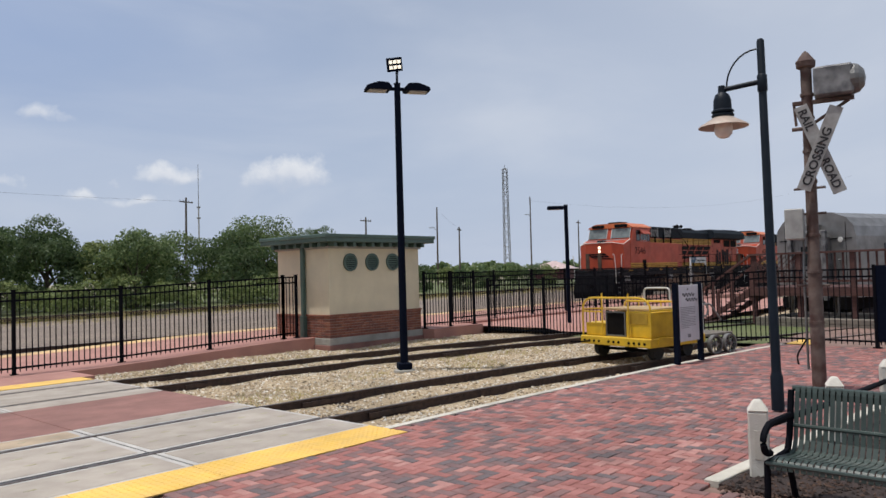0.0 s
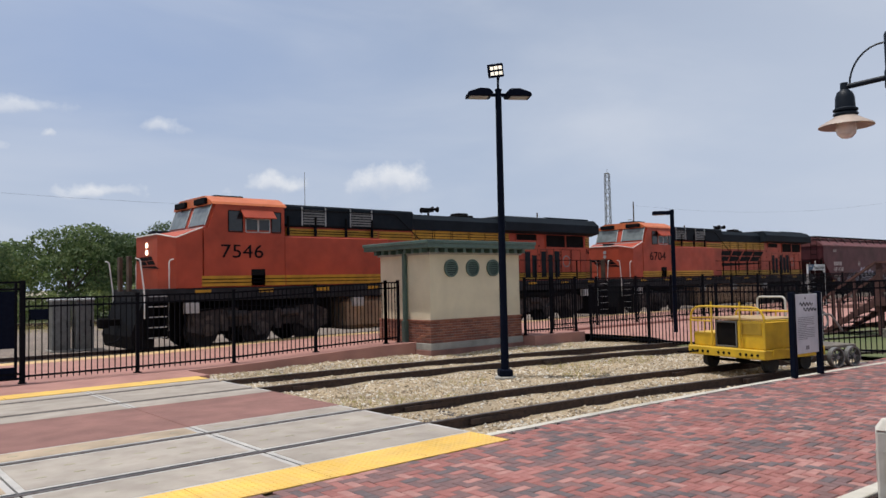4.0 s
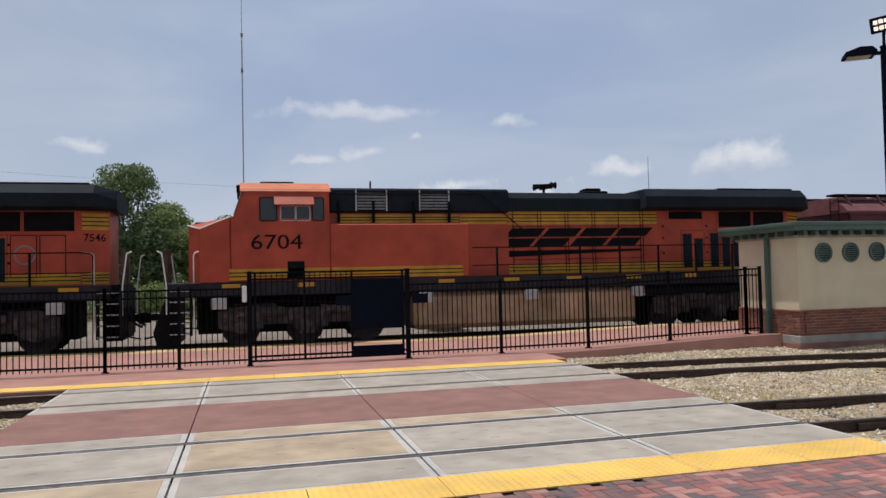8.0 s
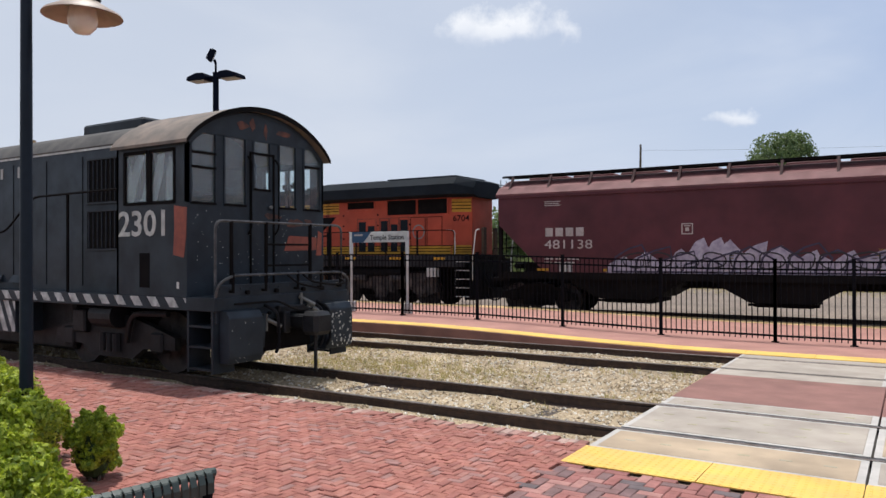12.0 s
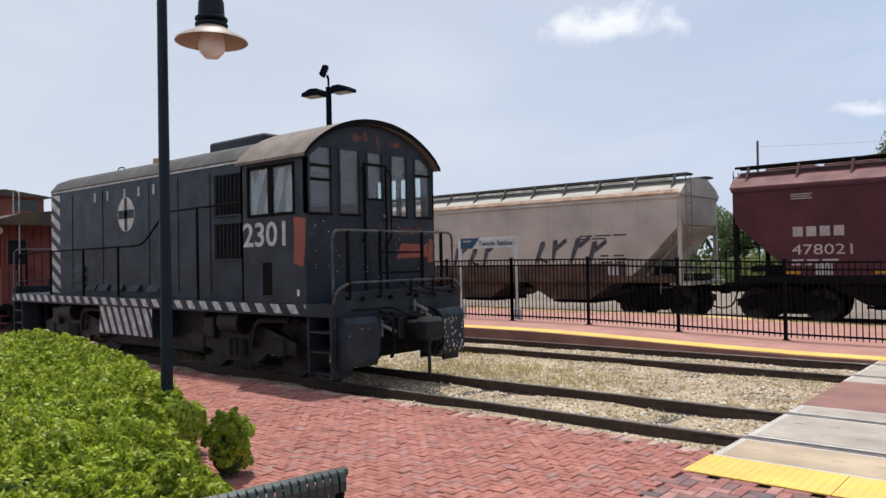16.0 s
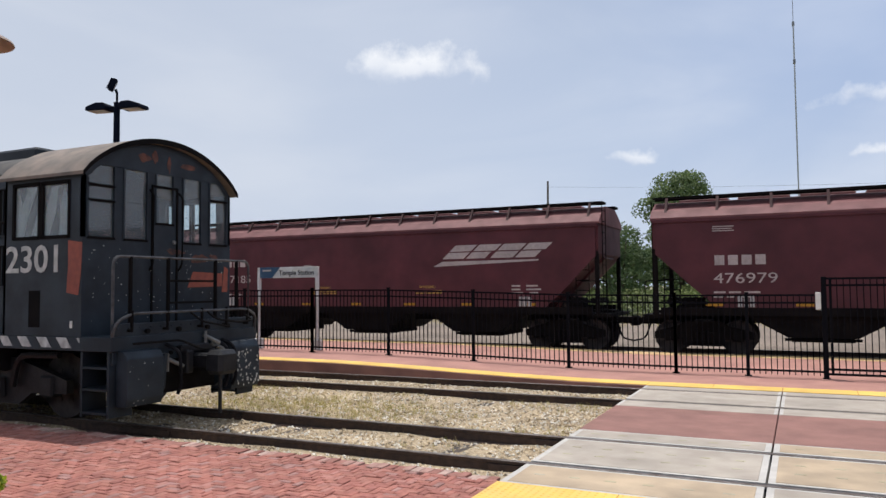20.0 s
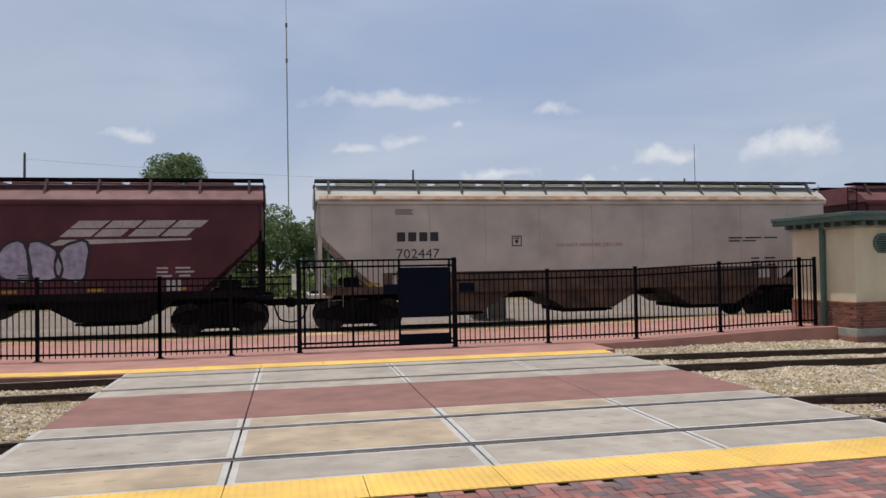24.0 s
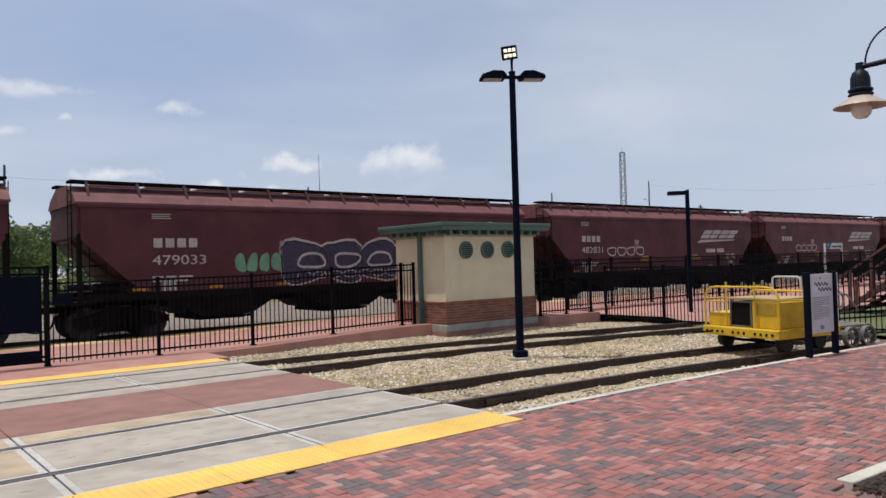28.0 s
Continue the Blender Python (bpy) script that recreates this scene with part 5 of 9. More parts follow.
    P("radiator_wing", bm, "locoroof", "wide dark radiator hood over the rear")
    bm = B()
    box(bm, 15.75, 18.5, -1.2, 1.2, 4.62, 4.65)
    P("radiator_screen", bm, "grey")
    bm = B()
    box(bm, 18.6, 21.6, -1.1, 1.1, 4.62, 4.70, 0.02)
    P("radiator_screen", bm, "locoroof")
    # dark openings and doors
    for x0, x1, z0, z1 in ((16.66, 17.95, 3.64, 3.90), (18.58, 19.88, 3.36, 3.90), (19.96, 21.22, 3.36, 3.90)):
        bm = B()
        box(bm, x0, x1, -1.052, -1.03, z0, z1)
        it = P("air_intake", bm, "carblack")
        bm = B()
        for a in ((x0 - 0.05, x0, z0 - 0.05, z1 + 0.05), (x1, x1 + 0.05, z0 - 0.05, z1 + 0.05), (x0, x1, z0 - 0.05, z0), (x0, x1, z1, z1 + 0.05)):
            box(bm, a[0], a[1], -1.075, -1.03, a[2], a[3])
        part("frame", bm, "orange", it)
    for x0, x1, z1 in ((17.2, 17.54, 3.14), (17.64, 17.96, 2.98), (18.26, 18.58, 3.16), (18.72, 19.03, 3.02), (19.16, 19.5, 3.18)):
        bm = B()
        box(bm, x0, x1, -1.05, -1.03, 2.0, z1)
        P("louvred_door", bm, "locoroof")
    for x in (19.62, 20.34):
        bm = B()
        for a in ((x, x + 0.02, 2.1, 3.25), (x + 0.64, x + 0.66, 2.1, 3.25), (x, x + 0.66, 3.24, 3.26)):
            box(bm, a[0], a[1], -1.05, -1.03, a[2], a[3])
        P("access_door", bm, "locoblack")
    strokes("round_mark", disc(19.98, 2.72, 0.27, 24, 0.22), "steelgrey", root, pose(0, -1.046, 0))
    # yellow stripe bands, each with thin black lines
    for x0, x1, y, z0, z1 in ((2.4, 5.22, -1.535, 1.90, 2.22), (5.3, 9.3, -1.445, 1.90, 2.22), (9.4, 21.36, -1.046, 1.90, 2.22), (5.5, 9.3, -1.064, 3.56, 3.80), (9.35, 10.9, -1.064, 3.5, 3.8), (10.95, 16.22, -1.046, 3.48, 3.90)):
        bm = B()
        box(bm, x0, x1, y - 0.003, y + 0.02, z0, z1)
        s = P("yellow_band", bm, "yellow")
        bm = B()
        for k in range(2 if z1 - z0 < 0.33 else 3):
            z = z0 + (k + 1) * (z1 - z0) / (3 if z1 - z0 < 0.33 else 4)
            box(bm, x0, x1, y - 0.006, y, z - 0.014, z + 0.014)
        part("stripe", bm, "locoblack", s)
    bm = B()
    box(bm, -0.012, 0.012, -1.056, -1.03, 1.92, 3.9)
    sm = P("door_seam", bm, "locoblack")
    sm.matrix_basis = pose(11.1, 0, 0)
    for x in (11.95, 12.05, 12.9, 13.0, 13.85, 13.95, 14.8, 15.6, 15.7):
        again(sm, root, pose(x, 0, 0))
    for z in (2.36, 3.42):
        bm = B()
        box(bm, 11.1, 15.7, -1.054, -1.03, z - 0.008, z + 0.008)
        P("door_seam", bm, "locoblack")
    # frames round the rear doors and a row of latches
    for x0, x1, z1 in ((17.12, 18.04, 3.26), (18.2, 18.64, 3.26), (18.66, 19.09, 3.26), (19.11, 19.56, 3.28)):
        bm = B()
        for a in ((x0, x0 + 0.018, 2.05, z1), (x1 - 0.018, x1, 2.05, z1), (x0, x1, z1 - 0.018, z1)):
            box(bm, a[0], a[1], -1.05, -1.03, a[2], a[3])
        P("door_frame", bm, "rustpatch")
    for x in (16.45, 18.12, 19.59):
        for z in (2.5, 3.0, 3.4):
            bm = B()
            box(bm, x - 0.03, x + 0.03, -1.06, -1.03, z - 0.03, z + 0.03)
            P("latch", bm, "locoblack")
    for q in slant_mark(10.35, 16.1, 2.42, 3.36, 0.62):
        strokes("side_mark", [q], "locoblack", root, pose(0, -1.05, 0))
    bm = B()
    for y, z, d in ((-0.16, 4.86, 1), (0.0, 4.80, -1), (0.16, 4.90, 1)):
        rod(bm, (12.62 - 0.28 * d, y, z), (12.62 + 0.24 * d, y, z), 0.035, 0.05, 10)
        rod(bm, (12.62 + 0.24 * d, y, z), (12.62 + 0.36 * d, y, z), 0.05, 0.12, 12)
    rod(bm, (12.62, 0, 4.5), (12.62, 0, 4.86), 0.045)
    box(bm, 12.54, 12.70, -0.22, 0.22, 4.74, 4.80)
    P("horn", bm, "carblack")
    bm = B()
    box(bm, 13.9, 14.8, -0.4, 0.4, 4.52, 4.66, 0.04)
    box(bm, 14.05, 14.6, -0.28, 0.28, 4.66, 4.76, 0.03)
    P("exhaust", bm, "carblack")
    # handrails and stanchions
    for y in (-1.46, 1.46):
        bm = B()
        pipe(bm, bent((9.6, y, 2.75), (21.4, y, 2.75), (21.75, y, 2.72), (21.75, y, 1.8), r=0.12), 0.02, 6)
        P("handrail", bm, "locoblack")
        bm = B()
        rod(bm, (9.6, y, 2.2), (21.7, y, 2.2), 0.016, seg=6)
        P("lower_handrail", bm, "locoblack")
        for x in (10.4, 11.8, 13.2, 14.6, 16.0, 17.4, 18.8, 20.2):
            bm = B()
            rod(bm, (x, y, 1.84), (x, y, 2.76), 0.035, seg=6)
            P("stanchion", bm, "locoblack")
        bm = B()
        pipe(bm, bent((5.4, y * 0.82, 4.42), (10.0, y * 0.82, 4.44), (11.3, y * 0.95, 3.3), r=0.15), 0.018, 6)
        for x in (5.55, 6.6, 7.85, 8.97):
            rod(bm, (x, y * 0.80, 3.55), (x, y * 0.80, 4.2), 0.05, seg=6)
        P("upper_rail", bm, "locoblack")
    for x, s in ((1.08, -1), (22.12, 1)):
        for y in (-1.3, 1.3):
            bm = B()
            for k in range(5):
                box(bm, x - 0.28, x + 0.28, y - 0.2, y + 0.2, 0.42 + k * 0.3, 0.45 + k * 0.3)
            box(bm, x - 0.30, x - 0.27, y - 0.2, y + 0.2, 0.38, 1.75)
            box(bm, x + 0.27, x + 0.30, y - 0.2, y + 0.2, 0.38, 1.75)
            st = P("steps", bm, "locoblack")
            bm = B()
            yo = y - 0.205 if y < 0 else y + 0.19
            for k in range(5):
                box(bm, x - 0.27, x + 0.27, yo, yo + 0.015, 0.425 + k * 0.3, 0.455 + k * 0.3)
            part("tread_edge", bm, "grey", st)
            for dx in (-0.36, 0.36):
                bm = B()
                yy = y * 1.1
                # the rail next to the gap leans outwards, the inner one hooks back to the hood
                if dx * s > 0:
                    pipe(bm, bent((x + dx, yy, 1.0), (x + dx, yy, 1.75), (x + dx + 0.12 * s, yy, 2.72), (x + dx + 0.24 * s, yy * 0.97, 2.76), r=0.1), 0.022, 6)
                else:
                    pipe(bm, bent((x + dx, yy, 0.6), (x + dx, yy, 2.72), (x + dx - 0.34 * s, yy, 2.75), r=0.12), 0.022, 6)
                P("grab_rail", bm, "white", "white painted grab rail")
    bm = B()
    prism(bm, [(0.45, 0.12), (0.35, 0.5), (0.7, 1.5), (1.0, 1.5), (1.0, 0.12)], "y", -1.35, 1.35)
    P("pilot", bm, "locoblack")
    bm = B()
    prism(bm, [(22.42, 0.3), (22.42, 1.86), (21.95, 1.86), (21.95, 0.3)], "y", -1.1, 1.1)
    P("rear_pilot", bm, "locoblack")
    # plain black blocks added behind the wheels to darken the gaps under the frame
    for x0, x1 in ((1.5, 7.5), (15.6, 21.2)):
        bm = B()
        box(bm, x0, x1, -0.62, 0.62, 0.36, 1.46)
        P("underfloor", bm, "carblack")
    for y in (-1.2, 1.2):
        bm = B()
        rod(bm, (15.5, y, 1.25), (19.5, y, 1.25), 0.17, seg=12)
        P("air_reservoir", bm, "locoblack")
    bm = B()
    box(bm, 7.75, 15.25, -1.38, 1.38, 0.28, 1.42, 0.16)
    P("fuel_tank", bm, "tank", "dusty brown fuel tank")
    for x in (7.9, 15.0, 1.9, 20.6, 11.3):
        bm = B()
        box(bm, x, x + 0.42, -1.52, -1.3, 1.1, 1.42, 0.01)
        P("equipment_box", bm, "grey")
    for cx in (4.55, 18.4):
        bogie(root, cx, 3, 1.85, 0.53, "truck", 1.10, True)
    coupler(root, 0.0, 1), coupler(root, 22.82, -1)
    # timber-coloured end posts and hoses between the units
    for x in (0.62, 22.36):
        for y in (-0.42, 0.42):
            bm = B()
            box(bm, x - 0.05, x + 0.05, y - 0.11, y + 0.11, 1.80, 2.85, 0.01)
            P("end_plate_post", bm, "sillbrown")
    for y in (-0.5, -0.3, 0.3, 0.5):
        P("hose", pipe(B(), bent((22.42, y, 1.2), (22.62, y, 0.75), (22.86, y, 0.62), r=0.15), 0.028, 6), "rubber")
    letters("cab_number", number, 0.60, "locoblack", root, pose(2.98, -1.537, 2.78, 90), wide=1.24, bold=0.0)
    slant = pose(21.38, -1.04, 0, 0, 0, math.degrees(math.atan2(0.30, 0.68)))
    for z0, z1 in ((1.90, 2.22), (3.40, 3.86)):
        bm = B()
        box(bm, 0.02, 0.72, -0.006, 0.01, z0, z1)
        yb = P("yellow_band", bm, "yellow")
        yb.matrix_basis = slant
        bm = B()
        for k in range(3):
            z = z0 + (k + 1) * (z1 - z0) / 4
            box(bm, 0.02, 0.72, -0.010, -0.006, z - 0.014, z + 0.014)
        part("stripe", bm, "locoblack", yb)
    letters("rear_number", number, 0.30, "locoblack", root, slant @ pose(0.05, -0.006, 3.08, 90), bold=0.003)
    return root


def hopper(body, roof, white):
    root = thing("hopper_car", label="covered grain hopper car", category="hopper car", group="train")
    L = 18.66
    P = lambda nm, bm, mt, lb="", sm=False, to=root: part(nm, bm, mt, to, lb, sm)
    x0, x1 = 0.80, L - 0.80
    HW = 1.58
    # sides with the slanting ends, and the roof
    side = [(x0, 3.83), (x0, 2.92), (x0 + 1.15, 1.80), (x0 + 1.75, 1.28), (x1 - 1.75, 1.28), (x1 - 1.15, 1.80), (x1, 2.92), (x1, 3.83)]
    bm = B()
    prism(bm, side, "y", -HW, HW)
    bmesh.ops.bevel(bm, geom=[e for e in bm.edges if abs(e.verts[0].co.x - e.verts[1].co.x) < 1e-4 and abs(abs(e.verts[0].co.y) - HW) < 1e-4 and abs(e.verts[0].co.y - e.verts[1].co.y) < 1e-4], offset=0.08, segments=2, affect="EDGES")
    P("body", bm, body)
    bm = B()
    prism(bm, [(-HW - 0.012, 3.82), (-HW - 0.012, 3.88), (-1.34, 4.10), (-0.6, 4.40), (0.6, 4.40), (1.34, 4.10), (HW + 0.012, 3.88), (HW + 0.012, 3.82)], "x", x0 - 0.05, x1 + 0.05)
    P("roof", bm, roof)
    if white:
        bm = B()
        prism(bm, [(-HW - 0.018, 3.83), (-HW - 0.018, 3.89), (-1.46, 4.0), (-1.44, 3.98), (-HW - 0.004, 3.83)], "x", x0 + 0.05, x1 - 0.05)
        P("rust_band", bm, "rust", "rust streaks below the eave")
        bm = B()
        box(bm, -0.007, 0.007, -HW - 0.003, -HW, 1.9, 3.7)
        ps = P("panel_seam", bm, "seamgrey")
        ps.matrix_basis = pose(x0 + 1.6, 0, 0)
        for k in range(1, 9):
            again(ps, root, pose(x0 + 1.6 + k * 1.75, 0, 0))
        bm = B()
        prism(bm, [(x0 + 1.9, 1.28), (x0 + 1.9, 1.72), (x1 - 1.9, 1.72), (x1 - 1.9, 1.28)], "y", -HW - 0.006, -HW)
        P("stained_sill", bm, "sillbrown", "brown stained lower side")
    bm = B()
    for s in (-1, 1):
        box(bm, x0, x1, s * HW - 0.05, s * HW + 0.05, 3.74, 3.815)
    P("eave_rail", bm, body)
    # running boards with slanting brackets, roof hatches
    for s in (-1, 1):
        bm = B()
        box(bm, x0 - 0.05, x1 + 0.05, s * 0.86 - 0.22, s * 0.86 + 0.22, 4.50, 4.53)
        box(bm, x0 - 0.05, x1 + 0.05, s * 0.86 - 0.24, s * 0.86 - 0.21, 4.46, 4.53)
        box(bm, x0 - 0.05, x1 + 0.05, s * 0.86 + 0.21, s * 0.86 + 0.24, 4.46, 4.53)
        P("running_board", bm, "carblack" if not white else "walkgrey")
        for k in range(13):
            x = x0 + 0.35 + k * (x1 - x0 - 0.7) / 12
            bm = B()
            prism(bm, [(s * 1.40, 4.05), (s * 1.10, 4.50), (s * 1.02, 4.50), (s * 1.30, 4.08)], "x", x - 0.035, x + 0.035)
            P("bracket", bm, "bracketred" if not white else "walkgrey")
    bm = B()
    box(bm, 0, 1.35, -0.42, 0.42, 4.38, 4.50, 0.03)
    hc = P("hatch_cover", bm, roof)
    hc.matrix_basis = pose(x0 + 0.6, 0, 0)
    for k in range(1, 10):
        again(hc, root, pose(x0 + 0.6 + k * (x1 - x0 - 1.2) / 10, 0, 0))
    # side sill, hopper chutes, gates
    bm = B()
    box(bm, 0.6, L - 0.6, -0.3, 0.3, 0.85, 1.2)
    P("centre_sill", bm, "carblack")
    for s in (-1, 1):
        bm = B()
        box(bm, x0 + 0.2, x1 - 0.2, s * HW - (0.12 if s > 0 else 0.02), s * HW + (0.02 if s > 0 else 0.12), 1.10, 1.32)
        P("side_sill", bm, "carblack" if not white else "sillbrown")
    for cx in (5.0, 9.33, 13.66):
        bm = B()
        lo, hi = 0.80, 2.05
        prism(bm, [(cx - hi, 1.30), (cx - hi + 0.2, 1.12), (cx - lo, 0.52), (cx + lo, 0.52), (cx + hi - 0.2, 1.12), (cx + hi, 1.30)], "y", -1.45, 1.45)
        P("chute", bm, "carblack" if not white else "sillbrown")
        bm = B()
        box(bm, cx - 0.75, cx + 0.75, -1.05, 1.05, 0.38, 0.52, 0.02)
        rod(bm, (cx - 0.9, -1.1, 0.45), (cx + 0.9, -1.1, 0.45), 0.04, seg=6)
        P("outlet_gate", bm, "carblack")
    # end frames and ladders
    for e, s in ((0.86, 1), (L - 0.86, -1)):
        bm = B()
        for y in (-1.45, 1.45):
            box(bm, e - 0.06, e + 0.06, y - 0.06, y + 0.06, 1.05, 3.0)
        box(bm, e - 0.35, e + 0.35, -1.5, 1.5, 1.02, 1.12)
        P("end_post", bm, "carblack" if not white else "carwhite")
        bm = B()
        prism(bm, [(e + s * 1.7, 1.1), (e + s * 1.8, 1.2), (e + s * 0.05, 2.9), (e - s * 0.05, 2.8)], "y", -0.6, 0.6)
        P("slope_sheet", bm, body)
        ladder(root, e + s * 0.45, -1.53, 0.75, 3.2 if not white else 4.0, 0.42, 8, "carblack" if not white else "steelgrey")
        ladder(root, e - s * 0.12, -1.0, 1.1, 4.4, 0.42, 10, "carblack" if not white else "steelgrey", "y")
        bm = B()
        pipe(bm, bent((e - s * 0.3, -1.45, 1.1), (e - s * 0.3, -1.45, 2.1), (e + s * 0.5, -1.45, 2.1), r=0.1), 0.018, 6)
        rod(bm, (e + s * 0.3, -0.9, 1.5), (e + s * 0.3, 0.9, 1.5), 0.09)
        P("grab_iron", bm, "carblack" if not white else "steelgrey")
        bm = B()
        box(bm, e + s * 0.9 - 0.3, e + s * 0.9 + 0.3, -0.9, -0.3, 1.15, 1.6, 0.04)
        P("brake_gear", bm, "carblack")
    bogie(root, 2.05, 2, 1.78, 0.46, "carblack")
    bogie(root, L - 2.05, 2, 1.78, 0.46, "carblack")
    coupler(root, 0.0, 1), coupler(root, L, -1)
    for x in (3.0, L - 3.4):
        for k in range(3):
            bm = B()
            box(bm, x + k * 0.15, x + k * 0.15 + 0.11, -HW - 0.03, -HW + 0.02, 1.34, 1.64)
            P("white_plate", bm, "grey")
    bm = B()
    box(bm, 0, 0.42, -HW - 0.005, -HW, 1.36, 1.44)
    rf = P("reflector", bm, "yellow")
    rf.matrix_basis = pose(2.2, 0, 0)
    for k in range(1, 7):
        again(rf, root, pose(2.2 + k * 2.2, 0, 0))
    return root


# where each hopper car begins; cars of several builders differ a little in length
STARTS = [86.15, 105.15, 123.0, 141.9, 159.7, 178.9, 197.4, 215.7, 234.9, 253.9, 272.6, 291.3, 309.9, 328.6]


def train():
    nose = 63.45 - 22.9
    for i, number in enumerate(("7546", "6704")):
        TRAIN.append((locomotive(number, i == 0), nose + i * 22.9))
    TRAIN[0][0]["label"] = "leading orange diesel freight locomotive with lit headlights"
    red, pale = hopper("carred", "carroof", False), hopper("carwhite", "carwhite", True)
    tags = {
        "red": "dark red covered grain hopper car with white lettering",
        "white": "grey-white covered hopper car with rust streaks and black scrawls",
    }
    # number, kind, large mark, spray paint
    order = [("481138", "red", "slant", "pale"), ("447389", "white", "", "black"), ("478021", "red", "round", "rose"), ("477185", "red", "slant", ""),
             ("476979", "red", "round", ""), ("487898", "red", "slant", "ghost"), ("702447", "white", "", ""), ("483672", "red", "slant", "ochre"),
             ("479033", "red", "round", "violet"), ("482831", "red", "slant", "words"), ("", "red", "slant", "words"), ("", "red", "round", ""), ("", "red", "slant", "")]
    for i, (number, kind, mark, paint) in enumerate(order):
        src = red if kind == "red" else pale
        ob = src if (src is red and i == 0) or (src is pale and i == 1) else copy_thing(src, Matrix())
        ob["label"] = tags[kind]
        TRAIN.append((ob, STARTS[i]))
        ob.scale.x = (STARTS[i + 1] - STARTS[i]) / 18.66
    for i, (number, kind, mark, paint) in enumerate(order):
        ob = TRAIN[i + 2][0]
        on = pose(0, -1.584, 0)
        ink = "inkwhite" if kind == "red" else "ink"
        nx, nz, rz = {"481138": (2.48, 2.07, 2.46), "477185": (2.62, 2.18, 2.77), "487898": (3.35, 2.24, 2.74), "702447": (3.11, 2.14, 2.64), "478021": (2.4, 1.90, 2.40), "476979": (2.4, 2.0, 2.5), "479033": (2.75, 2.1, 2.6)}.get(number, (2.8, 2.2, 2.7))
        if number:
            letters("car_number", number, 0.40, ink, ob, pose(nx, -1.583, nz, 90), wide=1.34 if kind == "red" else 1.12, bold=0.0)
        for q in range(4):
            strokes("reporting_mark", bars(nx + 0.04 + q * 0.34, rz, [0.25], 0.27, 0.05), ink, ob, on)
        strokes("small_print", bars(nx, 3.44, [0.55], 0.025, 0.1) + bars(nx, 3.50, [0.5], 0.025, 0.1) + bars(nx, 3.56, [0.55], 0.025, 0.1), ink, ob, on)
        strokes("small_print", bars(nx, 1.72, [0.3, 0.3, 0.4], 0.05, 0.08) + bars(nx, 1.60, [0.25, 0.2, 0.4], 0.05, 0.08), ink, ob, on)
        strokes("small_print", bars(15.0, 1.95, [0.3, 0.4], 0.05, 0.2) + bars(15.0, 1.84, [0.3, 0.5], 0.05, 0.2) + bars(15.0, 1.73, [0.4, 0.3], 0.05, 0.2), ink, ob, on)
        strokes("stencil_box", [[(6.9 + a, 2.62 + b), (6.9 + c, 2.62 + b), (6.9 + c, 2.62 + d), (6.9 + a, 2.62 + d)] for a, b, c, d in ((-0.16, -0.16, 0.16, -0.13), (-0.16, 0.13, 0.16, 0.16), (-0.16, -0.13, -0.13, 0.13), (0.13, -0.13, 0.16, 0.13), (-0.05, -0.07, 0.05, 0.04), (-0.09, 0.07, 0.09, 0.1))], ink, ob, on)
        if kind == "red":
            for x in (7.3, 11.6):
                letters("warning_lettering", "WARNING", 0.12, "warnpaint", ob, pose(x, -1.583, 1.93, 90), wide=1.05)
                strokes("warning_print", bars(x - 0.15, 1.82, [0.5, 0.45], 0.035, 0.06) + bars(x - 0.15, 1.75, [0.35, 0.6], 0.035, 0.06), "warnpaint", ob, on)
        if kind == "white":
            letters("stencil_lettering", "DO NOT HAMMER ON CAR", 0.17, "stencilred", ob, pose(8.2, -1.583, 2.42, 90), wide=1.05)
            strokes("small_print", bars(14.2, 2.62, [0.5, 0.6, 0.5], 0.045, 0.1) + bars(14.2, 2.52, [0.4, 0.5], 0.045, 0.1), "ink", ob, on)
        if mark == "slant":
            for q in slant_mark(12.4, 16.4, 2.62, 3.30, 0.5):
                strokes("company_mark", [q], "inkwhite", ob, on)
            if paint == "words":
                strokes("company_mark_block", bars(13.0, 2.1, [0.9, 0.7], 0.2, 0.2), "inkwhite", ob, on)
        elif mark == "round":
            rx = 15.9 if number == "479033" else 14.4
            strokes("round_mark", disc(rx, 2.75, 0.78, 30, 0.54) + [[(rx - 0.1, 2.24), (rx + 0.1, 2.24), (rx + 0.1, 3.26), (rx - 0.1, 3.26)], [(rx - 0.52, 2.64), (rx - 0.13, 2.64), (rx - 0.13, 2.86), (rx - 0.52, 2.86)], [(rx + 0.13, 2.64), (rx + 0.52, 2.64), (rx + 0.52, 2.86), (rx + 0.13, 2.86)]], "inkwhite", ob, on)
        up = pose(0, -1.587, 0)
        if paint == "pale":
            painted(flames(4.6, 16.6, 1.30, 2.42, 26, 3), "palepaint", ob, on)
            outlined(flames(4.8, 16.4, 1.36, 2.30, 17, 5), 0.03, "purplepaint", ob, pose(0, -1.592, 0))
            outlined(spray(5.0, 16.2, 1.4, 2.0, 15, 6, 0.7), 0.022, "ink", ob, pose(0, -1.594, 0))
        elif paint == "black":
            for k, (a, b, n) in enumerate(((3.9, 7.4, 5), (8.4, 10.6, 3), (12.3, 15.2, 4))):
                # bold slanting brush strokes with a hooked top
                rd = random.Random(k + 3)
                w = (b - a) / n
                for q in range(n):
                    x, zt, zb = a + q * w, 2.45 + rd.uniform(-0.1, 0.2), 1.7 + rd.uniform(-0.1, 0.15)
                    sl = rd.uniform(0.1, 0.45) * w
                    strokes("spray_scrawl", [[(x, zb), (x + 0.11, zb - 0.05), (x + sl + 0.2, zt - 0.15), (x + sl + 0.18, zt), (x + sl, zt - 0.05)]], "scrawl", ob, on)
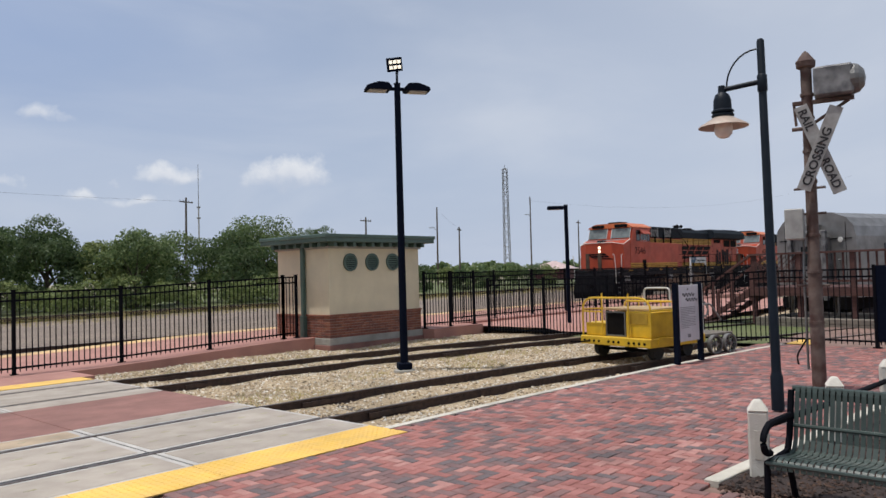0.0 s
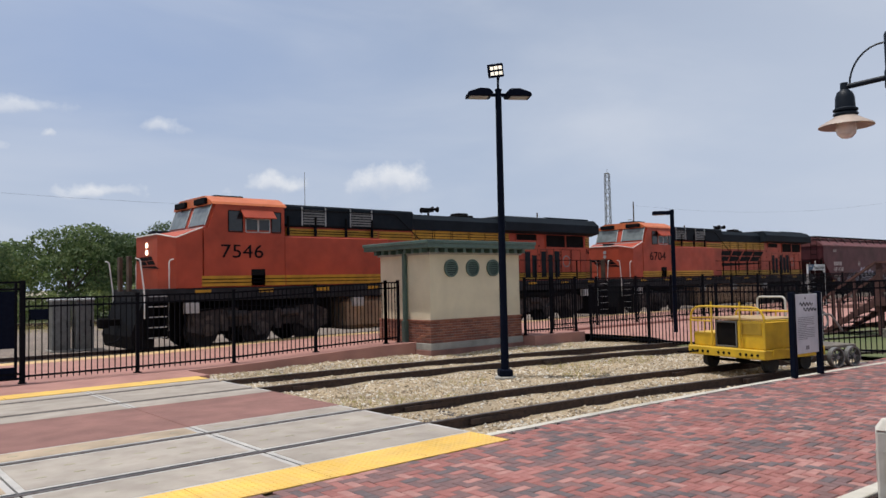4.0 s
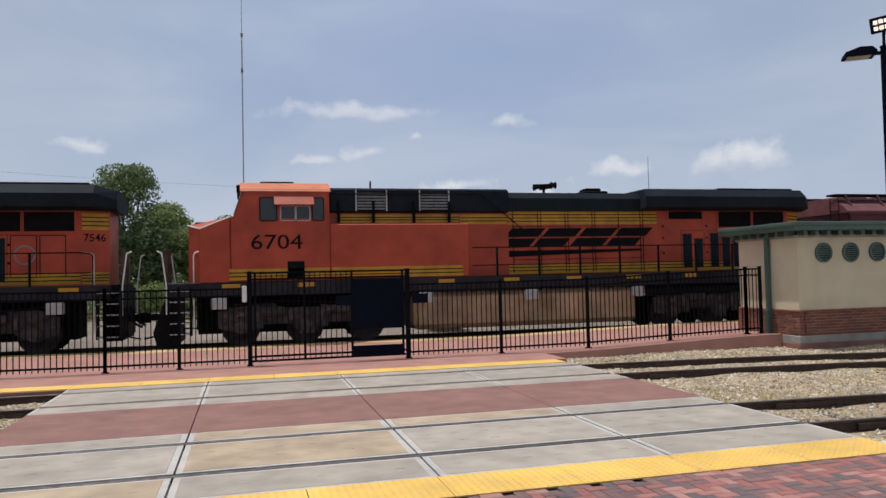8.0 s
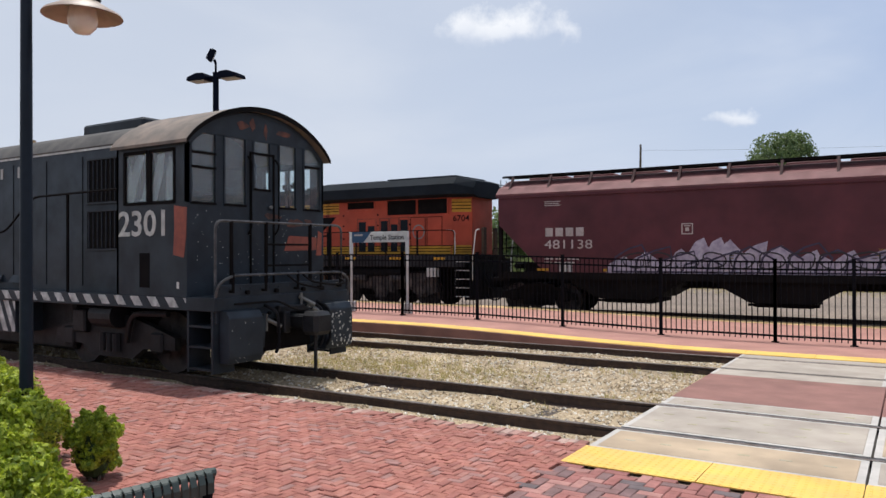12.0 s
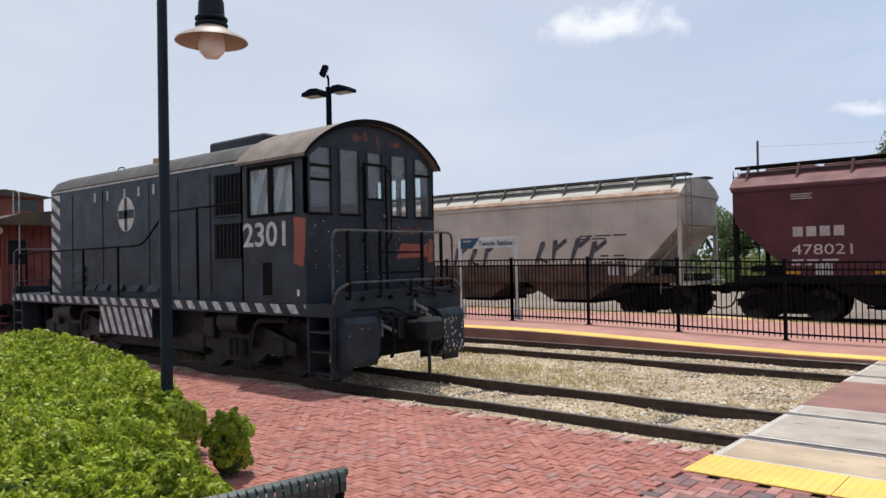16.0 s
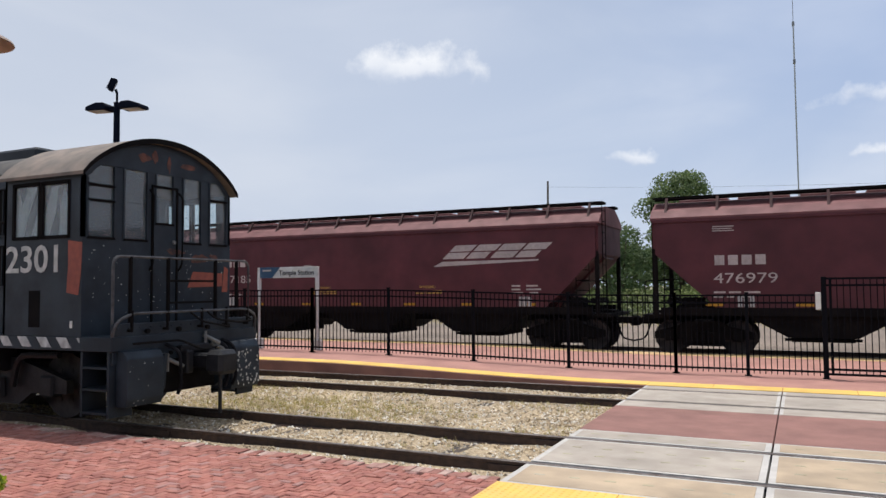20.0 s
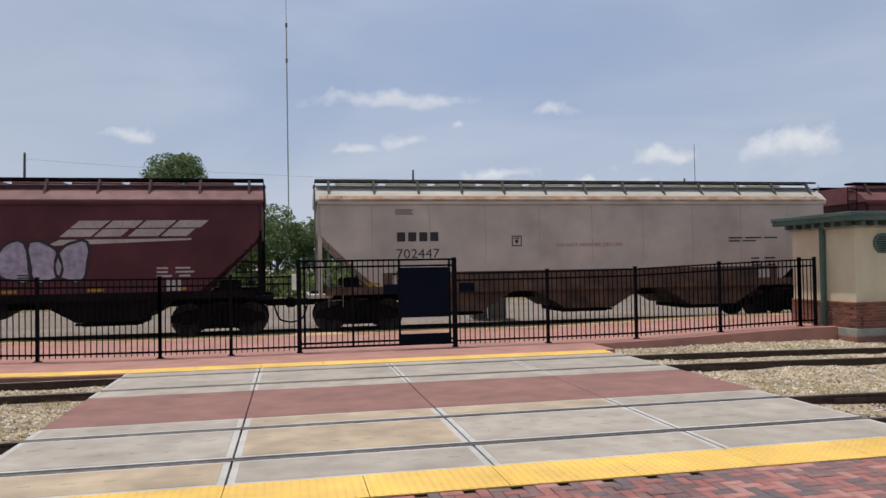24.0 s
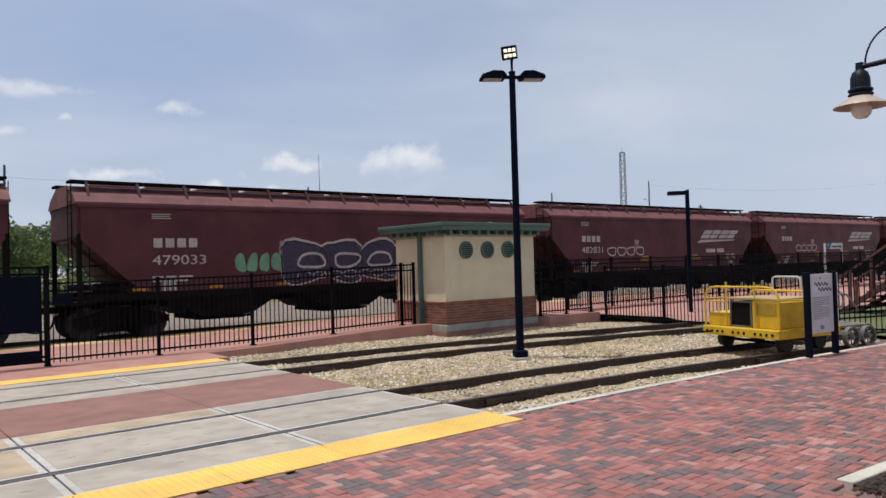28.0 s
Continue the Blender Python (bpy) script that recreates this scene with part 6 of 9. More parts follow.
                    if rd.random() < 0.75:
                        strokes("spray_scrawl", [[(x + sl + 0.1, zt - 0.25), (x + sl + w * 0.75, zt + 0.05), (x + sl + w * 0.8, zt - 0.1), (x + sl + 0.14, zt - 0.4)]], "scrawl", ob, up)
                    else:
                        strokes("spray_scrawl", [[(x + 0.05, zb + 0.25), (x + w * 0.8, zb + 0.05), (x + w * 0.78, zb - 0.06), (x + 0.08, zb + 0.12)]], "scrawl", ob, up)
        elif paint == "rose":
            painted(spray(5.0, 16.3, 1.24, 2.20, 7, 12, 1.06), "ochrepaint", ob, on)
            painted(spray(5.0, 16.3, 1.28, 2.10, 7, 12, 0.94), "rosepaint", ob, up)
            outlined(spray(5.0, 16.3, 1.28, 2.10, 7, 12, 0.95), 0.045, "ink", ob, pose(0, -1.594, 0))
            outlined(spray(5.4, 16.0, 1.48, 1.92, 7, 15, 0.42), 0.03, "ink", ob, pose(0, -1.594, 0))
        elif paint == "ghost":
            painted(disc(8.65, 2.1, 0.42, 22), "palepaint", ob, on)
            part("spray_outline", scribble([[(8.65 + 0.4 * math.cos(a), 2.1 + 0.4 * math.sin(a)), (8.65, 2.1)] for a in (0.3, 1.4, 2.5, 3.6, 4.7, 5.7)], 0.018), "ink", ob).matrix_basis = pose(0, -1.592, 0)
            strokes("spray_paint", [[(9.15, 1.85), (9.95, 1.85), (10.07, 2.5), (9.8, 2.2), (9.63, 2.52), (9.49, 2.2), (9.31, 2.55), (9.25, 2.15), (9.07, 2.4)]], "palepaint", ob, on)
            painted(spray(11.0, 13.2, 1.62, 2.75, 3, 21, 0.98), "palepaint", ob, on)
            outlined(spray(11.0, 13.2, 1.62, 2.75, 3, 21, 0.94), 0.04, "ink", ob, pose(0, -1.593, 0))
            outlined(spray(4.8, 6.1, 1.65, 1.95, 4, 22, 0.8) + spray(6.4, 7.0, 1.65, 1.9, 2, 24, 0.8), 0.02, "palepaint", ob, pose(0, -1.593, 0))
        elif paint == "ochre":
            painted(spray(4.6, 14.0, 1.44, 2.19, 11, 31, 0.94), "bluepaint", ob, on)
            painted(spray(4.6, 14.0, 1.36, 2.12, 11, 31, 0.86), "ochrepaint", ob, up)
            outlined(spray(4.8, 13.8, 1.5, 2.0, 11, 33, 0.45), 0.035, "palepaint", ob, pose(0, -1.594, 0))
        elif paint == "violet":
            painted(spray(6.8, 12.8, 1.35, 2.85, 4, 41, 0.98), "inkwhite", ob, on)
            painted(spray(6.8, 12.8, 1.40, 2.78, 4, 41, 0.88), "purplepaint", ob, up)
            painted(spray(5.2, 6.8, 1.7, 2.5, 4, 43, 0.7), "greenpaint", ob, up)
            outlined(spray(6.8, 12.8, 1.40, 2.78, 4, 41, 0.92), 0.03, "ink", ob, pose(0, -1.594, 0))
            outlined(spray(7.2, 12.6, 1.75, 2.5, 4, 44, 0.6), 0.045, "inkwhite", ob, pose(0, -1.594, 0))
            outlined(spray(7.3, 12.5, 1.5, 1.8, 9, 47, 0.7), 0.02, "palepaint", ob, pose(0, -1.595, 0))
        elif paint == "words":
            outlined(spray(4.6, 7.5, 2.0, 2.5, 4, 50 + i, 0.7), 0.03, "inkwhite", ob, on)


train()

# ---- the old switcher on the near track ----
def stripes(x0, x1, z0, z1, pitch, wide, lean):
    """Slanting bars clipped to a rectangle."""
    out = []
    k = x0 - abs(lean) - pitch
    while k < x1 + abs(lean) + pitch:
        a = [(k, z0), (k + wide, z0), (k + wide + lean, z1), (k + lean, z1)]
        for axis, lim, keep in ((0, x0, 1), (0, x1, -1)):
            b = []
            for p, q in zip(a, a[1:] + a[:1]):
                ip, iq = (p[axis] - lim) * keep >= 0, (q[axis] - lim) * keep >= 0
                if ip:
                    b.append(p)
                if ip != iq:
                    t = (lim - p[axis]) / (q[axis] - p[axis])
                    b.append((p[0] + t * (q[0] - p[0]), p[1] + t * (q[1] - p[1])))
            a = b
            if len(a) < 3:
                break
        if len(a) >= 3:
            out.append(a)
        k += pitch
    return out


def switcher():
    root = thing("switcher_locomotive", -8.7, 7.755, 0, label="weathered black diesel switcher locomotive on the near track", category="locomotive")
    P = lambda nm, bm, mt, lb="", sm=False, to=root: part(nm, bm, mt, to, lb, sm)
    arch = lambda y, top=0.66, hw=1.5: 3.56 + top * (max(0.0, 1 - abs(y / hw) ** 2.1)) ** 0.85
    # deck
    bm = B()
    box(bm, -11.7, 0.6, -1.5, 1.5, 1.10, 1.30, 0.01)
    P("deck", bm, "switcher")
    bm = B()
    for s in stripes(-11.6, -0.02, 1.14, 1.285, 0.42, 0.2, -0.12):
        prism(bm, s, "y", -1.506, -1.5)
    P("sill_stripes", bm, "chip2", "faded white safety stripes")
    # cab walls
    def wall_side(y0, y1):
        for nm, xa, xb, za, zb in (("cab_side", -1.68, 0, 1.30, 2.72), ("window_header", -1.68, 0, 3.50, 3.60), ("window_post", -1.68, -1.48, 2.72, 3.50),
                                   ("window_post", -0.27, 0, 2.72, 3.50), ("window_post", -0.90, -0.85, 2.72, 3.50)):
            bm = B()
            box(bm, xa, xb, y0, y1, za, zb)
            P(nm, bm, "switcher")
    wall_side(-1.5, -1.45), wall_side(1.45, 1.5)
    openings = ((-1.43, -0.95), (-0.80, -0.34), (-0.19, 0.19), (0.38, 0.80), (0.98, 1.42))
    lip = lambda y: min(3.76, arch(y) - 0.09)
    ysteps = [-1.5 + 3.0 * k / 48 for k in range(49)]
    bm = B()
    prism(bm, [(y, arch(y)) for y in ysteps] + [(y, lip(y)) for y in ysteps[::-1]], "x", -0.05, 0.0)
    P("cab_gable", bm, "switcher")
    bm = B()
    box(bm, -0.05, 0.0, -1.45, 1.45, 1.30, 2.70)
    P("cab_front", bm, "switcher")
    ends = [-1.5] + [v for o in openings for v in o] + [1.5]
    for a, b in zip(ends[::2], ends[1::2]):
        bm = B()
        prism(bm, [(a, 2.70), (b, 2.70), (b, max(lip(b) + 0.01, 3.5)), (a, max(lip(a) + 0.01, 3.5))], "x", -0.05, 0.0)
        P("window_post", bm, "switcher")
    bm = B()
    box(bm, -0.05, 0.0, -0.19, 0.19, 2.70, 2.98)
    P("door_panel", bm, "switcher")
    for y in (-1.375, 1.375):
        bm = B()
        box(bm, -1.68, -1.63, min(y - 0.125, y + 0.125), y + 0.125, 1.30, 3.6)
        P("cab_back", bm, "switcher")
    bm = B()
    prism(bm, [(y, arch(y)) for y in ysteps[1:-1]] + [(1.44, 3.5), (-1.44, 3.5)], "x", -1.66, -1.62)
    P("cab_back", bm, "switcher")
    # panes
    for x0, x1 in ((-1.48, -0.90), (-0.85, -0.27)):
        for y, mt in ((-1.475, "dusty_glass"), (1.475, "glass")):
            bm = B()
            box(bm, x0, x1, y - 0.004, y + 0.004, 2.72, 3.50)
            w = P("window_pane", bm, mt)
            bm = B()
            yo = -1.51 if y < 0 else 1.51
            for a in ((x0 - 0.02, x0 + 0.03, 2.70, 3.52), (x1 - 0.03, x1 + 0.02, 2.70, 3.52), (x0, x1, 2.69, 2.74), (x0, x1, 3.48, 3.53)):
                box(bm, a[0], a[1], min(yo, y), max(yo, y), a[2], a[3])
            part("frame", bm, "carblack", w)
    for (a, b), mt in zip(openings, ("dimglass", "dimglass", "dimglass", "thinglass", "thinglass")):
        z0 = 2.98 if abs(a) < 0.2 else 2.70
        za, zb = lip(a), lip(b)
        bm = B()
        prism(bm, [(a, z0), (b, z0), (b, zb), ((a + b) / 2, lip((a + b) / 2)), (a, za)], "x", -0.03, -0.022)
        w = P("window_pane", bm, mt)
        for y0, y1, zz in ((a - 0.012, a + 0.022, za), (b - 0.022, b + 0.012, zb)):
            bm = B()
            box(bm, -0.02, 0.014, y0, y1, z0, zz)
            part("frame", bm, "switcher", w)
        for z in [z0] + ([3.24, 3.46] if a < -0.9 else [3.46] if a > 0.9 else []):
            bm = B()
            box(bm, -0.02, 0.014, a, b, z - 0.018, z + 0.018)
            part("frame", bm, "carblack", w)
    # crumpled pale sheets hung inside the side windows
    for q in ([(-1.46, 2.74), (-1.30, 2.74), (-1.18, 3.1), (-1.02, 3.46), (-1.2, 3.48), (-1.34, 3.2), (-1.42, 3.46), (-1.47, 3.44)], [(-1.12, 2.76), (-0.95, 2.74), (-0.93, 3.3), (-1.0, 3.05)], [(-0.82, 3.0), (-0.7, 3.44), (-0.55, 3.46), (-0.6, 3.1), (-0.74, 2.75), (-0.83, 2.75)], [(-0.52, 2.74), (-0.3, 2.76), (-0.31, 3.2), (-0.42, 3.42), (-0.5, 3.2)]):
        strokes("window_sheet", [q], "white", root, pose(0, -1.462, 0))
    bm = B()
    box(bm, -1.6, -0.2, -1.4, 1.4, 1.30, 1.36)
    box(bm, -0.8, -0.3, -1.2, -0.7, 1.36, 2.5, 0.03)
    box(bm, -1.5, -0.9, 0.5, 1.1, 1.36, 2.2, 0.05)
    P("cab_fittings", bm, "interior")
    # arched roof with overhang
    bm = B()
    yy = [-1.58 + 3.16 * k / 28 for k in range(29)]
    up = [(y, arch(y, 0.68, 1.58) + 0.06) for y in yy]
    dn = [(y, arch(y, 0.66, 1.58) + 0.012) for y in yy[::-1]]
    prism(bm, up + dn, "x", -1.74, 0.10)
    P("cab_roof", bm, "switchroof", "weathered tan and rust cab roof", True)
    bm = B()
    prism(bm, [(y, z + 0.004) for y, z in up] + [(y, z - 0.012) for y, z in dn], "x", 0.10, 0.115)
    P("roof_lip", bm, "carblack")
    # door, patches, grab irons
    bm = B()
    for q in ((-0.27, -0.24, 1.32, 3.56), (0.24, 0.27, 1.32, 3.56), (-0.27, 0.27, 3.54, 3.58)):
        box(bm, 0.0, 0.02, *q)
    door = P("cab_door", bm, "carblack")
    bm = B()
    rod(bm, (0.06, 0.16, 2.7), (0.03, 0.16, 2.7), 0.03)
    part("latch", bm, "steelgrey", door)
    for y in (-0.30, 0.30):
        P("grab_iron", pipe(B(), bent((0.0, y, 3.5), (0.08, y, 3.42), (0.08, y, 2.35), (0.0, y, 2.25), r=0.06), 0.016, 6), "carblack")
    strokes("primer_patch", [[(-0.36, 1.92), (-0.12, 1.88), (-0.07, 2.2), (-0.05, 2.62), (-0.34, 2.66), (-0.33, 2.3)]], "patch", root, pose(0.06, -1.502, 0))
    bm = B()
    prism(bm, [(0.5, 1.98), (1.30, 2.0), (1.32, 2.22), (0.62, 2.24)], "x", 0.0, 0.005)
    P("primer_patch", bm, "patch")
    bm = B()
    prism(bm, [(1.30, 1.9), (1.44, 1.9), (1.45, 2.3), (1.36, 2.34)], "x", 0.0, 0.005)
    P("primer_patch", bm, "patch")
    rd = random.Random(77)
    for cy, cz, ra, rb in ((-0.42, 3.98, 0.16, 0.08), (-0.2, 4.02, 0.07, 0.12), (0.08, 3.93, 0.05, 0.14), (0.25, 2.55, 0.2, 0.07), (0.75, 2.45, 0.25, 0.1), (1.1, 2.5, 0.12, 0.06), (0.5, 3.95, 0.2, 0.05)):
        bm = B()
        prism(bm, [(cy + ra * math.cos(q * 0.57) * rd.uniform(0.5, 1.1), cz + rb * math.sin(q * 0.57) * rd.uniform(0.5, 1.1)) for q in range(11)], "x", 0.0, 0.004)
        P("rust_patch", bm, "rustpatch", "brown rust bloom")
    bm = B()
    for k in range(260):
        y, z, q = rd.uniform(-1.4, 1.4), rd.uniform(0.36, 2.6), rd.uniform(0.003, 0.012)
        if k % 4 == 0:
            y, z, q = rd.uniform(0.74, 1.36), rd.uniform(0.38, 0.98), rd.uniform(0.008, 0.03)
        if 1.1 < z < 1.5 or (z <= 1.1 and abs(abs(y) - 1.05) > 0.3):
            continue
        x = 0.0 if z > 1.5 else 0.772 if z < 0.98 else 0.68
        prism(bm, [(y - q, z), (y, z - q), (y + q * 0.8, z + q * 0.3), (y, z + q)], "x", x, x + 0.004)
    tagged(P("paint_chips", bm, "numberpaint"), kind="stuff")
    letters("road_number", "2301", 0.55, "numberpaint", root, pose(-1.64, -1.503, 2.22, 90), wide=1.15, bold=0.008)
    bm = B()
    box(bm, -1.10, -0.86, -1.505, -1.49, 1.42, 1.95)
    P("side_hatch", bm, "carblack")
    bm = B()
    box(bm, -0.22, -0.17, -1.507, -1.49, 1.42, 1.52)
    P("white_tag", bm, "white")
    # hood
    HW = 1.25
    bm = B()
    hood = [(-HW, 1.30), (-HW, 3.72), (-1.1, 3.95), (-0.8, 4.08), (-0.4, 4.15), (0.4, 4.15), (0.8, 4.08), (1.1, 3.95), (HW, 3.72), (HW, 1.30)]
    prism(bm, hood, "x", -9.85, -1.68)
    P("hood", bm, "switcher", "", True)
    bm = B()
    prism(bm, [(-HW - 0.01, 3.76), (-1.1, 3.965), (-0.8, 4.095), (-0.4, 4.165), (0.4, 4.165), (0.8, 4.095), (1.1, 3.965), (HW + 0.01, 3.76), (HW, 3.72), (1.1, 3.94), (0.4, 4.14), (-0.4, 4.14), (-1.1, 3.94), (-HW, 3.72)], "x", -9.87, -1.72)
    P("hood_roof", bm, "hoodroof", "dark weathered hood roof", True)
    bm = B()
    box(bm, -9.85, -1.70, -HW - 0.006, -HW, 3.70, 3.735)
    P("trim_line", bm, "chip2")
    bm = B()
    rows = []
    z = 1.1
    while z < 3.8:
        rows.append([(-9.85, z + 0.26), (-9.38, z), (-9.38, z + 0.17), (-9.85, z + 0.43)])
        z += 0.34
    rows = [[(x, min(max(zz, 1.32), 3.66)) for x, zz in r] for r in rows]
    P("hood_end_stripes", (lambda b: ([prism(b, r, "y", -HW - 0.006, -HW) for r in rows if max(q[1] for q in r) - min(q[1] for q in r) > 0.05], b)[1])(bm), "chip2", "faded white diagonal stripes")
    strokes("round_mark", disc(-6.15, 3.02, 0.36, 26), "numberpaint", root, pose(0, -HW - 0.003, 0))
    strokes("round_mark_cross", [[(-6.21, 2.68), (-6.09, 2.68), (-6.09, 3.36), (-6.21, 3.36)], [(-6.48, 2.93), (-5.82, 2.93), (-5.82, 3.11), (-6.48, 3.11)]], "switcher", root, pose(0, -HW - 0.008, 0))
    for x in (-7.6, -7.0, -6.25, -5.65, -5.05):
        strokes("side_lettering", bars(x, 3.36, [0.09], 0.2, 0.45), "boxpale", root, pose(0, -HW - 0.004, 0))
    for x in (-8.7, -7.2, -5.2, -4.1, -3.0):
        bm = B()
        box(bm, x - 0.006, x + 0.006, -HW - 0.008, -HW, 1.4, 3.6)
        P("door_seam", bm, "carblack")
    for x0 in (-2.85,):
        for z0, z1 in ((2.78, 3.55), (2.0, 2.68)):
            bm = B()
            box(bm, x0, x0 + 1.08, -HW - 0.012, -HW, z0, z1)
            g = P("radiator_grille", bm, "carblack")
            bm = B()
            box(bm, 0, 0.015, -HW - 0.03, -HW - 0.012, z0 + 0.04, z1 - 0.04)
            gb = part("grille_bar", bm, "switcher", g)
            gb.matrix_basis = pose(x0 + 0.06, 0, 0)
            for k in range(1, 9):
                again(gb, g, pose(x0 + 0.06 + k * 0.12, 0, 0))
            for z in (z0, z1 - 0.03):
                bm = B()
                box(bm, x0, x0 + 1.08, -HW - 0.035, -HW, z, z + 0.03)
                part("grille_rim", bm, "switcher", g)
    for x, z in ((-8.5, 1.42), (-8.5, 1.62), (-8.5, 1.82), (-7.9, 1.42), (-7.35, 1.42), (-6.7, 1.42), (-6.0, 1.42), (-5.2, 1.42)):
        bm = B()
        prism(bm, [(-HW, z), (-HW - 0.10, z), (-HW - 0.02, z + 0.13), (-HW, z + 0.13)], "x", x, x + 0.45)
        P("louvre", bm, "switcher")
    bm = B()
    box(bm, -4.2, -2.4, -0.5, 0.5, 4.14, 4.36, 0.04)
    P("roof_fan_box", bm, "switcher")
    part("exhaust_stack", lathe(B(), [(0.0, 0.0), (0.16, 0.0), (0.16, 0.24), (0.12, 0.24), (0.12, 0.02)], 14, (-7.0, 0, 4.14)), "stackpaint", root)
    bm = B()
    box(bm, -7.6, -6.2, -0.35, 0.35, 4.14, 4.2, 0.02)
    box(bm, -9.6, -9.1, -0.2, 0.2, 4.14, 4.2, 0.02)
    P("roof_plate", bm, "switchroof")
    P("lift_eye", pipe(B(), bent((-8.4, -0.3, 4.13), (-8.4, -0.3, 4.28), (-8.1, -0.3, 4.28), (-8.1, -0.3, 4.13), r=0.08), 0.015, 6), "carblack")
    # side handrail
    for y in (-1.46, 1.46):
        P("side_rail", pipe(B(), bent((-11.5, y, 1.9), (-11.3, y, 2.3), (-5.1, y, 2.34), (-4.2, y, 2.95), (-1.7, y, 2.98), r=0.25), 0.02, 6), "carblack")
        for x, h in ((-11.2, 2.32), (-9.4, 2.34), (-7.7, 2.34), (-6.1, 2.34), (-3.1, 2.95)):
            bm = B()
            rod(bm, (x, y, 1.3), (x, y, h), 0.028, seg=6)
            P("stanchion", bm, "carblack")
    # battery box with stripes
    bm = B()
    box(bm, -6.95, -4.75, -1.46, -0.9, 0.52, 1.12, 0.01)
    P("battery_box", bm, "switcher")
    bm = B()
    for s in stripes(-6.95, -4.75, 0.54, 1.11, 0.30, 0.16, -0.30):
        prism(bm, s, "y", -1.466, -1.46)
    P("battery_box_stripes", bm, "chip2", "faded white diagonal stripes")
    # end platform
    for xs, s in ((0.6, 1), (-11.7, -1)):
        bm = B()
        box(bm, xs - 0.06 * s - 0.03, xs - 0.06 * s + 0.03, -1.45, 1.45, 0.92, 1.48, 0.01)
        P("end_beam", bm, "switcher")
        for y in (-1.05, 1.05):
            bm = B()
            prism(bm, [(xs - 0.05 * s, 1.12), (xs + 0.10 * s, 1.10), (xs + 0.17 * s, 1.00), (xs + 0.17 * s, 0.44), (xs + 0.13 * s, 0.34), (xs - 0.05 * s, 0.34)], "y", y - 0.33, y + 0.33)
            bmesh.ops.bevel(bm, geom=bm.edges[:], offset=0.012, segments=1, affect="EDGES")
            P("footboard_sheet", bm, "switcher")
        P("end_rail", pipe(B(), bent((xs - 0.1, -1.46, 1.0), (xs + 0.02, -1.46, 1.5), (xs + 0.05, -1.2, 1.62), (xs + 0.05, 1.2, 1.62), (xs + 0.02, 1.46, 1.5), (xs - 0.1, 1.46, 0.6), r=0.12), 0.022, 6), "railworn")
        P("end_rail", pipe(B(), bent((xs - 0.1, -1.40, 1.35), (xs - 0.1, -1.40, 2.42), (xs - 0.1, -0.35, 2.42), r=0.14), 0.022, 6), "railworn")
        P("end_rail", pipe(B(), bent((xs - 0.1, 1.40, 1.2), (xs - 0.1, 1.40, 2.42), (xs - 0.1, -0.4, 2.42), r=0.14), 0.022, 6), "railworn")
        for y in (-1.1, -0.4, 0.6, 1.1):
            bm = B()
            rod(bm, (xs - 0.1, y, 1.3), (xs - 0.1, y, 2.42), 0.03, seg=6)
            P("stanchion", bm, "carblack")
        bm = B()
        for z in (1.75, 2.08):
            rod(bm, (xs - 0.1, -0.4, z), (xs - 0.1, 0.6, z), 0.016, seg=6)
        P("rail_bar", bm, "carblack")
        for y in (-1.28, 1.28):
            bm = B()
            for a, b in ((xs - 0.62 * s, xs - 0.58 * s), (xs - 0.10 * s, xs - 0.06 * s)):
                box(bm, min(a, b), max(a, b), y - 0.2, y + 0.2, 0.2, 1.12)
            for z in (0.24, 0.56, 0.86):
                box(bm, min(xs - 0.6 * s, xs - 0.08 * s), max(xs - 0.6 * s, xs - 0.08 * s), y - 0.2, y + 0.2, z, z + 0.03)
            P("steps", bm, "switcher")
        bm = B()
        box(bm, min(xs, xs + 0.5 * s), max(xs, xs + 0.5 * s), -0.11, 0.11, 0.76, 0.98, 0.03)
        box(bm, min(xs + 0.42 * s, xs + 0.75 * s), max(xs + 0.42 * s, xs + 0.75 * s), -0.2, 0.2, 0.68, 1.04, 0.06)
        rod(bm, (xs + 0.56 * s, 0, 0.1), (xs + 0.56 * s, 0, 0.68), 0.028, seg=8)
        P("coupler", bm, "switchtruck")
        P("uncoupling_lever", pipe(B(), bent((xs + 0.08 * s, -1.2, 1.2), (xs + 0.12 * s, -0.35, 1.2), (xs + 0.4 * s, -0.2, 1.05), (xs + 0.4 * s, 0.1, 1.08), r=0.1), 0.018, 6), "carblack")
        for y in (-0.55, 0.45, 0.62):
            P("air_hose", pipe(B(), bent((xs + 0.02 * s, y, 1.15), (xs + 0.25 * s, y + 0.05, 1.05), (xs + 0.22 * s, y + 0.12, 0.55), (xs + 0.16 * s, y + 0.1, 0.42), r=0.15), 0.026, 6), "rubber")
        bm = B()
        for y in (-0.9, -0.3, 0.3, 0.75):
            rod(bm, (xs, y, 1.36), (xs + 0.05 * s, y, 1.36), 0.035, seg=8)
            rod(bm, (xs, y - 0.15, 1.02), (xs + 0.04 * s, y - 0.15, 1.02), 0.028, seg=8)
        P("pipe_cocks", bm, "carblack")
        # dark draft-gear pocket, its cheeks and a row of rivets on the beam
        bm = B()
        box(bm, min(xs - 0.3 * s, xs - 0.095 * s), max(xs - 0.3 * s, xs - 0.095 * s), -0.70, 0.70, 0.42, 1.1)
        P("draft_pocket", bm, "carblack")
        for y in (-0.62, 0.62):
            bm = B()
            prism(bm, [(xs - 0.1 * s, 0.40), (xs + 0.06 * s, 0.52), (xs + 0.10 * s, 1.02), (xs - 0.1 * s, 1.02)], "y", y - 0.03, y + 0.03)
            P("pocket_cheek", bm, "switcher")
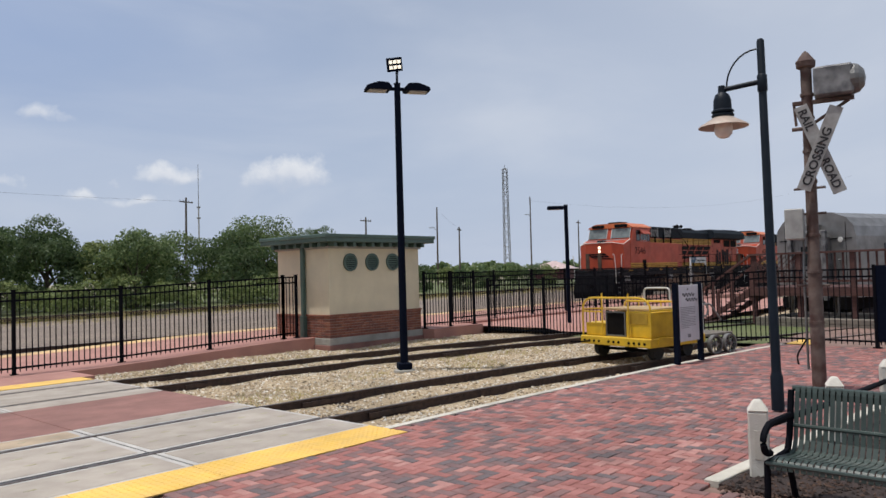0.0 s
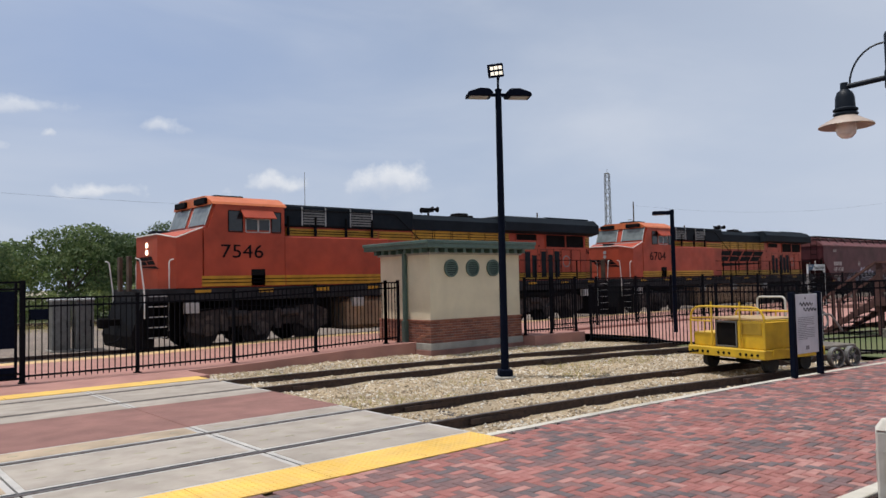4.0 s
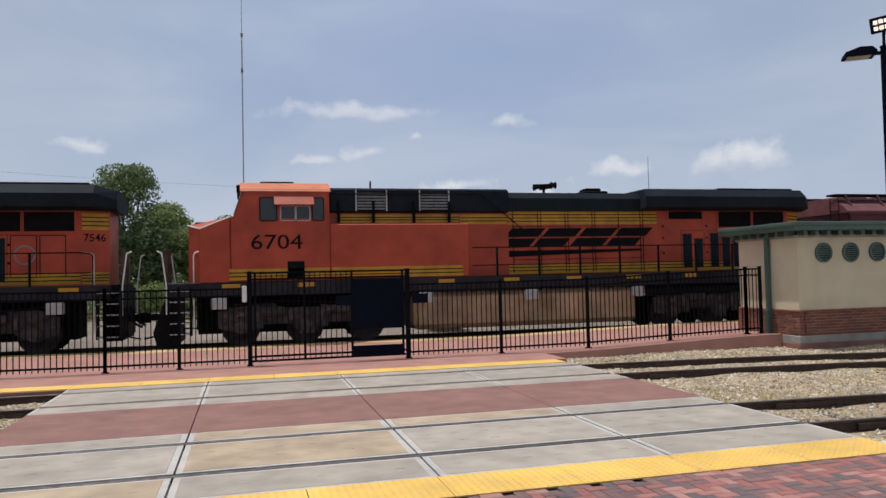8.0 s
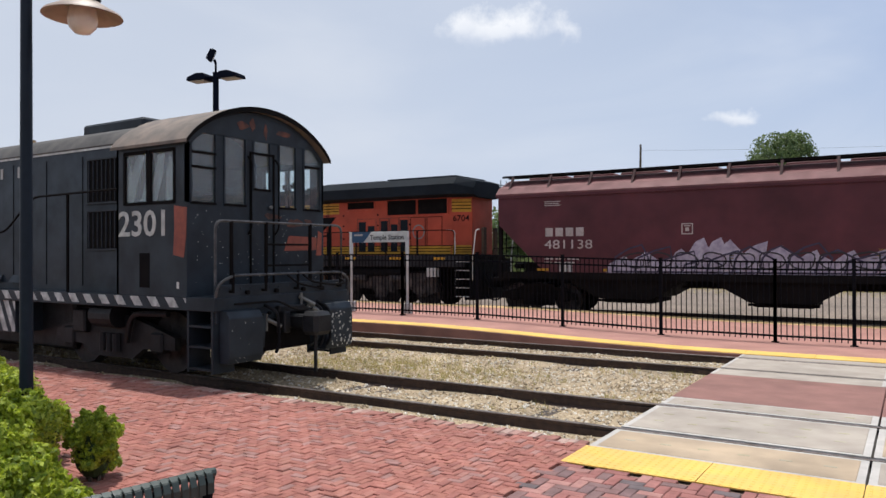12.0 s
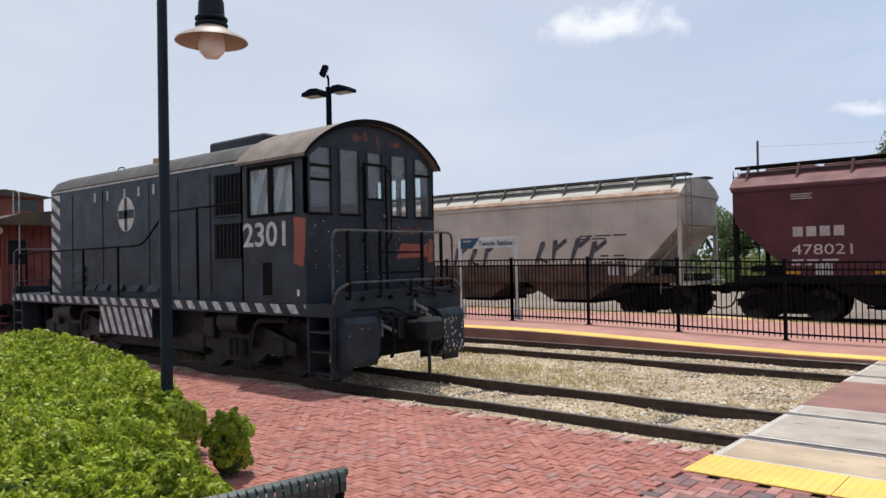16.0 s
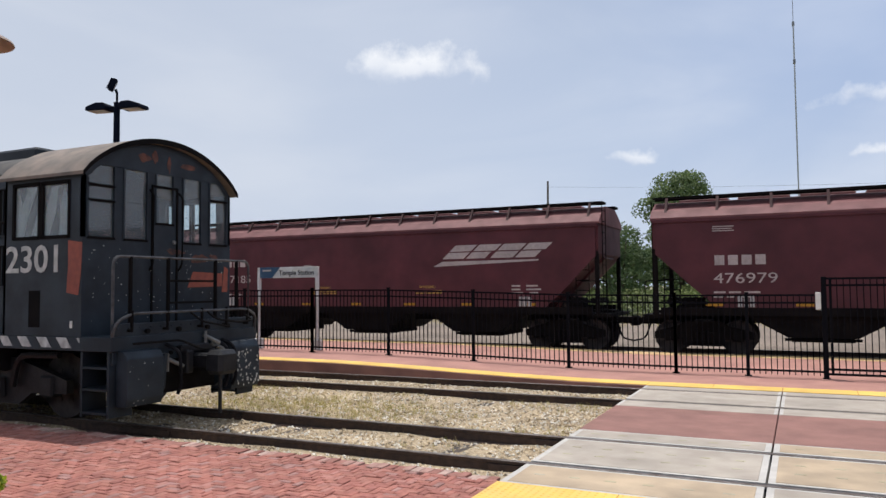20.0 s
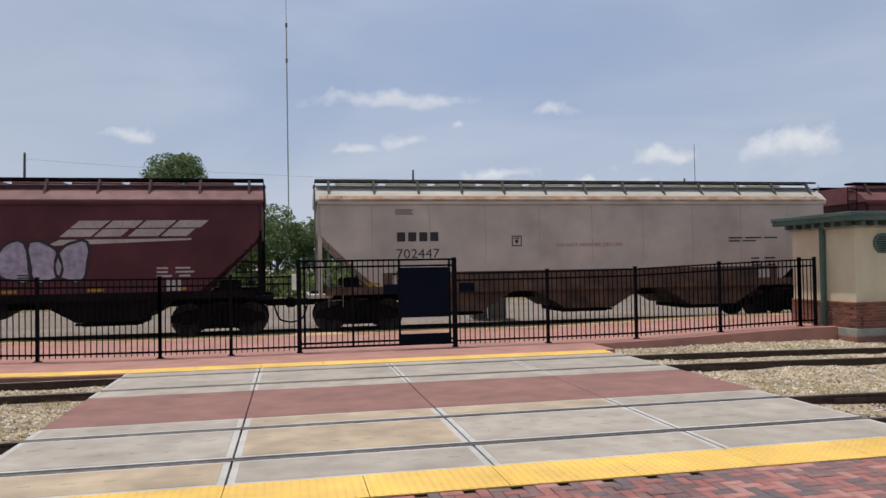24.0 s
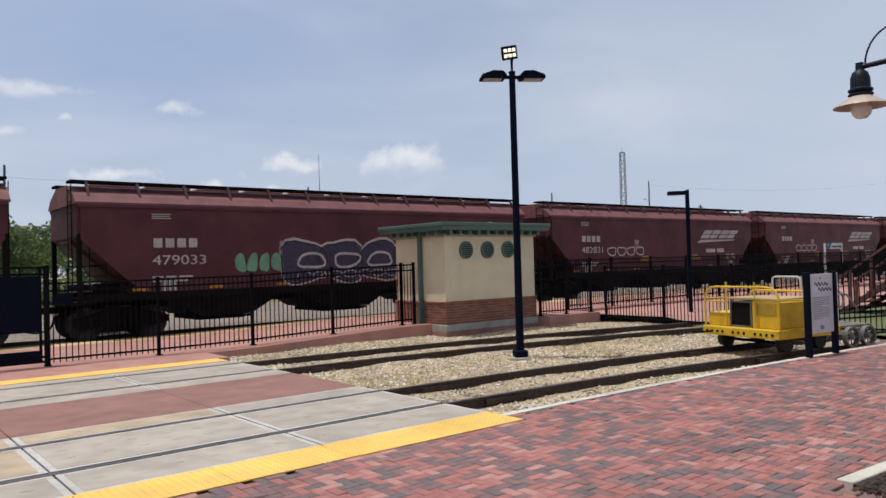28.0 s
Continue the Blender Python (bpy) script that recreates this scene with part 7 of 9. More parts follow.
        bm = B()
        for k in range(15):
            for z in (1.42, 1.18):
                rod(bm, (xs - 0.03 * s, -1.38 + k * 0.197, z), (xs - 0.015 * s, -1.38 + k * 0.197, z), 0.02, 0.012, 6)
        tagged(P("rivet_row", bm, "switcher"), kind="stuff")
        bm = B()
        box(bm, min(xs - 0.04 * s, xs + 0.09 * s), max(xs - 0.04 * s, xs + 0.09 * s), -0.3, 0.3, 1.0, 1.12, 0.02)
        box(bm, min(xs, xs + 0.2 * s), max(xs, xs + 0.2 * s), 0.16, 0.30, 0.70, 1.04, 0.02)
        box(bm, min(xs, xs + 0.2 * s), max(xs, xs + 0.2 * s), -0.30, -0.16, 0.70, 1.04, 0.02)
        P("coupler_carrier", bm, "switchtruck")
        P("cut_lever", pipe(B(), bent((xs + 0.06 * s, 0.25, 1.60), (xs + 0.16 * s, 0.35, 1.48), (xs + 0.3 * s, 0.7, 1.42), (xs + 0.3 * s, 1.05, 1.44), (xs + 0.1 * s, 1.1, 1.52), r=0.08), 0.018, 6), "carblack")
        P("cut_lever", pipe(B(), bent((xs + 0.06 * s, -0.1, 1.60), (xs + 0.2 * s, 0.0, 1.46), (xs + 0.34 * s, 0.45, 1.36), r=0.08), 0.016, 6), "carblack")
        for y in (-1.2, -0.55, 0.15, 0.7, 1.2):
            bm = B()
            rod(bm, (xs + 0.05 * s, y, 1.36), (xs + 0.05 * s, y, 1.66), 0.022, seg=6)
            rod(bm, (xs - 0.04 * s, y, 1.38), (xs + 0.06 * s, y, 1.38), 0.02, seg=6)
            P("rail_bracket", bm, "carblack")
        for y, z in ((0.35, 1.24), (0.52, 1.10), (-0.42, 0.95)):
            bm = B()
            rod(bm, (xs + 0.02 * s, y - 0.14, z), (xs + 0.12 * s, y + 0.12, z - 0.14), 0.032, seg=8)
            rod(bm, (xs + 0.05 * s, y - 0.12, z + 0.06), (xs + 0.05 * s, y - 0.12, z - 0.2), 0.022, seg=6)
            P("angle_cock", bm, "steelgrey")
    bm = B()
    box(bm, -7.55, -3.75, -0.95, 0.95, 0.22, 1.10, 0.05)
    P("underfloor_tank", bm, "switchtruck")
    bm = B()
    box(bm, -11.2, -0.2, -0.75, 0.75, 0.85, 1.10)
    P("centre_sill", bm, "carblack")
    for cx in (-2.35, -8.9):
        tk = bogie(root, cx, 2, 2.4, 0.50, "switchtruck", 1.02)
        bm = B()
        rod(bm, (-0.25, -1.22, 0.92), (0.35, -1.22, 0.92), 0.2, seg=14)
        part("air_cylinder", bm, "switchtruck", tk)
        bm = B()
        box(bm, -0.95, -0.6, -1.26, -1.0, 0.6, 1.0, 0.03)
        part("equalizer_box", bm, "switchtruck", tk)
        bm = B()
        pipe(bm, bent((0.5, -1.2, 0.5), (0.7, -1.25, 0.98), (1.6, -1.25, 1.0), r=0.2), 0.05, 6)
        part("brake_rigging", bm, "switchtruck", tk)


M["chip2"] = mat("faded_white_stripe", (0.56, 0.56, 0.54), (0.38, 0.38, 0.37), 8, 0.7, bump=0.05, stain=0.4, stain_scale=4)
M["numberpaint"] = mat("aged_white_number", (0.55, 0.545, 0.52), (0.42, 0.42, 0.40), 9, 0.7, bump=0, stain=0.3, stain_scale=5)
M["stackpaint"] = mat("rusty_stack", (0.42, 0.27, 0.13), rough=0.8)
M["railworn"] = mat("worn_handrail_paint", (0.07, 0.07, 0.075), (0.025, 0.025, 0.028), 9, 0.5, bump=0.05, stain=0.4, stain_scale=5)
M["hoodroof"] = mat("dark_hood_roof", (0.075, 0.068, 0.062), (0.045, 0.044, 0.044), 4, 0.75, bump=0.12, stain=0.35)
M["switchtruck"] = mat("oily_truck", (0.013, 0.014, 0.017), (0.006, 0.006, 0.008), 5, 0.55, spec=0.3, bump=0.25, bscale=25, stain=0.4)
M["thinglass"] = glass_mat("lightly_dusty_pane", (0.9, 0.93, 0.94), 0.03, 0.08)
M["boxpale"] = mat("pale_box_paint", (0.40, 0.40, 0.38), (0.30, 0.30, 0.285), 7, 0.55, bump=0.08, stain=0.3)
M["dimglass"] = glass_mat("hazed_pane", (0.85, 0.89, 0.9), 0.03, 0.09)
switcher()


def caboose():
    root = thing("caboose", -21.6, 7.755, 0, label="faded red wooden caboose with cupola behind the switcher", category="caboose")
    P = lambda nm, bm, mt, lb="": part(nm, bm, mt, root, lb)
    bm = B()
    box(bm, -9.6, -0.75, -1.42, 1.42, 0.95, 3.2, 0.02)
    P("body", bm, "caboose")
    bm = B()
    for k in range(40):
        x = -9.5 + k * 0.22
        box(bm, x - 0.006, x + 0.006, -1.428, -1.42, 1.05, 3.15)
    for k in range(13):
        y = -1.3 + k * 0.217
        box(bm, -0.75, -0.742, y - 0.006, y + 0.006, 1.05, 3.15)
    tagged(P("plank_seams", bm, "carblack"), kind="stuff")
    bm = B()
    prism(bm, [(-1.62, 3.18), (-0.9, 3.42), (0, 3.52), (0.9, 3.42), (1.62, 3.18), (1.62, 3.12), (-1.62, 3.12)], "x", -10.3, 0.15)
    P("roof", bm, "cabroof", "dark curved roof with mossy edge")
    bm = B()
    box(bm, -6.4, -3.6, -1.2, 1.2, 3.4, 4.25, 0.02)
    P("cupola", bm, "caboose")
    bm = B()
    prism(bm, [(-1.35, 4.22), (0, 4.4), (1.35, 4.22), (1.35, 4.18), (-1.35, 4.18)], "x", -6.6, -3.4)
    P("cupola_roof", bm, "cabroof")
    for y0, y1 in ((-1.0, -0.3), (0.3, 1.0)):
        bm = B()
        box(bm, -3.6, -3.585, y0, y1, 3.75, 4.1)
        P("cupola_window", bm, "window")
    bm = B()
    box(bm, -0.75, -0.735, -0.9, -0.42, 2.05, 2.72, 0.006)
    w = P("end_window", bm, "window")
    bm = B()
    for q in ((-0.96, -0.90, 2.0, 2.78), (-0.42, -0.36, 2.0, 2.78), (-0.90, -0.42, 2.0, 2.05), (-0.90, -0.42, 2.72, 2.78)):
        box(bm, -0.75, -0.725, *q)
    part("frame", bm, "caboose", w)
    bm = B()
    box(bm, -0.75, -0.72, -1.06, -1.0, 1.05, 2.95), box(bm, -0.75, -0.72, -0.3, -0.24, 1.05, 2.95), box(bm, -0.75, -0.72, -1.06, -0.24, 2.9, 2.96)
    P("end_door_frame", bm, "caboose")
    bm = B()
    box(bm, -10.2, 0.1, -1.4, 1.4, 0.82, 0.95)
    P("platform", bm, "carblack")
    for y in (-1.35, 1.35):
        P("end_rail", pipe(B(), bent((0.05, y, 0.9), (0.05, y, 1.95), (-0.7, y, 1.95), r=0.12), 0.02, 6), "caboose")
    bm = B()
    for k in range(4):
        box(bm, -0.55, 0.0, -1.5, -1.15, 0.25 + 0.2 * k, 0.28 + 0.2 * k)
    P("steps", bm, "caboose")
    P("roof_ladder", pipe(B(), bent((0.1, -0.9, 1.0), (0.1, -0.9, 4.0), (-0.3, -0.9, 4.1), (-0.3, -0.9, 3.4), r=0.1), 0.018, 6), "grey")
    bm = B()
    rod(bm, (-0.75, -1.15, 2.98), (-0.62, -1.15, 2.98), 0.1)
    P("marker_lamp", bm, "white")
    for k, x in enumerate((-6.3, -3.7)):
        bm = B()
        rod(bm, (x, -1.1, 4.3), (x, -1.1, 4.75), 0.015)
        P("cupola_rail", bm, "caboose")
    for cx in (-1.9, -8.4):
        bogie(root, cx, 2, 1.6, 0.42, "switchtruck")
    coupler(root, 0.6, -1)


M["cabroof"] = mat("mossy_dark_roof", (0.06, 0.048, 0.043), (0.11, 0.085, 0.045), 3, 0.9, bump=0.3)
caboose()


# ---- station name sign ----
def station_sign(x, y, z):
    root = thing("station_sign", x, y, z, label="station name sign on two grey posts behind the fence", category="sign")
    for x in (-1.05, 1.05):
        bm = B()
        box(bm, x - 0.045, x + 0.045, -0.04, 0.04, 0.0, 2.42, 0.005)
        box(bm, x - 0.12, x + 0.12, -0.1, 0.1, 0.0, 0.3, 0.01)
        part("post", bm, "signpale", root)
    bm = B()
    box(bm, -1.0, 1.0, -0.03, 0.03, 2.10, 2.42, 0.005)
    panel = part("panel", bm, "signpale", root)
    bm = B()
    prism(bm, [(-1.0, 2.10), (-0.55, 2.10), (-0.25, 2.42), (-1.0, 2.42)], "y", -0.036, -0.03)
    part("blue_field", bm, "blue", panel)
    strokes("operator_mark", bars(-0.9, 2.30, [0.32], 0.05, 0.1), "inkwhite", panel, pose(0, -0.036, 0))
    letters("station_name", "Temple Station", 0.205, "ink", panel, pose(-0.30, -0.034, 2.18, 90), bold=0.003)


M["signpale"] = mat("sign_pale_grey", (0.66, 0.68, 0.68), rough=0.5, bump=0)
station_sign(-13.3, 16.95, 0.17)
station_sign(43.3, 16.95, 0.0)


# ---- yellow rail motor car, wagon and information board ----
def motor_car():
    a = math.degrees(math.atan2(bend(17.0) - bend(15.0), 2.0))
    root = thing("rail_motor_car", 16.3, 7.755 + bend(16.3), -0.13, a, label="yellow railway maintenance motor car with railings, parked on the track", category="rail cart")
    P = lambda nm, bm, mt, lb="": part(nm, bm, mt, root, lb)
    bm = B()
    box(bm, -1.35, 0.45, -0.95, 0.95, 0.40, 0.58, 0.015)
    P("chassis", bm, "cartyellow")
    bm = B()
    rod(bm, (-1.36, 0, 0.48), (-1.345, 0, 0.48), 0.03, seg=8)
    hole = P("frame_hole", bm, "carblack")
    hole.matrix_basis = pose(0, -0.8, 0)
    for k in range(1, 13):
        if k not in (4, 8):
            again(hole, root, pose(0, -0.8 + k * 0.135, 0))
    # engine box with the dark radiator in the middle, lower locker beside it
    bm = B()
    box(bm, -1.22, -0.35, -0.88, -0.22, 0.58, 1.12, 0.02)
    eb = P("engine_box", bm, "cartyellow")
    # flat plate whose darker yellow paints the shade of a recess
    bm = B()
    box(bm, -1.232, -1.21, -0.80, -0.30, 0.86, 1.08, 0.004)
    part("recess", bm, "cartshade", eb)
    bm = B()
    box(bm, -1.22, -0.35, 0.34, 0.90, 0.58, 0.86, 0.02)
    P("locker", bm, "cartyellow")
    bm = B()
    box(bm, -1.18, -0.4, -0.22, 0.34, 0.58, 1.10, 0.01)
    rad = P("radiator", bm, "cartyellow")
    bm = B()
    box(bm, -1.20, -1.18, -0.19, 0.31, 0.61, 1.08, 0.004)
    part("radiator_grille", bm, "carblack", rad)
    bm = B()
    for q in ((-0.21, -0.18, 0.59, 1.11), (0.30, 0.33, 0.59, 1.11), (-0.18, 0.30, 1.08, 1.11), (-0.18, 0.30, 0.59, 0.62)):
        box(bm, -1.215, -1.18, *q)
    part("grille_frame", bm, "steelgrey", rad)
    bm = B()
    box(bm, -1.15, -0.2, -0.85, 0.45, 1.13, 1.18, 0.01)
    P("seat_deck", bm, "cartan")
    bm = B()
    box(bm, -0.1, 0.4, -0.75, 0.75, 0.95, 1.0, 0.01)
    P("rear_deck", bm, "cartan")
    for y in (-0.7, 0.7):
        for x in (-0.08, 0.36):
            bm = B()
            box(bm, x - 0.03, x + 0.03, y - 0.03, y + 0.03, 0.58, 0.95)
            P("deck_leg", bm, "cartyellow")
    # front hoop, side rails, rear hoops
    P("railing", pipe(B(), bent((-1.28, -0.92, 0.58), (-1.28, -0.92, 1.40), (-1.28, 0.92, 1.40), (-1.28, 0.92, 0.58), r=0.3), 0.022, 7), "cartyellow")
    for y in (-0.35, 0.36):
        bm = B()
        rod(bm, (-1.28, y, 0.58), (-1.28, y, 1.50), 0.018, seg=6)
        P("rail_post", bm, "cartyellow")
    for y in (0.55, 0.72):
        bm = B()
        rod(bm, (-1.28, y, 0.86), (-1.28, y, 1.10), 0.012, seg=6)
        P("rail_post", bm, "cartyellow")
    bm = B()
    rod(bm, (-1.28, 0.36, 1.10), (-1.28, 0.92, 1.10), 0.016, seg=6)
    P("mid_rail", bm, "cartyellow")
    for y in (-0.92, 0.92):
        bm = B()
        rod(bm, (-1.28, y, 1.15), (-0.15, y, 1.12), 0.016, seg=6)
        P("mid_rail", bm, "cartyellow")
    P("railing", pipe(B(), bent((-0.15, -0.70, 0.58), (-0.15, -0.70, 1.28), (-0.15, 0.70, 1.28), (-0.15, 0.70, 0.58), r=0.1), 0.022, 7), "cartyellow")
    for y in (-0.3, 0.3):
        bm = B()
        rod(bm, (-0.15, y, 1.0), (-0.15, y, 1.28), 0.016, seg=6)
        P("rail_post", bm, "cartyellow")
    P("railing", pipe(B(), bent((0.42, -0.10, 0.58), (0.42, -0.10, 1.55), (0.42, 0.60, 1.55), (0.42, 0.60, 0.58), r=0.1), 0.022, 7), "cartwhite")
    for x in (-0.92, 0.05):
        for s in (-1, 1):
            bm = B()
            rod(bm, (0, s * 0.70, 0), (0, s * 0.80, 0), 0.165, seg=22)
            rod(bm, (0, s * 0.66, 0), (0, s * 0.70, 0), 0.19, seg=22)
            w = P("wheel", bm, "tyre")
            w.matrix_basis = pose(x, 0, 0.295)
        bm = B()
        rod(bm, (x, -0.7, 0.295), (x, 0.7, 0.295), 0.03)
        P("axle", bm, "carblack")
        for s in (-1, 1):
            bm = B()
            prism(bm, [(x - 0.22, 0.46), (x - 0.16, 0.60), (x + 0.16, 0.60), (x + 0.22, 0.46)], "y", s * 0.955 - 0.01, s * 0.955 + 0.01)
            P("guard", bm, "cartyellow")
    P("tow_bar", pipe(B(), bent((-1.36, 0.7, 0.47), (-1.5, 0.85, 0.45), (-1.55, 1.05, 0.45), r=0.05), 0.02, 6), "carblack")


# cart yellow darkened as the shade in the engine box recess
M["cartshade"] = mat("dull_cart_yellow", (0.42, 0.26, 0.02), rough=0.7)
M["cartwhite"] = mat("pale_hoop_paint", (0.62, 0.60, 0.55), rough=0.6)
M["cartan"] = mat("tan_seat_board", (0.45, 0.32, 0.16), (0.38, 0.26, 0.14), 5, 0.8, bump=0.2)
M["cartpale"] = mat("pale_yellow_rail", (0.55, 0.50, 0.30), rough=0.6)
motor_car()


def spoked_wagon():
    root = thing("rail_trolley", 17.12, 7.62 + bend(17.12) - 0.35, 0.0, -16, label="small grey iron trolley with spoked wheels on the track", category="rail trolley")
    bm = B()
    box(bm, -0.45, 0.45, -0.5, 0.5, 0.38, 0.44, 0.01)
    part("deck", bm, "greywood", root)
    for x in (-0.24, 0.24):
        for s in (-1, 1):
            bm = B()
            lathe(bm, [(0.17, -0.05), (0.205, -0.05), (0.205, 0.05), (0.17, 0.05), (0.17, -0.05)], 22)
            for k in range(8):
                a = k * math.pi / 4
                rod(bm, (0, 0, 0), (0.18 * math.cos(a), 0.18 * math.sin(a), 0), 0.014, seg=5)
            rod(bm, (0, 0, -0.06), (0, 0, 0.06), 0.045)
            w = part("wheel", bm, "steelgrey", root)
            w.matrix_basis = pose(x, s * 0.55, 0.205, 90)
    bm = B()
    box(bm, 0.0, 0.06, -0.05, 0.06, 0.40, 1.50, 0.01)
    part("upright", bm, "white", root)
    for s in (-0.5, 0.5):
        part("push_bar", pipe(B(), bent((-0.38, s * 0.7, 0.42), (-0.38, s * 0.7, 1.05), (-0.1, s * 0.7, 1.08), (0.25, s * 0.7, 0.7), r=0.12), 0.02, 6), "steelgrey", root)
    part("handbrake_wheel", lathe(B(), [(0.15, -0.015), (0.18, -0.015), (0.18, 0.015), (0.15, 0.015), (0.15, -0.015)], 20), "steelgrey", root).matrix_basis = pose(-0.15, -0.2, 0.95, 80)


spoked_wagon()


def info_board():
    root = thing("information_board", 15.17, 5.33, 0.0, -5, label="white heritage information board between two navy posts", category="sign")
    for x in (-0.46, 0.46):
        bm = B()
        box(bm, x - 0.05, x + 0.05, -0.05, 0.05, 0, 1.56, 0.008)
        part("post", bm, "navy", root)
    bm = B()
    box(bm, -0.41, 0.41, -0.015, 0.015, 0.42, 1.52, 0.004)
    pn = part("panel", bm, "board", root)
    pn["label"] = "white printed panel"
    sh = []
    for k in range(13):
        w = 0.56 if k not in (5, 12) else 0.3
        sh += bars(-0.30, 1.08 - k * 0.033, [w], 0.010, 0.1)
    sh += bars(-0.06, 0.49, [0.12], 0.07, 0.1)
    strokes("printed_lines", sh, "bargrey", pn, pose(0, -0.016, 0))
    bm = B()
    for z, x0, n in ((1.33, -0.22, 4), (1.23, -0.10, 4)):
        pts = []
        for q in range(n * 4 + 1):
            pts.append((x0 + q * 0.028, -0.019, z + 0.035 * math.sin(q * 1.6)))
        pipe(bm, pts, 0.008, 5)
    part("script_heading", bm, "ink", pn)
    bm = B()
    rod(bm, (-0.02, -0.02, 1.44), (-0.02, -0.015, 1.44), 0.02, seg=8)
    part("emblem", bm, "ink", pn)


info_board()


# ---- crossing signal post ----
def crossing_post():
    root = thing("crossing_signal_post", 12.9, 2.35, 0.0, label="rusty old crossing post with crossbuck, lamp and steel box", category="crossing signal")
    P = lambda nm, bm, mt, lb="", sm=False: part(nm, bm, mt, root, lb, sm)
    P("post", lathe(B(), [(0, 0), (0.10, 0), (0.096, 1.9), (0.082, 2.0), (0.078, 4.85)], 16), "oldpost", "rusty round post", True)
    P("cap", lathe(B(), [(0.095, 4.80), (0.13, 4.82), (0.14, 4.90), (0.11, 4.94), (0.04, 5.04), (0, 5.07)], 16), "oldpost", "", True)
    for z in (4.4, 4.05, 3.55, 3.1, 2.3, 1.75, 1.0):
        P("band", lathe(B(), [(0.09, z - 0.025), (0.108 if z < 1.95 else 0.094, z - 0.02), (0.108 if z < 1.95 else 0.094, z + 0.02), (0.075, z + 0.025)], 16), "oldpost")
    # lamp box: pointing across the view
    face = pose(0, 0, 0, 0, 0, -78)
    bm = B()
    box(bm, 0.10, 0.62, -0.22, 0.18, 4.32, 4.76, 0.03)
    lb = P("lamp_box", bm, "boxgrey", "dirty grey steel lamp box")
    lb.matrix_basis = face
    bm = B()
    lathe(bm, [(0.0, 0.14), (0.12, 0.12), (0.2, 0.05), (0.22, 0.0), (0.22, -0.06)], 18)
    ln = part("lamp_lens", bm, "steelgrey", lb)
    ln.matrix_basis = pose(0.64, -0.02, 4.55, 0, 90, 0)
    bm = B()
    box(bm, -0.2, 0.62, -0.05, 0.05, 4.26, 4.31)
    rod(bm, (0.05, 0, 3.95), (0.55, 0, 4.26), 0.025)
    rod(bm, (-0.22, 0, 3.9), (0.12, 0, 3.9), 0.03)
    rod(bm, (-0.18, 0, 4.25), (-0.16, 0, 3.95), 0.02)
    br = P("bracket", bm, "oldpost")
    br.matrix_basis = face
    # crossbuck
    for turn, half, out, words in ((68, 0.64, -0.16, (("CROSSING", -0.57),)), (-70, 0.70, -0.13, (("RAIL", -0.64), ("ROAD", 0.16)))):
        bm = B()
        box(bm, -half, half, -0.012, 0.012, -0.095, 0.095, 0.003)
        bl = P("crossbuck_blade", bm, "signwhite")
        bl.matrix_basis = face @ pose(0.15, out, 3.56) @ pose(0, 0, 0, 0, -turn, 0)
        for word, x in words:
            letters("blade_lettering", word, 0.165, "ink", bl, pose(x, -0.0135, -0.058, 90), wide=1.12 if len(word) > 4 else 1.0, bold=0.004)
        bm = B()
        for x in (-0.08, 0.08):
            rod(bm, (x, -0.012, 0), (x, -0.02, 0), 0.012, seg=6)
        part("bolt", bm, "oldpost", bl)
    # meter box and cable
    bm = B()
    box(bm, -0.37, -0.11, -0.13, 0.13, 2.24, 2.70, 0.015)
    bx = P("junction_box", bm, "boxpale", "pale grey steel junction box")
    bx.matrix_basis = face
    P("conduit", pipe(B(), bent((0.06, 0.15, 2.3), (0.08, 0.16, 2.0), (0.0, 0.15, 1.7), (0.02, 0.15, 0.3), r=0.1), 0.018, 6), "steelgrey")
    P("loose_cable", pipe(B(), bent((0.0, 0.15, 0.75), (0.0, 0.3, 0.5), (0.0, 0.28, 0.36), r=0.08), 0.014, 6), "rubber")
    for z in (2.62, 1.55, 3.0):
        bm = B()
        rod(bm, (0, -0.2, z), (0, 0.24, z), 0.018)
        P("step_bolt", bm, "oldpost")


crossing_post()


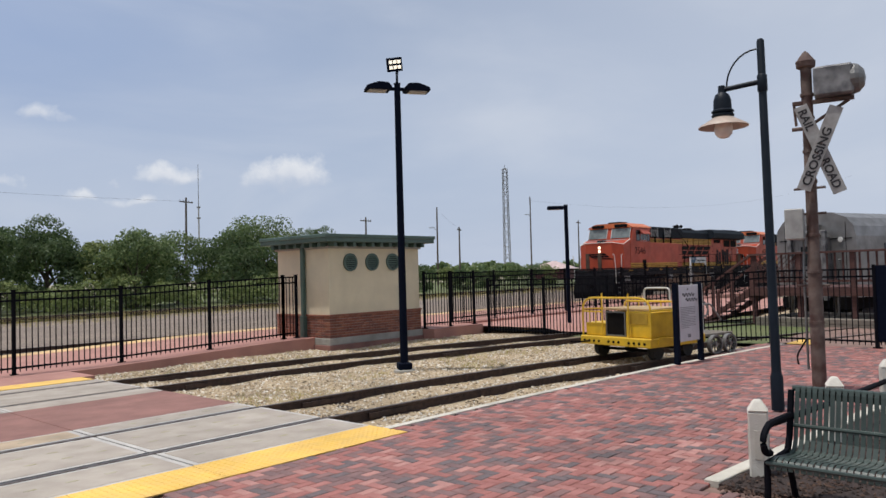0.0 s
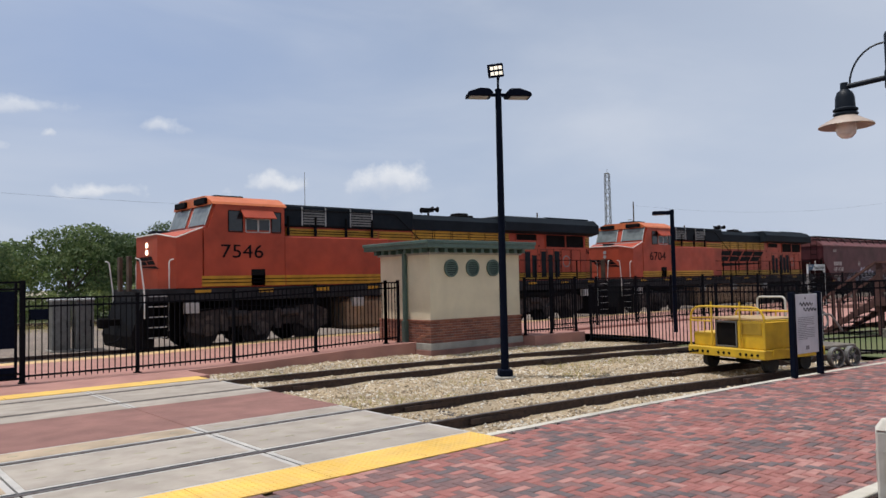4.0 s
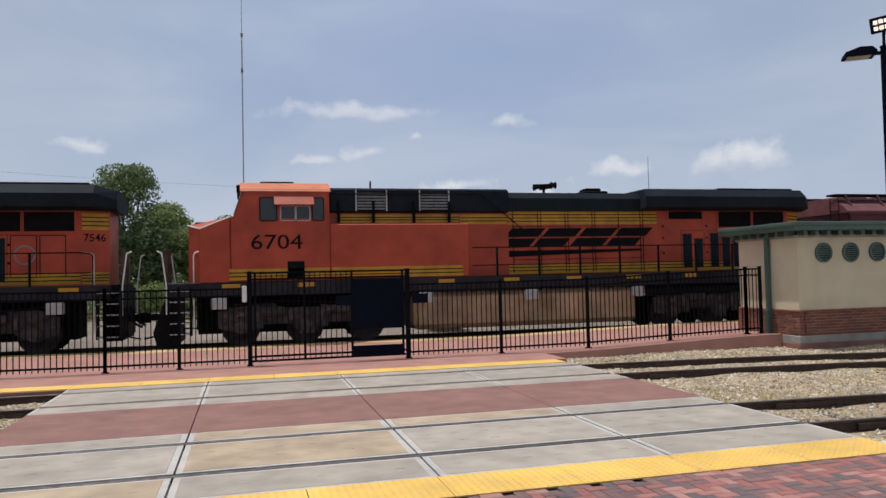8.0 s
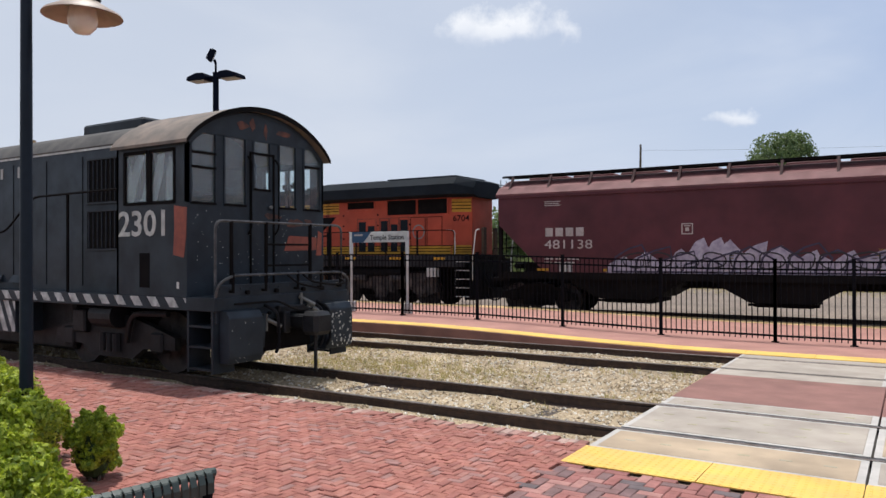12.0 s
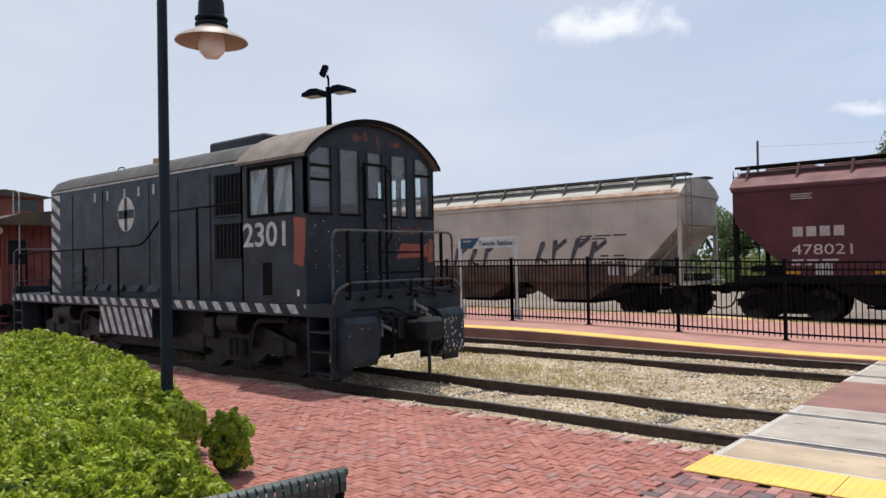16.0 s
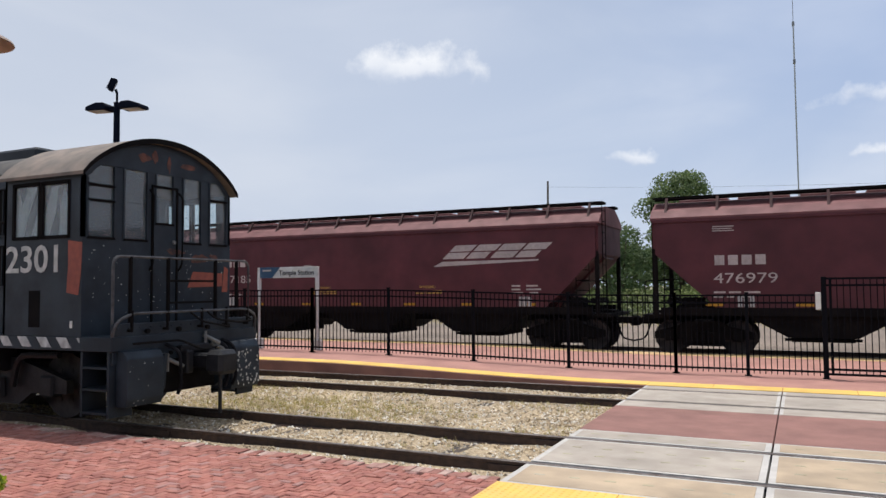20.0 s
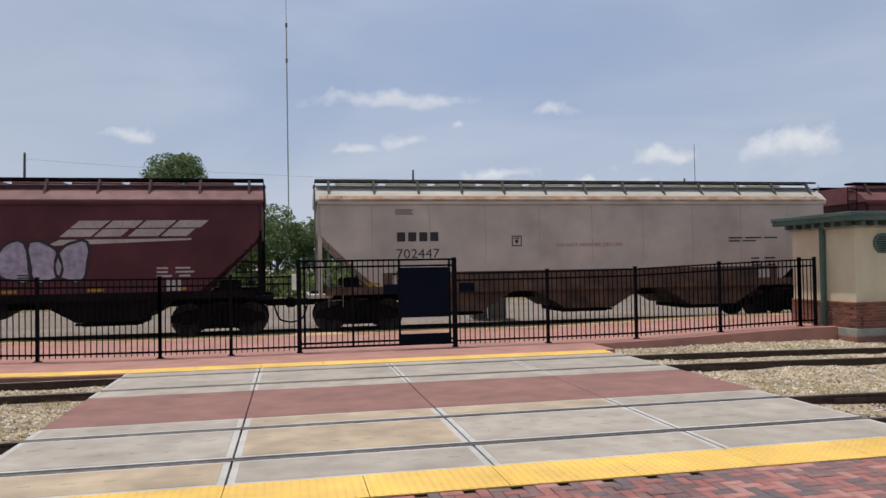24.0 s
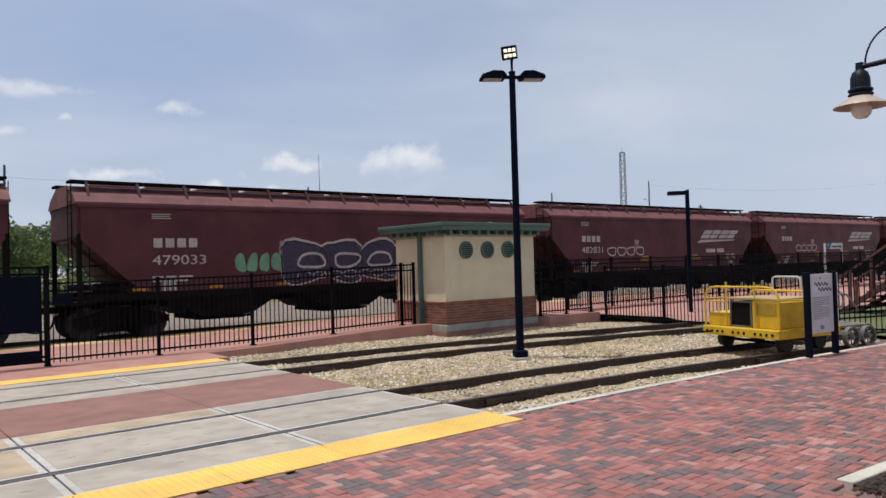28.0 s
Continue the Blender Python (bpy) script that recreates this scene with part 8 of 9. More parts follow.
# ---- benches, planters, bollards ----
def bench(x, y, z, turn):
    root = thing("park_bench", x, y, z, turn, label="dark green coated steel slat bench with curved arms", category="bench")
    # local: sits along +x, faces -y
    prof = [(-0.305, 0.37), (-0.30, 0.40), (-0.27, 0.435), (-0.22, 0.445), (-0.05, 0.42), (0.10, 0.41), (0.17, 0.43), (0.21, 0.50), (0.25, 0.68), (0.29, 0.86), (0.305, 0.895), (0.33, 0.905), (0.36, 0.89), (0.375, 0.85), (0.375, 0.80)]
    L = 1.8
    n = 40
    for k in range(n):
        x0 = 0.03 + k * (L - 0.06) / n
        w = (L - 0.06) / n - 0.011
        bm = B()
        for (y0, z0), (y1, z1) in zip(prof, prof[1:]):
            a = [bm.verts.new(p) for p in ((x0, y0, z0), (x0 + w, y0, z0), (x0 + w, y1, z1), (x0, y1, z1))]
            b = [bm.verts.new(v.co + Vector((0, 0.004, -0.005))) for v in a]
            bm.faces.new(a), bm.faces.new(b[::-1])
            bm.faces.new((a[1], b[1], b[2], a[2])), bm.faces.new((a[0], a[3], b[3], b[0]))
        part("slat", bm, "bench", root)
    for y0, z0 in ((-0.295, 0.405), (-0.02, 0.40), (0.14, 0.405), (0.235, 0.60), (0.325, 0.88)):
        bm = B()
        rod(bm, (0.0, y0 + 0.004, z0), (L, y0 + 0.004, z0), 0.017 if z0 < 0.8 else 0.022, seg=8)
        part("rail", bm, "bench", root)
    for xx in (0.0, L):
        part("end_frame", pipe(B(), [Vector((xx, a, b)) for a, b in ((-0.30, 0.0), (-0.28, 0.2), (-0.27, 0.40), (-0.05, 0.40), (0.15, 0.41), (0.21, 0.52), (0.29, 0.87))], 0.026, 8), "black", root)
        part("arm", pipe(B(), bent((xx, 0.25, 0.68), (xx, -0.22, 0.68), (xx, -0.34, 0.60), (xx, -0.31, 0.48), (xx, -0.2, 0.46), r=0.09), 0.026, 8), "black", root)
        part("leg", pipe(B(), [Vector((xx, a, b)) for a, b in ((0.30, 0.0), (0.22, 0.2), (0.13, 0.40))], 0.026, 8), "black", root)
    return root


bench(6.97, 1.03, 0.0, -92)
bench(-2.83, 1.50, 0.0, -100)


def planter(name, pts, top, fill, edged):
    """A low concrete-edged bed."""
    root = thing(name, label="low planting bed with pale concrete edging and mulch", category="planting bed", kind="structure")
    bm = B()
    prism(bm, pts, "z", -0.05, top)
    part("bed", bm, fill, root)
    for a, b in list(zip(pts, pts[1:] + pts[:1]))[:edged]:
        bm = B()
        d = (Vector(b) - Vector(a))
        ang = math.degrees(math.atan2(d.y, d.x))
        box(bm, 0, d.length, -0.07, 0.07, -0.05, top + 0.02, 0.008)
        part("edging", bm, "kerb", root).matrix_basis = pose(a[0], a[1], 0, 0, 0, ang)
    return root


planter("planter_east", [(14.0, 1.2), (7.3, 1.72), (7.0, -3.5), (14.0, -3.5)], 0.012, "mulch", 1)
planter("planter_west", [(-15.0, 4.9), (-15.0, -0.5), (-3.3, -0.5), (-3.3, 1.75)], 0.04, "mulch", 0)


def bollard(x, y):
    root = thing("bollard", x, y, 0.0, 20, label="cream painted concrete bollard with recessed panels", category="bollard", group="bollards round the bed")
    bm = B()
    box(bm, -0.085, 0.085, -0.085, 0.085, -0.02, 0.58, 0.015)
    part("shaft", bm, "bollard", root)
    bm = B()
    r = bmesh.ops.create_cone(bm, cap_ends=True, segments=4, radius1=0.13, radius2=0.045, depth=0.10, matrix=pose(0, 0, 0.63, 0, 0, 45))
    bmesh.ops.bevel(bm, geom=bm.edges[:], offset=0.012, segments=1, affect="EDGES")
    part("cap", bm, "bollard", root)
    for k in range(4):
        bm = B()
        box(bm, -0.035, 0.035, -0.089, -0.085, 0.16, 0.42, 0.003)
        part("panel_inset", bm, "kerb", root).matrix_basis = pose(0, 0, 0, 0, 0, 90 * k)


PB = [(7.77, 1.47), (9.55, 1.29), (11.4, 1.16)]
for p in PB[:3]:
    bollard(*p)
for a, b in zip(PB[:2], PB[1:3]):
    bm = B()
    rod(bm, (*a, 0.42), (*b, 0.42), 0.03)
    tagged(part("bed_rail", bm, "black"), "dark steel pipe rail between bollards", "rail")


# ---- hedge ----
def leaf_cloud(name, spots, size, n, material, parent, seed, flat=0.6, aspect=1.7):
    """Many small leaf blades scattered over the skins of rounded clumps."""
    rd = np.random.RandomState(seed)
    vs, fs = [], []
    tot = sum(s[3] ** 2 for s in spots)
    for cx, cy, cz, r in spots:
        m = max(20, int(n * r * r / tot))
        d = rd.normal(size=(m, 3))
        d /= np.linalg.norm(d, axis=1)[:, None]
        d[:, 2] = np.where(d[:, 2] < -0.55, -d[:, 2], d[:, 2])
        p = np.array((cx, cy, cz)) + d * r * (rd.uniform(0.72, 1.05, (m, 1))) * np.array((1, 1, flat))
        nrm = d + rd.normal(size=(m, 3)) * 0.55
        nrm /= np.linalg.norm(nrm, axis=1)[:, None]
        t = np.cross(nrm, rd.normal(size=(m, 3)))
        t /= np.linalg.norm(t, axis=1)[:, None]
        b = np.cross(nrm, t)
        s = size * rd.uniform(0.6, 1.3, (m, 1))
        k = len(vs)
        quad = np.stack([p - t * s * aspect / 2, p + b * s * 0.42, p + t * s * aspect / 2, p - b * s * 0.42], 1).reshape(-1, 3)
        vs.extend(map(tuple, quad))
        fs.extend((k + 4 * i, k + 4 * i + 1, k + 4 * i + 2, k + 4 * i + 3) for i in range(m))
    me = bpy.data.meshes.new(name)
    me.from_pydata(vs, [], fs)
    me.materials.append(M[material])
    ob = new(name, me)
    ob.parent = parent
    return ob


def shrub(x, y, z, r, h, seed, n, name="shrub"):
    root = thing(name, x, y, z, label="bright green clipped evergreen shrub in the planting bed", category="shrub", group="shrubs in the bed")
    rd = random.Random(seed)
    spots = [(0, 0, h * 0.5, r * 0.8)]
    for k in range(16):
        a = rd.random() * 6.28
        q = r * (0.3 + 0.5 * rd.random())
        spots.append((q * math.cos(a), q * math.sin(a), h * (0.25 + 0.6 * rd.random()), r * (0.22 + 0.2 * rd.random())))
    # young shoots standing out of the clipped surface
    for k in range(int(90 * r)):
        a, q = rd.random() * 6.28, r * math.sqrt(rd.random()) * 0.95
        z = h * (0.98 - 0.45 * (q / r) ** 2)
        for j in range(3):
            spots.append((q * math.cos(a), q * math.sin(a), z + 0.02 + 0.06 * j, 0.055 - 0.012 * j))
    ob = leaf_cloud("leaves", spots, 0.031, n, "hedge", root, seed, 0.8)
    tagged(ob, kind="stuff")
    # solid ball in very dark green, standing in for shade deep among the leaves
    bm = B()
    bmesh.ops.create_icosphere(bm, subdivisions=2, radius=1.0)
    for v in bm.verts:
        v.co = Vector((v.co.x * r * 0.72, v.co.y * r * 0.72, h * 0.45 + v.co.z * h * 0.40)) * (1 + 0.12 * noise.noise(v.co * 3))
    part("inner_core", bm, "coreshade", root)
    for k in range(5):
        bm = B()
        a = k * 1.26
        rod(bm, (0.06 * math.cos(a), 0.06 * math.sin(a), 0), (0.3 * r * math.cos(a), 0.3 * r * math.sin(a), h * 0.4), 0.018, 0.01, 6)
        part("stem", bm, "bark", root)


# shade inside the shrubs as a dark green colour
M["coreshade"] = mat("inner_foliage", (0.035, 0.065, 0.012), (0.02, 0.04, 0.01), 14, 0.9, bump=0.6, bscale=30)
SHRUBS = [(-5.62, 2.82, 0.22, 0.54), (-6.55, 2.72, 0.40, 0.62), (-3.95, 1.35, 0.32, 0.66), (-4.4, 1.0, 0.42, 0.6), (-5.1, 1.6, 0.52, 0.72), (-4.9, 0.7, 0.6, 0.78), (-5.9, 1.95, 0.58, 0.74), (-5.8, 1.0, 0.7, 0.88),
          (-6.7, 1.85, 0.66, 0.86), (-6.6, 0.8, 0.7, 0.9), (-7.7, 2.7, 0.68, 0.82), (-7.6, 1.6, 0.72, 0.9), (-8.6, 3.0, 0.72, 0.9), (-8.5, 1.9, 0.75, 0.92),
          (-9.6, 3.2, 0.72, 0.9), (-9.6, 2.1, 0.78, 0.92), (-10.7, 3.5, 0.75, 0.9), (-10.8, 2.3, 0.8, 0.92), (-11.9, 3.7, 0.75, 0.9), (-12.0, 2.5, 0.8, 0.92), (-13.1, 3.9, 0.75, 0.88), (-13.3, 2.7, 0.8, 0.9)]
for k, (x, y, r, h) in enumerate(SHRUBS):
    shrub(x, y, -0.02, r, h * 0.92, 60 + k, 12000 if x > -8 else 5500)

# ---- beyond the fence: deck, stored passenger car, poles, trees ----
def deck():
    root = thing("boarding_deck", 26.45, 5.35, -0.1, -10, label="red-stained timber boarding deck with stairs and lattice railing", category="deck")
    P = lambda nm, bm, mt="deckwood", lb="": part(nm, bm, mt, root, lb)
    for k in range(16):
        bm = B()
        y = -2.4 + k * 0.3
        box(bm, -1.0, 1.6, y, y + 0.285, 1.20, 1.25)
        P("deck_board", bm)
    bm = B()
    box(bm, -1.04, -1.0, -2.4, 2.4, 0.98, 1.24)
    box(bm, -1.0, 1.6, -2.44, -2.4, 0.98, 1.24), box(bm, -1.0, 1.6, 2.4, 2.44, 0.98, 1.24)
    P("fascia", bm)
    for x in (-0.9, 1.5):
        for y in (-2.3, -0.8, 0.8, 2.3):
            bm = B()
            box(bm, x - 0.07, x + 0.07, y - 0.07, y + 0.07, 0, 2.32 if x < 0 else 1.2, 0.005)
            P("post", bm, "deckwood" if x < 0 else "greywood")
    bm = B()
    box(bm, -1.02, -0.82, -2.4, 2.4, 2.28, 2.34), box(bm, -0.96, -0.88, -2.4, 2.4, 1.4, 1.47)
    P("railing", bm)
    for k in range(20):
        bm = B()
        y = -2.2 + k * 0.235
        box(bm, -0.94, -0.90, y, y + 0.05, 1.42, 2.3)
        P("baluster", bm)
    bm = B()
    for k in range(9):
        for s in (-1, 1):
            y = 1.0 + k * 0.16
            rod(bm, (-0.97, y, 1.45), (-0.97, min(max(y + s * 0.8, 0.85), 2.35), 2.27), 0.012, seg=4)
    P("lattice", bm)
    for k in range(7):
        bm = B()
        box(bm, -0.9, 0.3, 2.45 + k * 0.28, 2.45 + (k + 1) * 0.28, 1.08 - k * 0.175, 1.12 - k * 0.175)
        P("stair_tread", bm)
    for x in (-0.92, 0.3):
        bm = B()
        prism(bm, [(2.4, 1.25), (4.45, -0.05), (4.45, -0.0), (4.2, -0.0), (2.4, 0.98)], "x", x - 0.03, x + 0.03)
        P("stringer", bm)
        bm = B()
        prism(bm, [(2.4, 2.34), (4.4, 1.05), (4.4, 0.98), (2.4, 2.26)], "x", x - 0.05, x + 0.05)
        for y, z in ((3.1, 0.8), (3.8, 0.4), (4.35, 0.05)):
            box(bm, x - 0.04, x + 0.04, y - 0.04, y + 0.04, z - 0.1, z + 1.0)
        P("stair_rail", bm)
    for z in (0.0, 0.16):
        bm = B()
        box(bm, -1.3, 1.9, -2.7, 2.1, z, z + 0.15, 0.01)
        P("sleeper_edge", bm, "greywood")


deck()


def passenger_car():
    root = thing("passenger_car", 29.2, 7.1, -0.42, -19.4, label="old stainless steel passenger car with arched roof", category="passenger car")
    P = lambda nm, bm, mt, lb="": part(nm, bm, mt, root, lb)
    L = 24.0
    prof = [(-1.52, 1.1), (-1.52, 3.2), (-1.45, 3.55), (-1.2, 3.85), (-0.7, 4.05), (0, 4.12), (0.7, 4.05), (1.2, 3.85), (1.45, 3.55), (1.52, 3.2), (1.52, 1.1)]
    bm = B()
    prism(bm, prof, "x", 0.6, L)
    P("body", bm, "silver")
    bm = B()
    prism(bm, [(y * 1.012, z + 0.01) for y, z in prof], "x", 0.55, 0.75)
    P("end_collar", bm, "silver")
    bm = B()
    prism(bm, [(-0.62, 1.1), (-0.62, 3.2), (-0.5, 3.42), (0.5, 3.42), (0.62, 3.2), (0.62, 1.1)], "x", 0.2, 0.6)
    P("vestibule", bm, "silver")
    bm = B()
    box(bm, 0.17, 0.2, -0.42, 0.42, 1.2, 3.1, 0.01)
    dr = P("end_door", bm, "steelgrey")
    bm = B()
    box(bm, 0.155, 0.17, -0.28, 0.28, 2.2, 2.9, 0.005)
    part("door_window", bm, "window", dr)
    # diaphragm frame round the door, steps of the roof end, panel joints, grab irons
    bm = B()
    for q in ((-0.74, -0.60, 1.0, 3.3), (0.60, 0.74, 1.0, 3.3)):
        box(bm, 0.05, 0.2, *q, 0.01)
    box(bm, 0.05, 0.2, -0.74, 0.74, 3.26, 3.44, 0.02)
    P("diaphragm", bm, "boxgrey", "dirty grey end diaphragm")
    for y in (-1.18, 1.18):
        bm = B()
        box(bm, 0.535, 0.55, y - 0.006, y + 0.006, 1.2, 3.7)
        P("panel_joint", bm, "carblack")
        P("grab_iron", pipe(B(), bent((0.55, y * 0.8, 1.5), (0.45, y * 0.8, 1.5), (0.45, y * 0.8, 2.4), (0.55, y * 0.8, 2.4), r=0.06), 0.018, 6), "steelgrey")
    bm = B()
    box(bm, 0.53, 0.55, -1.4, 1.4, 3.12, 3.15)
    box(bm, 0.53, 0.55, -1.5, 1.5, 1.5, 1.53)
    P("panel_joint", bm, "carblack")
    bm = B()
    box(bm, 0.25, 0.5, -0.3, 0.3, 3.5, 3.68, 0.03)
    P("end_light_box", bm, "boxgrey")
    bm = B()
    rod(bm, (0.5, -1.0, 3.1), (0.58, -1.0, 3.1), 0.09)
    P("marker_lamp", bm, "white")
    for k in range(9):
        bm = B()
        box(bm, 2.2 + k * 2.3, 3.6 + k * 2.3, -1.54, -1.5, 2.1, 2.95, 0.0)
        P("window", bm, "window")
    bm = B()
    for k in range(7):
        box(bm, 0.8, L, -1.535, -1.52, 1.2 + k * 0.1, 1.25 + k * 0.1)
    P("fluted_side", bm, "silver")
    bm = B()
    box(bm, 0.3, L, -1.2, 1.2, 0.7, 1.1)
    P("underframe", bm, "carblack")
    for cx in (3.0, L - 3.0):
        bogie(root, cx, 2, 2.4, 0.46, "truck")


passenger_car()
sheet("platform_yard_east", steps(20.45, 42, 1.5), steps(9.6, 15.85, 0.9), lambda x, y: -0.03 if y - bend(x) < 14 else 0.1, "red_platform", kind="structure")
sheet("lawn_east", steps(19.8, 30, 1.0), steps(4.0, 11.0, 1.0), lambda x, y: -0.06, "meadow")

for k, (x, y) in enumerate(((7.45, 26.3), (8.15, 26.2))):
    root = thing("signal_cabinet", x, y, -0.24, label="grey steel trackside signal cabinet", category="cabinet", group="signal cabinets")
    bm = B()
    box(bm, -0.28, 0.28, -0.3, 0.3, 0.15, 1.75, 0.02)
    body = part("body", bm, "steelgrey", root)
    bm = B()
    box(bm, -0.31, 0.31, -0.34, 0.34, 1.75, 1.83, 0.02)
    part("lid", bm, "grey", root)
    bm = B()
    box(bm, -0.24, 0.24, -0.315, -0.30, 0.3, 1.65, 0.005)
    d = part("door", bm, "steelgrey", root)
    bm = B()
    box(bm, 0.14, 0.18, -0.345, -0.315, 0.9, 1.1)
    part("handle", bm, "carblack", d)
    bm = B()
    box(bm, -0.34, 0.34, -0.36, 0.36, -0.1, 0.15, 0.01)
    part("plinth", bm, "plinth", root)


def utility_pole(x, y, h, arms=1, lean=0.0, lamp=False):
    root = thing("utility_pole", x, y, -0.3, random.uniform(0, 25), label="weathered timber utility pole with crossarm", category="utility pole")
    bm = B()
    rod(bm, (0, 0, 0), (lean, 0, h), 0.19, 0.12, 10)
    part("pole", bm, "polewood", root)
    for k in range(arms):
        z = h - 0.6 - 0.9 * k
        bm = B()
        box(bm, -1.2 + lean, 1.2 + lean, -0.07, 0.07, z - 0.07, z + 0.07)
        part("crossarm", bm, "polewood", root)
        for xx in (-1.05, -0.5, 0.5, 1.05):
            bm = B()
            rod(bm, (xx + lean, 0, z + 0.07), (xx + lean, 0, z + 0.27), 0.06, 0.03, 8)
            part("insulator", bm, "steelgrey", root)
    if lamp:
        part("lamp_arm", pipe(B(), bent((0, 0, h - 4.2), (-1.0, 0, h - 3.7), (-1.6, 0, h - 3.8), r=0.3), 0.05, 6), "steelgrey", root)
        bm = B()
        box(bm, -2.1, -1.5, -0.15, 0.15, h - 3.9, h - 3.76, 0.03)
        part("lamp", bm, "grey", root)


for x, y, h, arms, lamp in ((52.0, 90, 13.2, 1, False), (84.0, 90, 11.8, 1, False), (101.5, 90, 14.3, 0, True), (107.7, 90, 10.9, 1, False), (131.0, 90, 17.9, 0, True),
                            (150.0, 90, 13.6, 1, False), (-28.5, 90, 15.6, 0, False), (15.4, 90, 14.0, 0, False), (-64, 95, 13, 1, False)):
    utility_pole(x, y, h, arms, 0.2, lamp)


def lattice_tower(x, y, h):
    root = thing("lattice_tower", x, y, -0.3, 20, label="tall slender steel lattice radio tower", category="radio tower")
    w = 1.05
    for a in ((-w, -w), (w, -w), (w, w), (-w, w)):
        bm = B()
        rod(bm, (*a, 0), (a[0] * 0.7, a[1] * 0.7, h), 0.14, 0.12, 6)
        part("leg", bm, "steelgrey", root)
    n = 14
    for k in range(n):
        z0, z1 = h * k / n, h * (k + 1) / n
        bm = B()
        f0, f1 = 1 - 0.3 * k / n, 1 - 0.3 * (k + 1) / n
        c = [(-w, -w), (w, -w), (w, w), (-w, w)]
        for p, q in zip(c, c[1:] + c[:1]):
            rod(bm, (p[0] * f0, p[1] * f0, z0), (q[0] * f1, q[1] * f1, z1), 0.07, seg=5)
            rod(bm, (p[0] * f1, p[1] * f1, z1), (q[0] * f1, q[1] * f1, z1), 0.07, seg=5)
        part("bracing", bm, "steelgrey", root)
    bm = B()
    rod(bm, (0, 0, h), (0, 0, h + 1.5), 0.07)
    box(bm, -0.5, 0.5, -0.5, 0.5, h - 0.1, h + 0.2)
    part("antenna", bm, "steelgrey", root)


lattice_tower(216.3, 160, 39.2)


def mast(x, y, h, r, whip):
    root = thing("antenna_mast", x, y, -0.3, label="very tall thin guyed antenna mast", category="mast")
    bm = B()
    rod(bm, (0, 0, 0), (0, 0, h), r, r, 8)
    part("mast_tube", bm, "grey", root)
    bm = B()
    rod(bm, (0, 0, h), (0, 0, h + whip), r * 0.5, r * 0.3, 6)
    part("whip", bm, "steelgrey", root)
    bm = B()
    for z in (h * 0.86, h):
        box(bm, -r * 1.8, r * 1.8, -r * 1.8, r * 1.8, z - 0.3, z + 0.3)
    part("fittings", bm, "steelgrey", root)


mast(0.45, 130, 44.1, 0.11, 14)
mast(183.5, 312, 36, 0.34, 20)


def wire(a, b, sag):
    pts = []
    for k in range(13):
        t = k / 12
        p = Vector(a).lerp(Vector(b), t)
        p.z -= sag * 4 * t * (1 - t)
        pts.append(p)
    tagged(part("overhead_wire", pipe(B(), pts, 0.009, 4), "rubber"), "thin dark overhead wire between poles", "wire")


wire((52.0, 90, 12.4), (-28.5, 90, 14.6), 1.0)
wire((131, 90, 16.8), (270, 60, 30), 5.0)
wire((101.5, 90, 13.8), (107.7, 90, 10.4), 0.3)


def pavilion():
    root = thing("pavilion", 161, 104, -0.3, 20, label="low pavilion with pale pink hipped roof", category="pavilion")
    bm = B()
    lo = [bm.verts.new(p) for p in ((-7, -5, 2.6), (7, -5, 2.6), (7, 5, 2.6), (-7, 5, 2.6))]
    hi = [bm.verts.new(p) for p in ((-2, 0, 4.6), (2, 0, 4.6))]
    for f in ((lo[0], lo[1], hi[1], hi[0]), (lo[1], lo[2], hi[1]), (lo[2], lo[3], hi[0], hi[1]), (lo[3], lo[0], hi[0])):
        bm.faces.new(f)
    bm.faces.new(lo[::-1])
    part("roof", bm, "pinkroof", root)
    bm = B()
    box(bm, -6, 6, -4, 4, 0, 2.6)
    part("wall", bm, "carroof", root)


M["pinkroof"] = mat("pale_pink_roof", (0.58, 0.44, 0.42), rough=0.8)
pavilion()


def tree(x, y, h, r, seed, n, leaf=0.17):
    root = thing("tree", x, y, -0.3, label="dense green broadleaf tree at the edge of the yard", category="tree", group="trees beyond the yard")
    rd = random.Random(seed)
    bm = B()
    rod(bm, (0, 0, 0), (0.1, 0, h * 0.45), 0.05 * h * 0.5, 0.03 * h * 0.5, 8)
    ends = []
    for k in range(6):
        a = k * 1.05 + rd.random()
        q = r * (0.35 + 0.3 * rd.random())
        e = (q * math.cos(a), q * math.sin(a), h * (0.45 + 0.38 * rd.random()))
        rod(bm, (0.1, 0, h * (0.25 + 0.15 * rd.random())), e, 0.012 * h, 0.005 * h, 5)
        ends.append(e)
    part("trunk", bm, "bark", root)
    spots = [(0, 0, h * 0.78, r * 0.5)] + [(e[0], e[1], e[2], r * (0.30 + 0.16 * rd.random())) for e in ends]
    for k in range(24):
        a, q = rd.random() * 6.28, r * math.sqrt(rd.random()) * 0.85
        z = h * (0.06 + 0.82 * rd.random())
        if q > r * 0.5 and z > h * 0.75:
            z *= 0.8
        spots.append((q * math.cos(a), q * math.sin(a), z, r * (0.2 + 0.16 * rd.random())))
    tagged(leaf_cloud("crown", spots, leaf, n, ("leaf", "leafdark", "leafpale", "leaf", "leafdark")[seed % 5], root, seed, 0.9, 1.5), kind="stuff")


rt = random.Random(5)
x = -70.0
k = 0
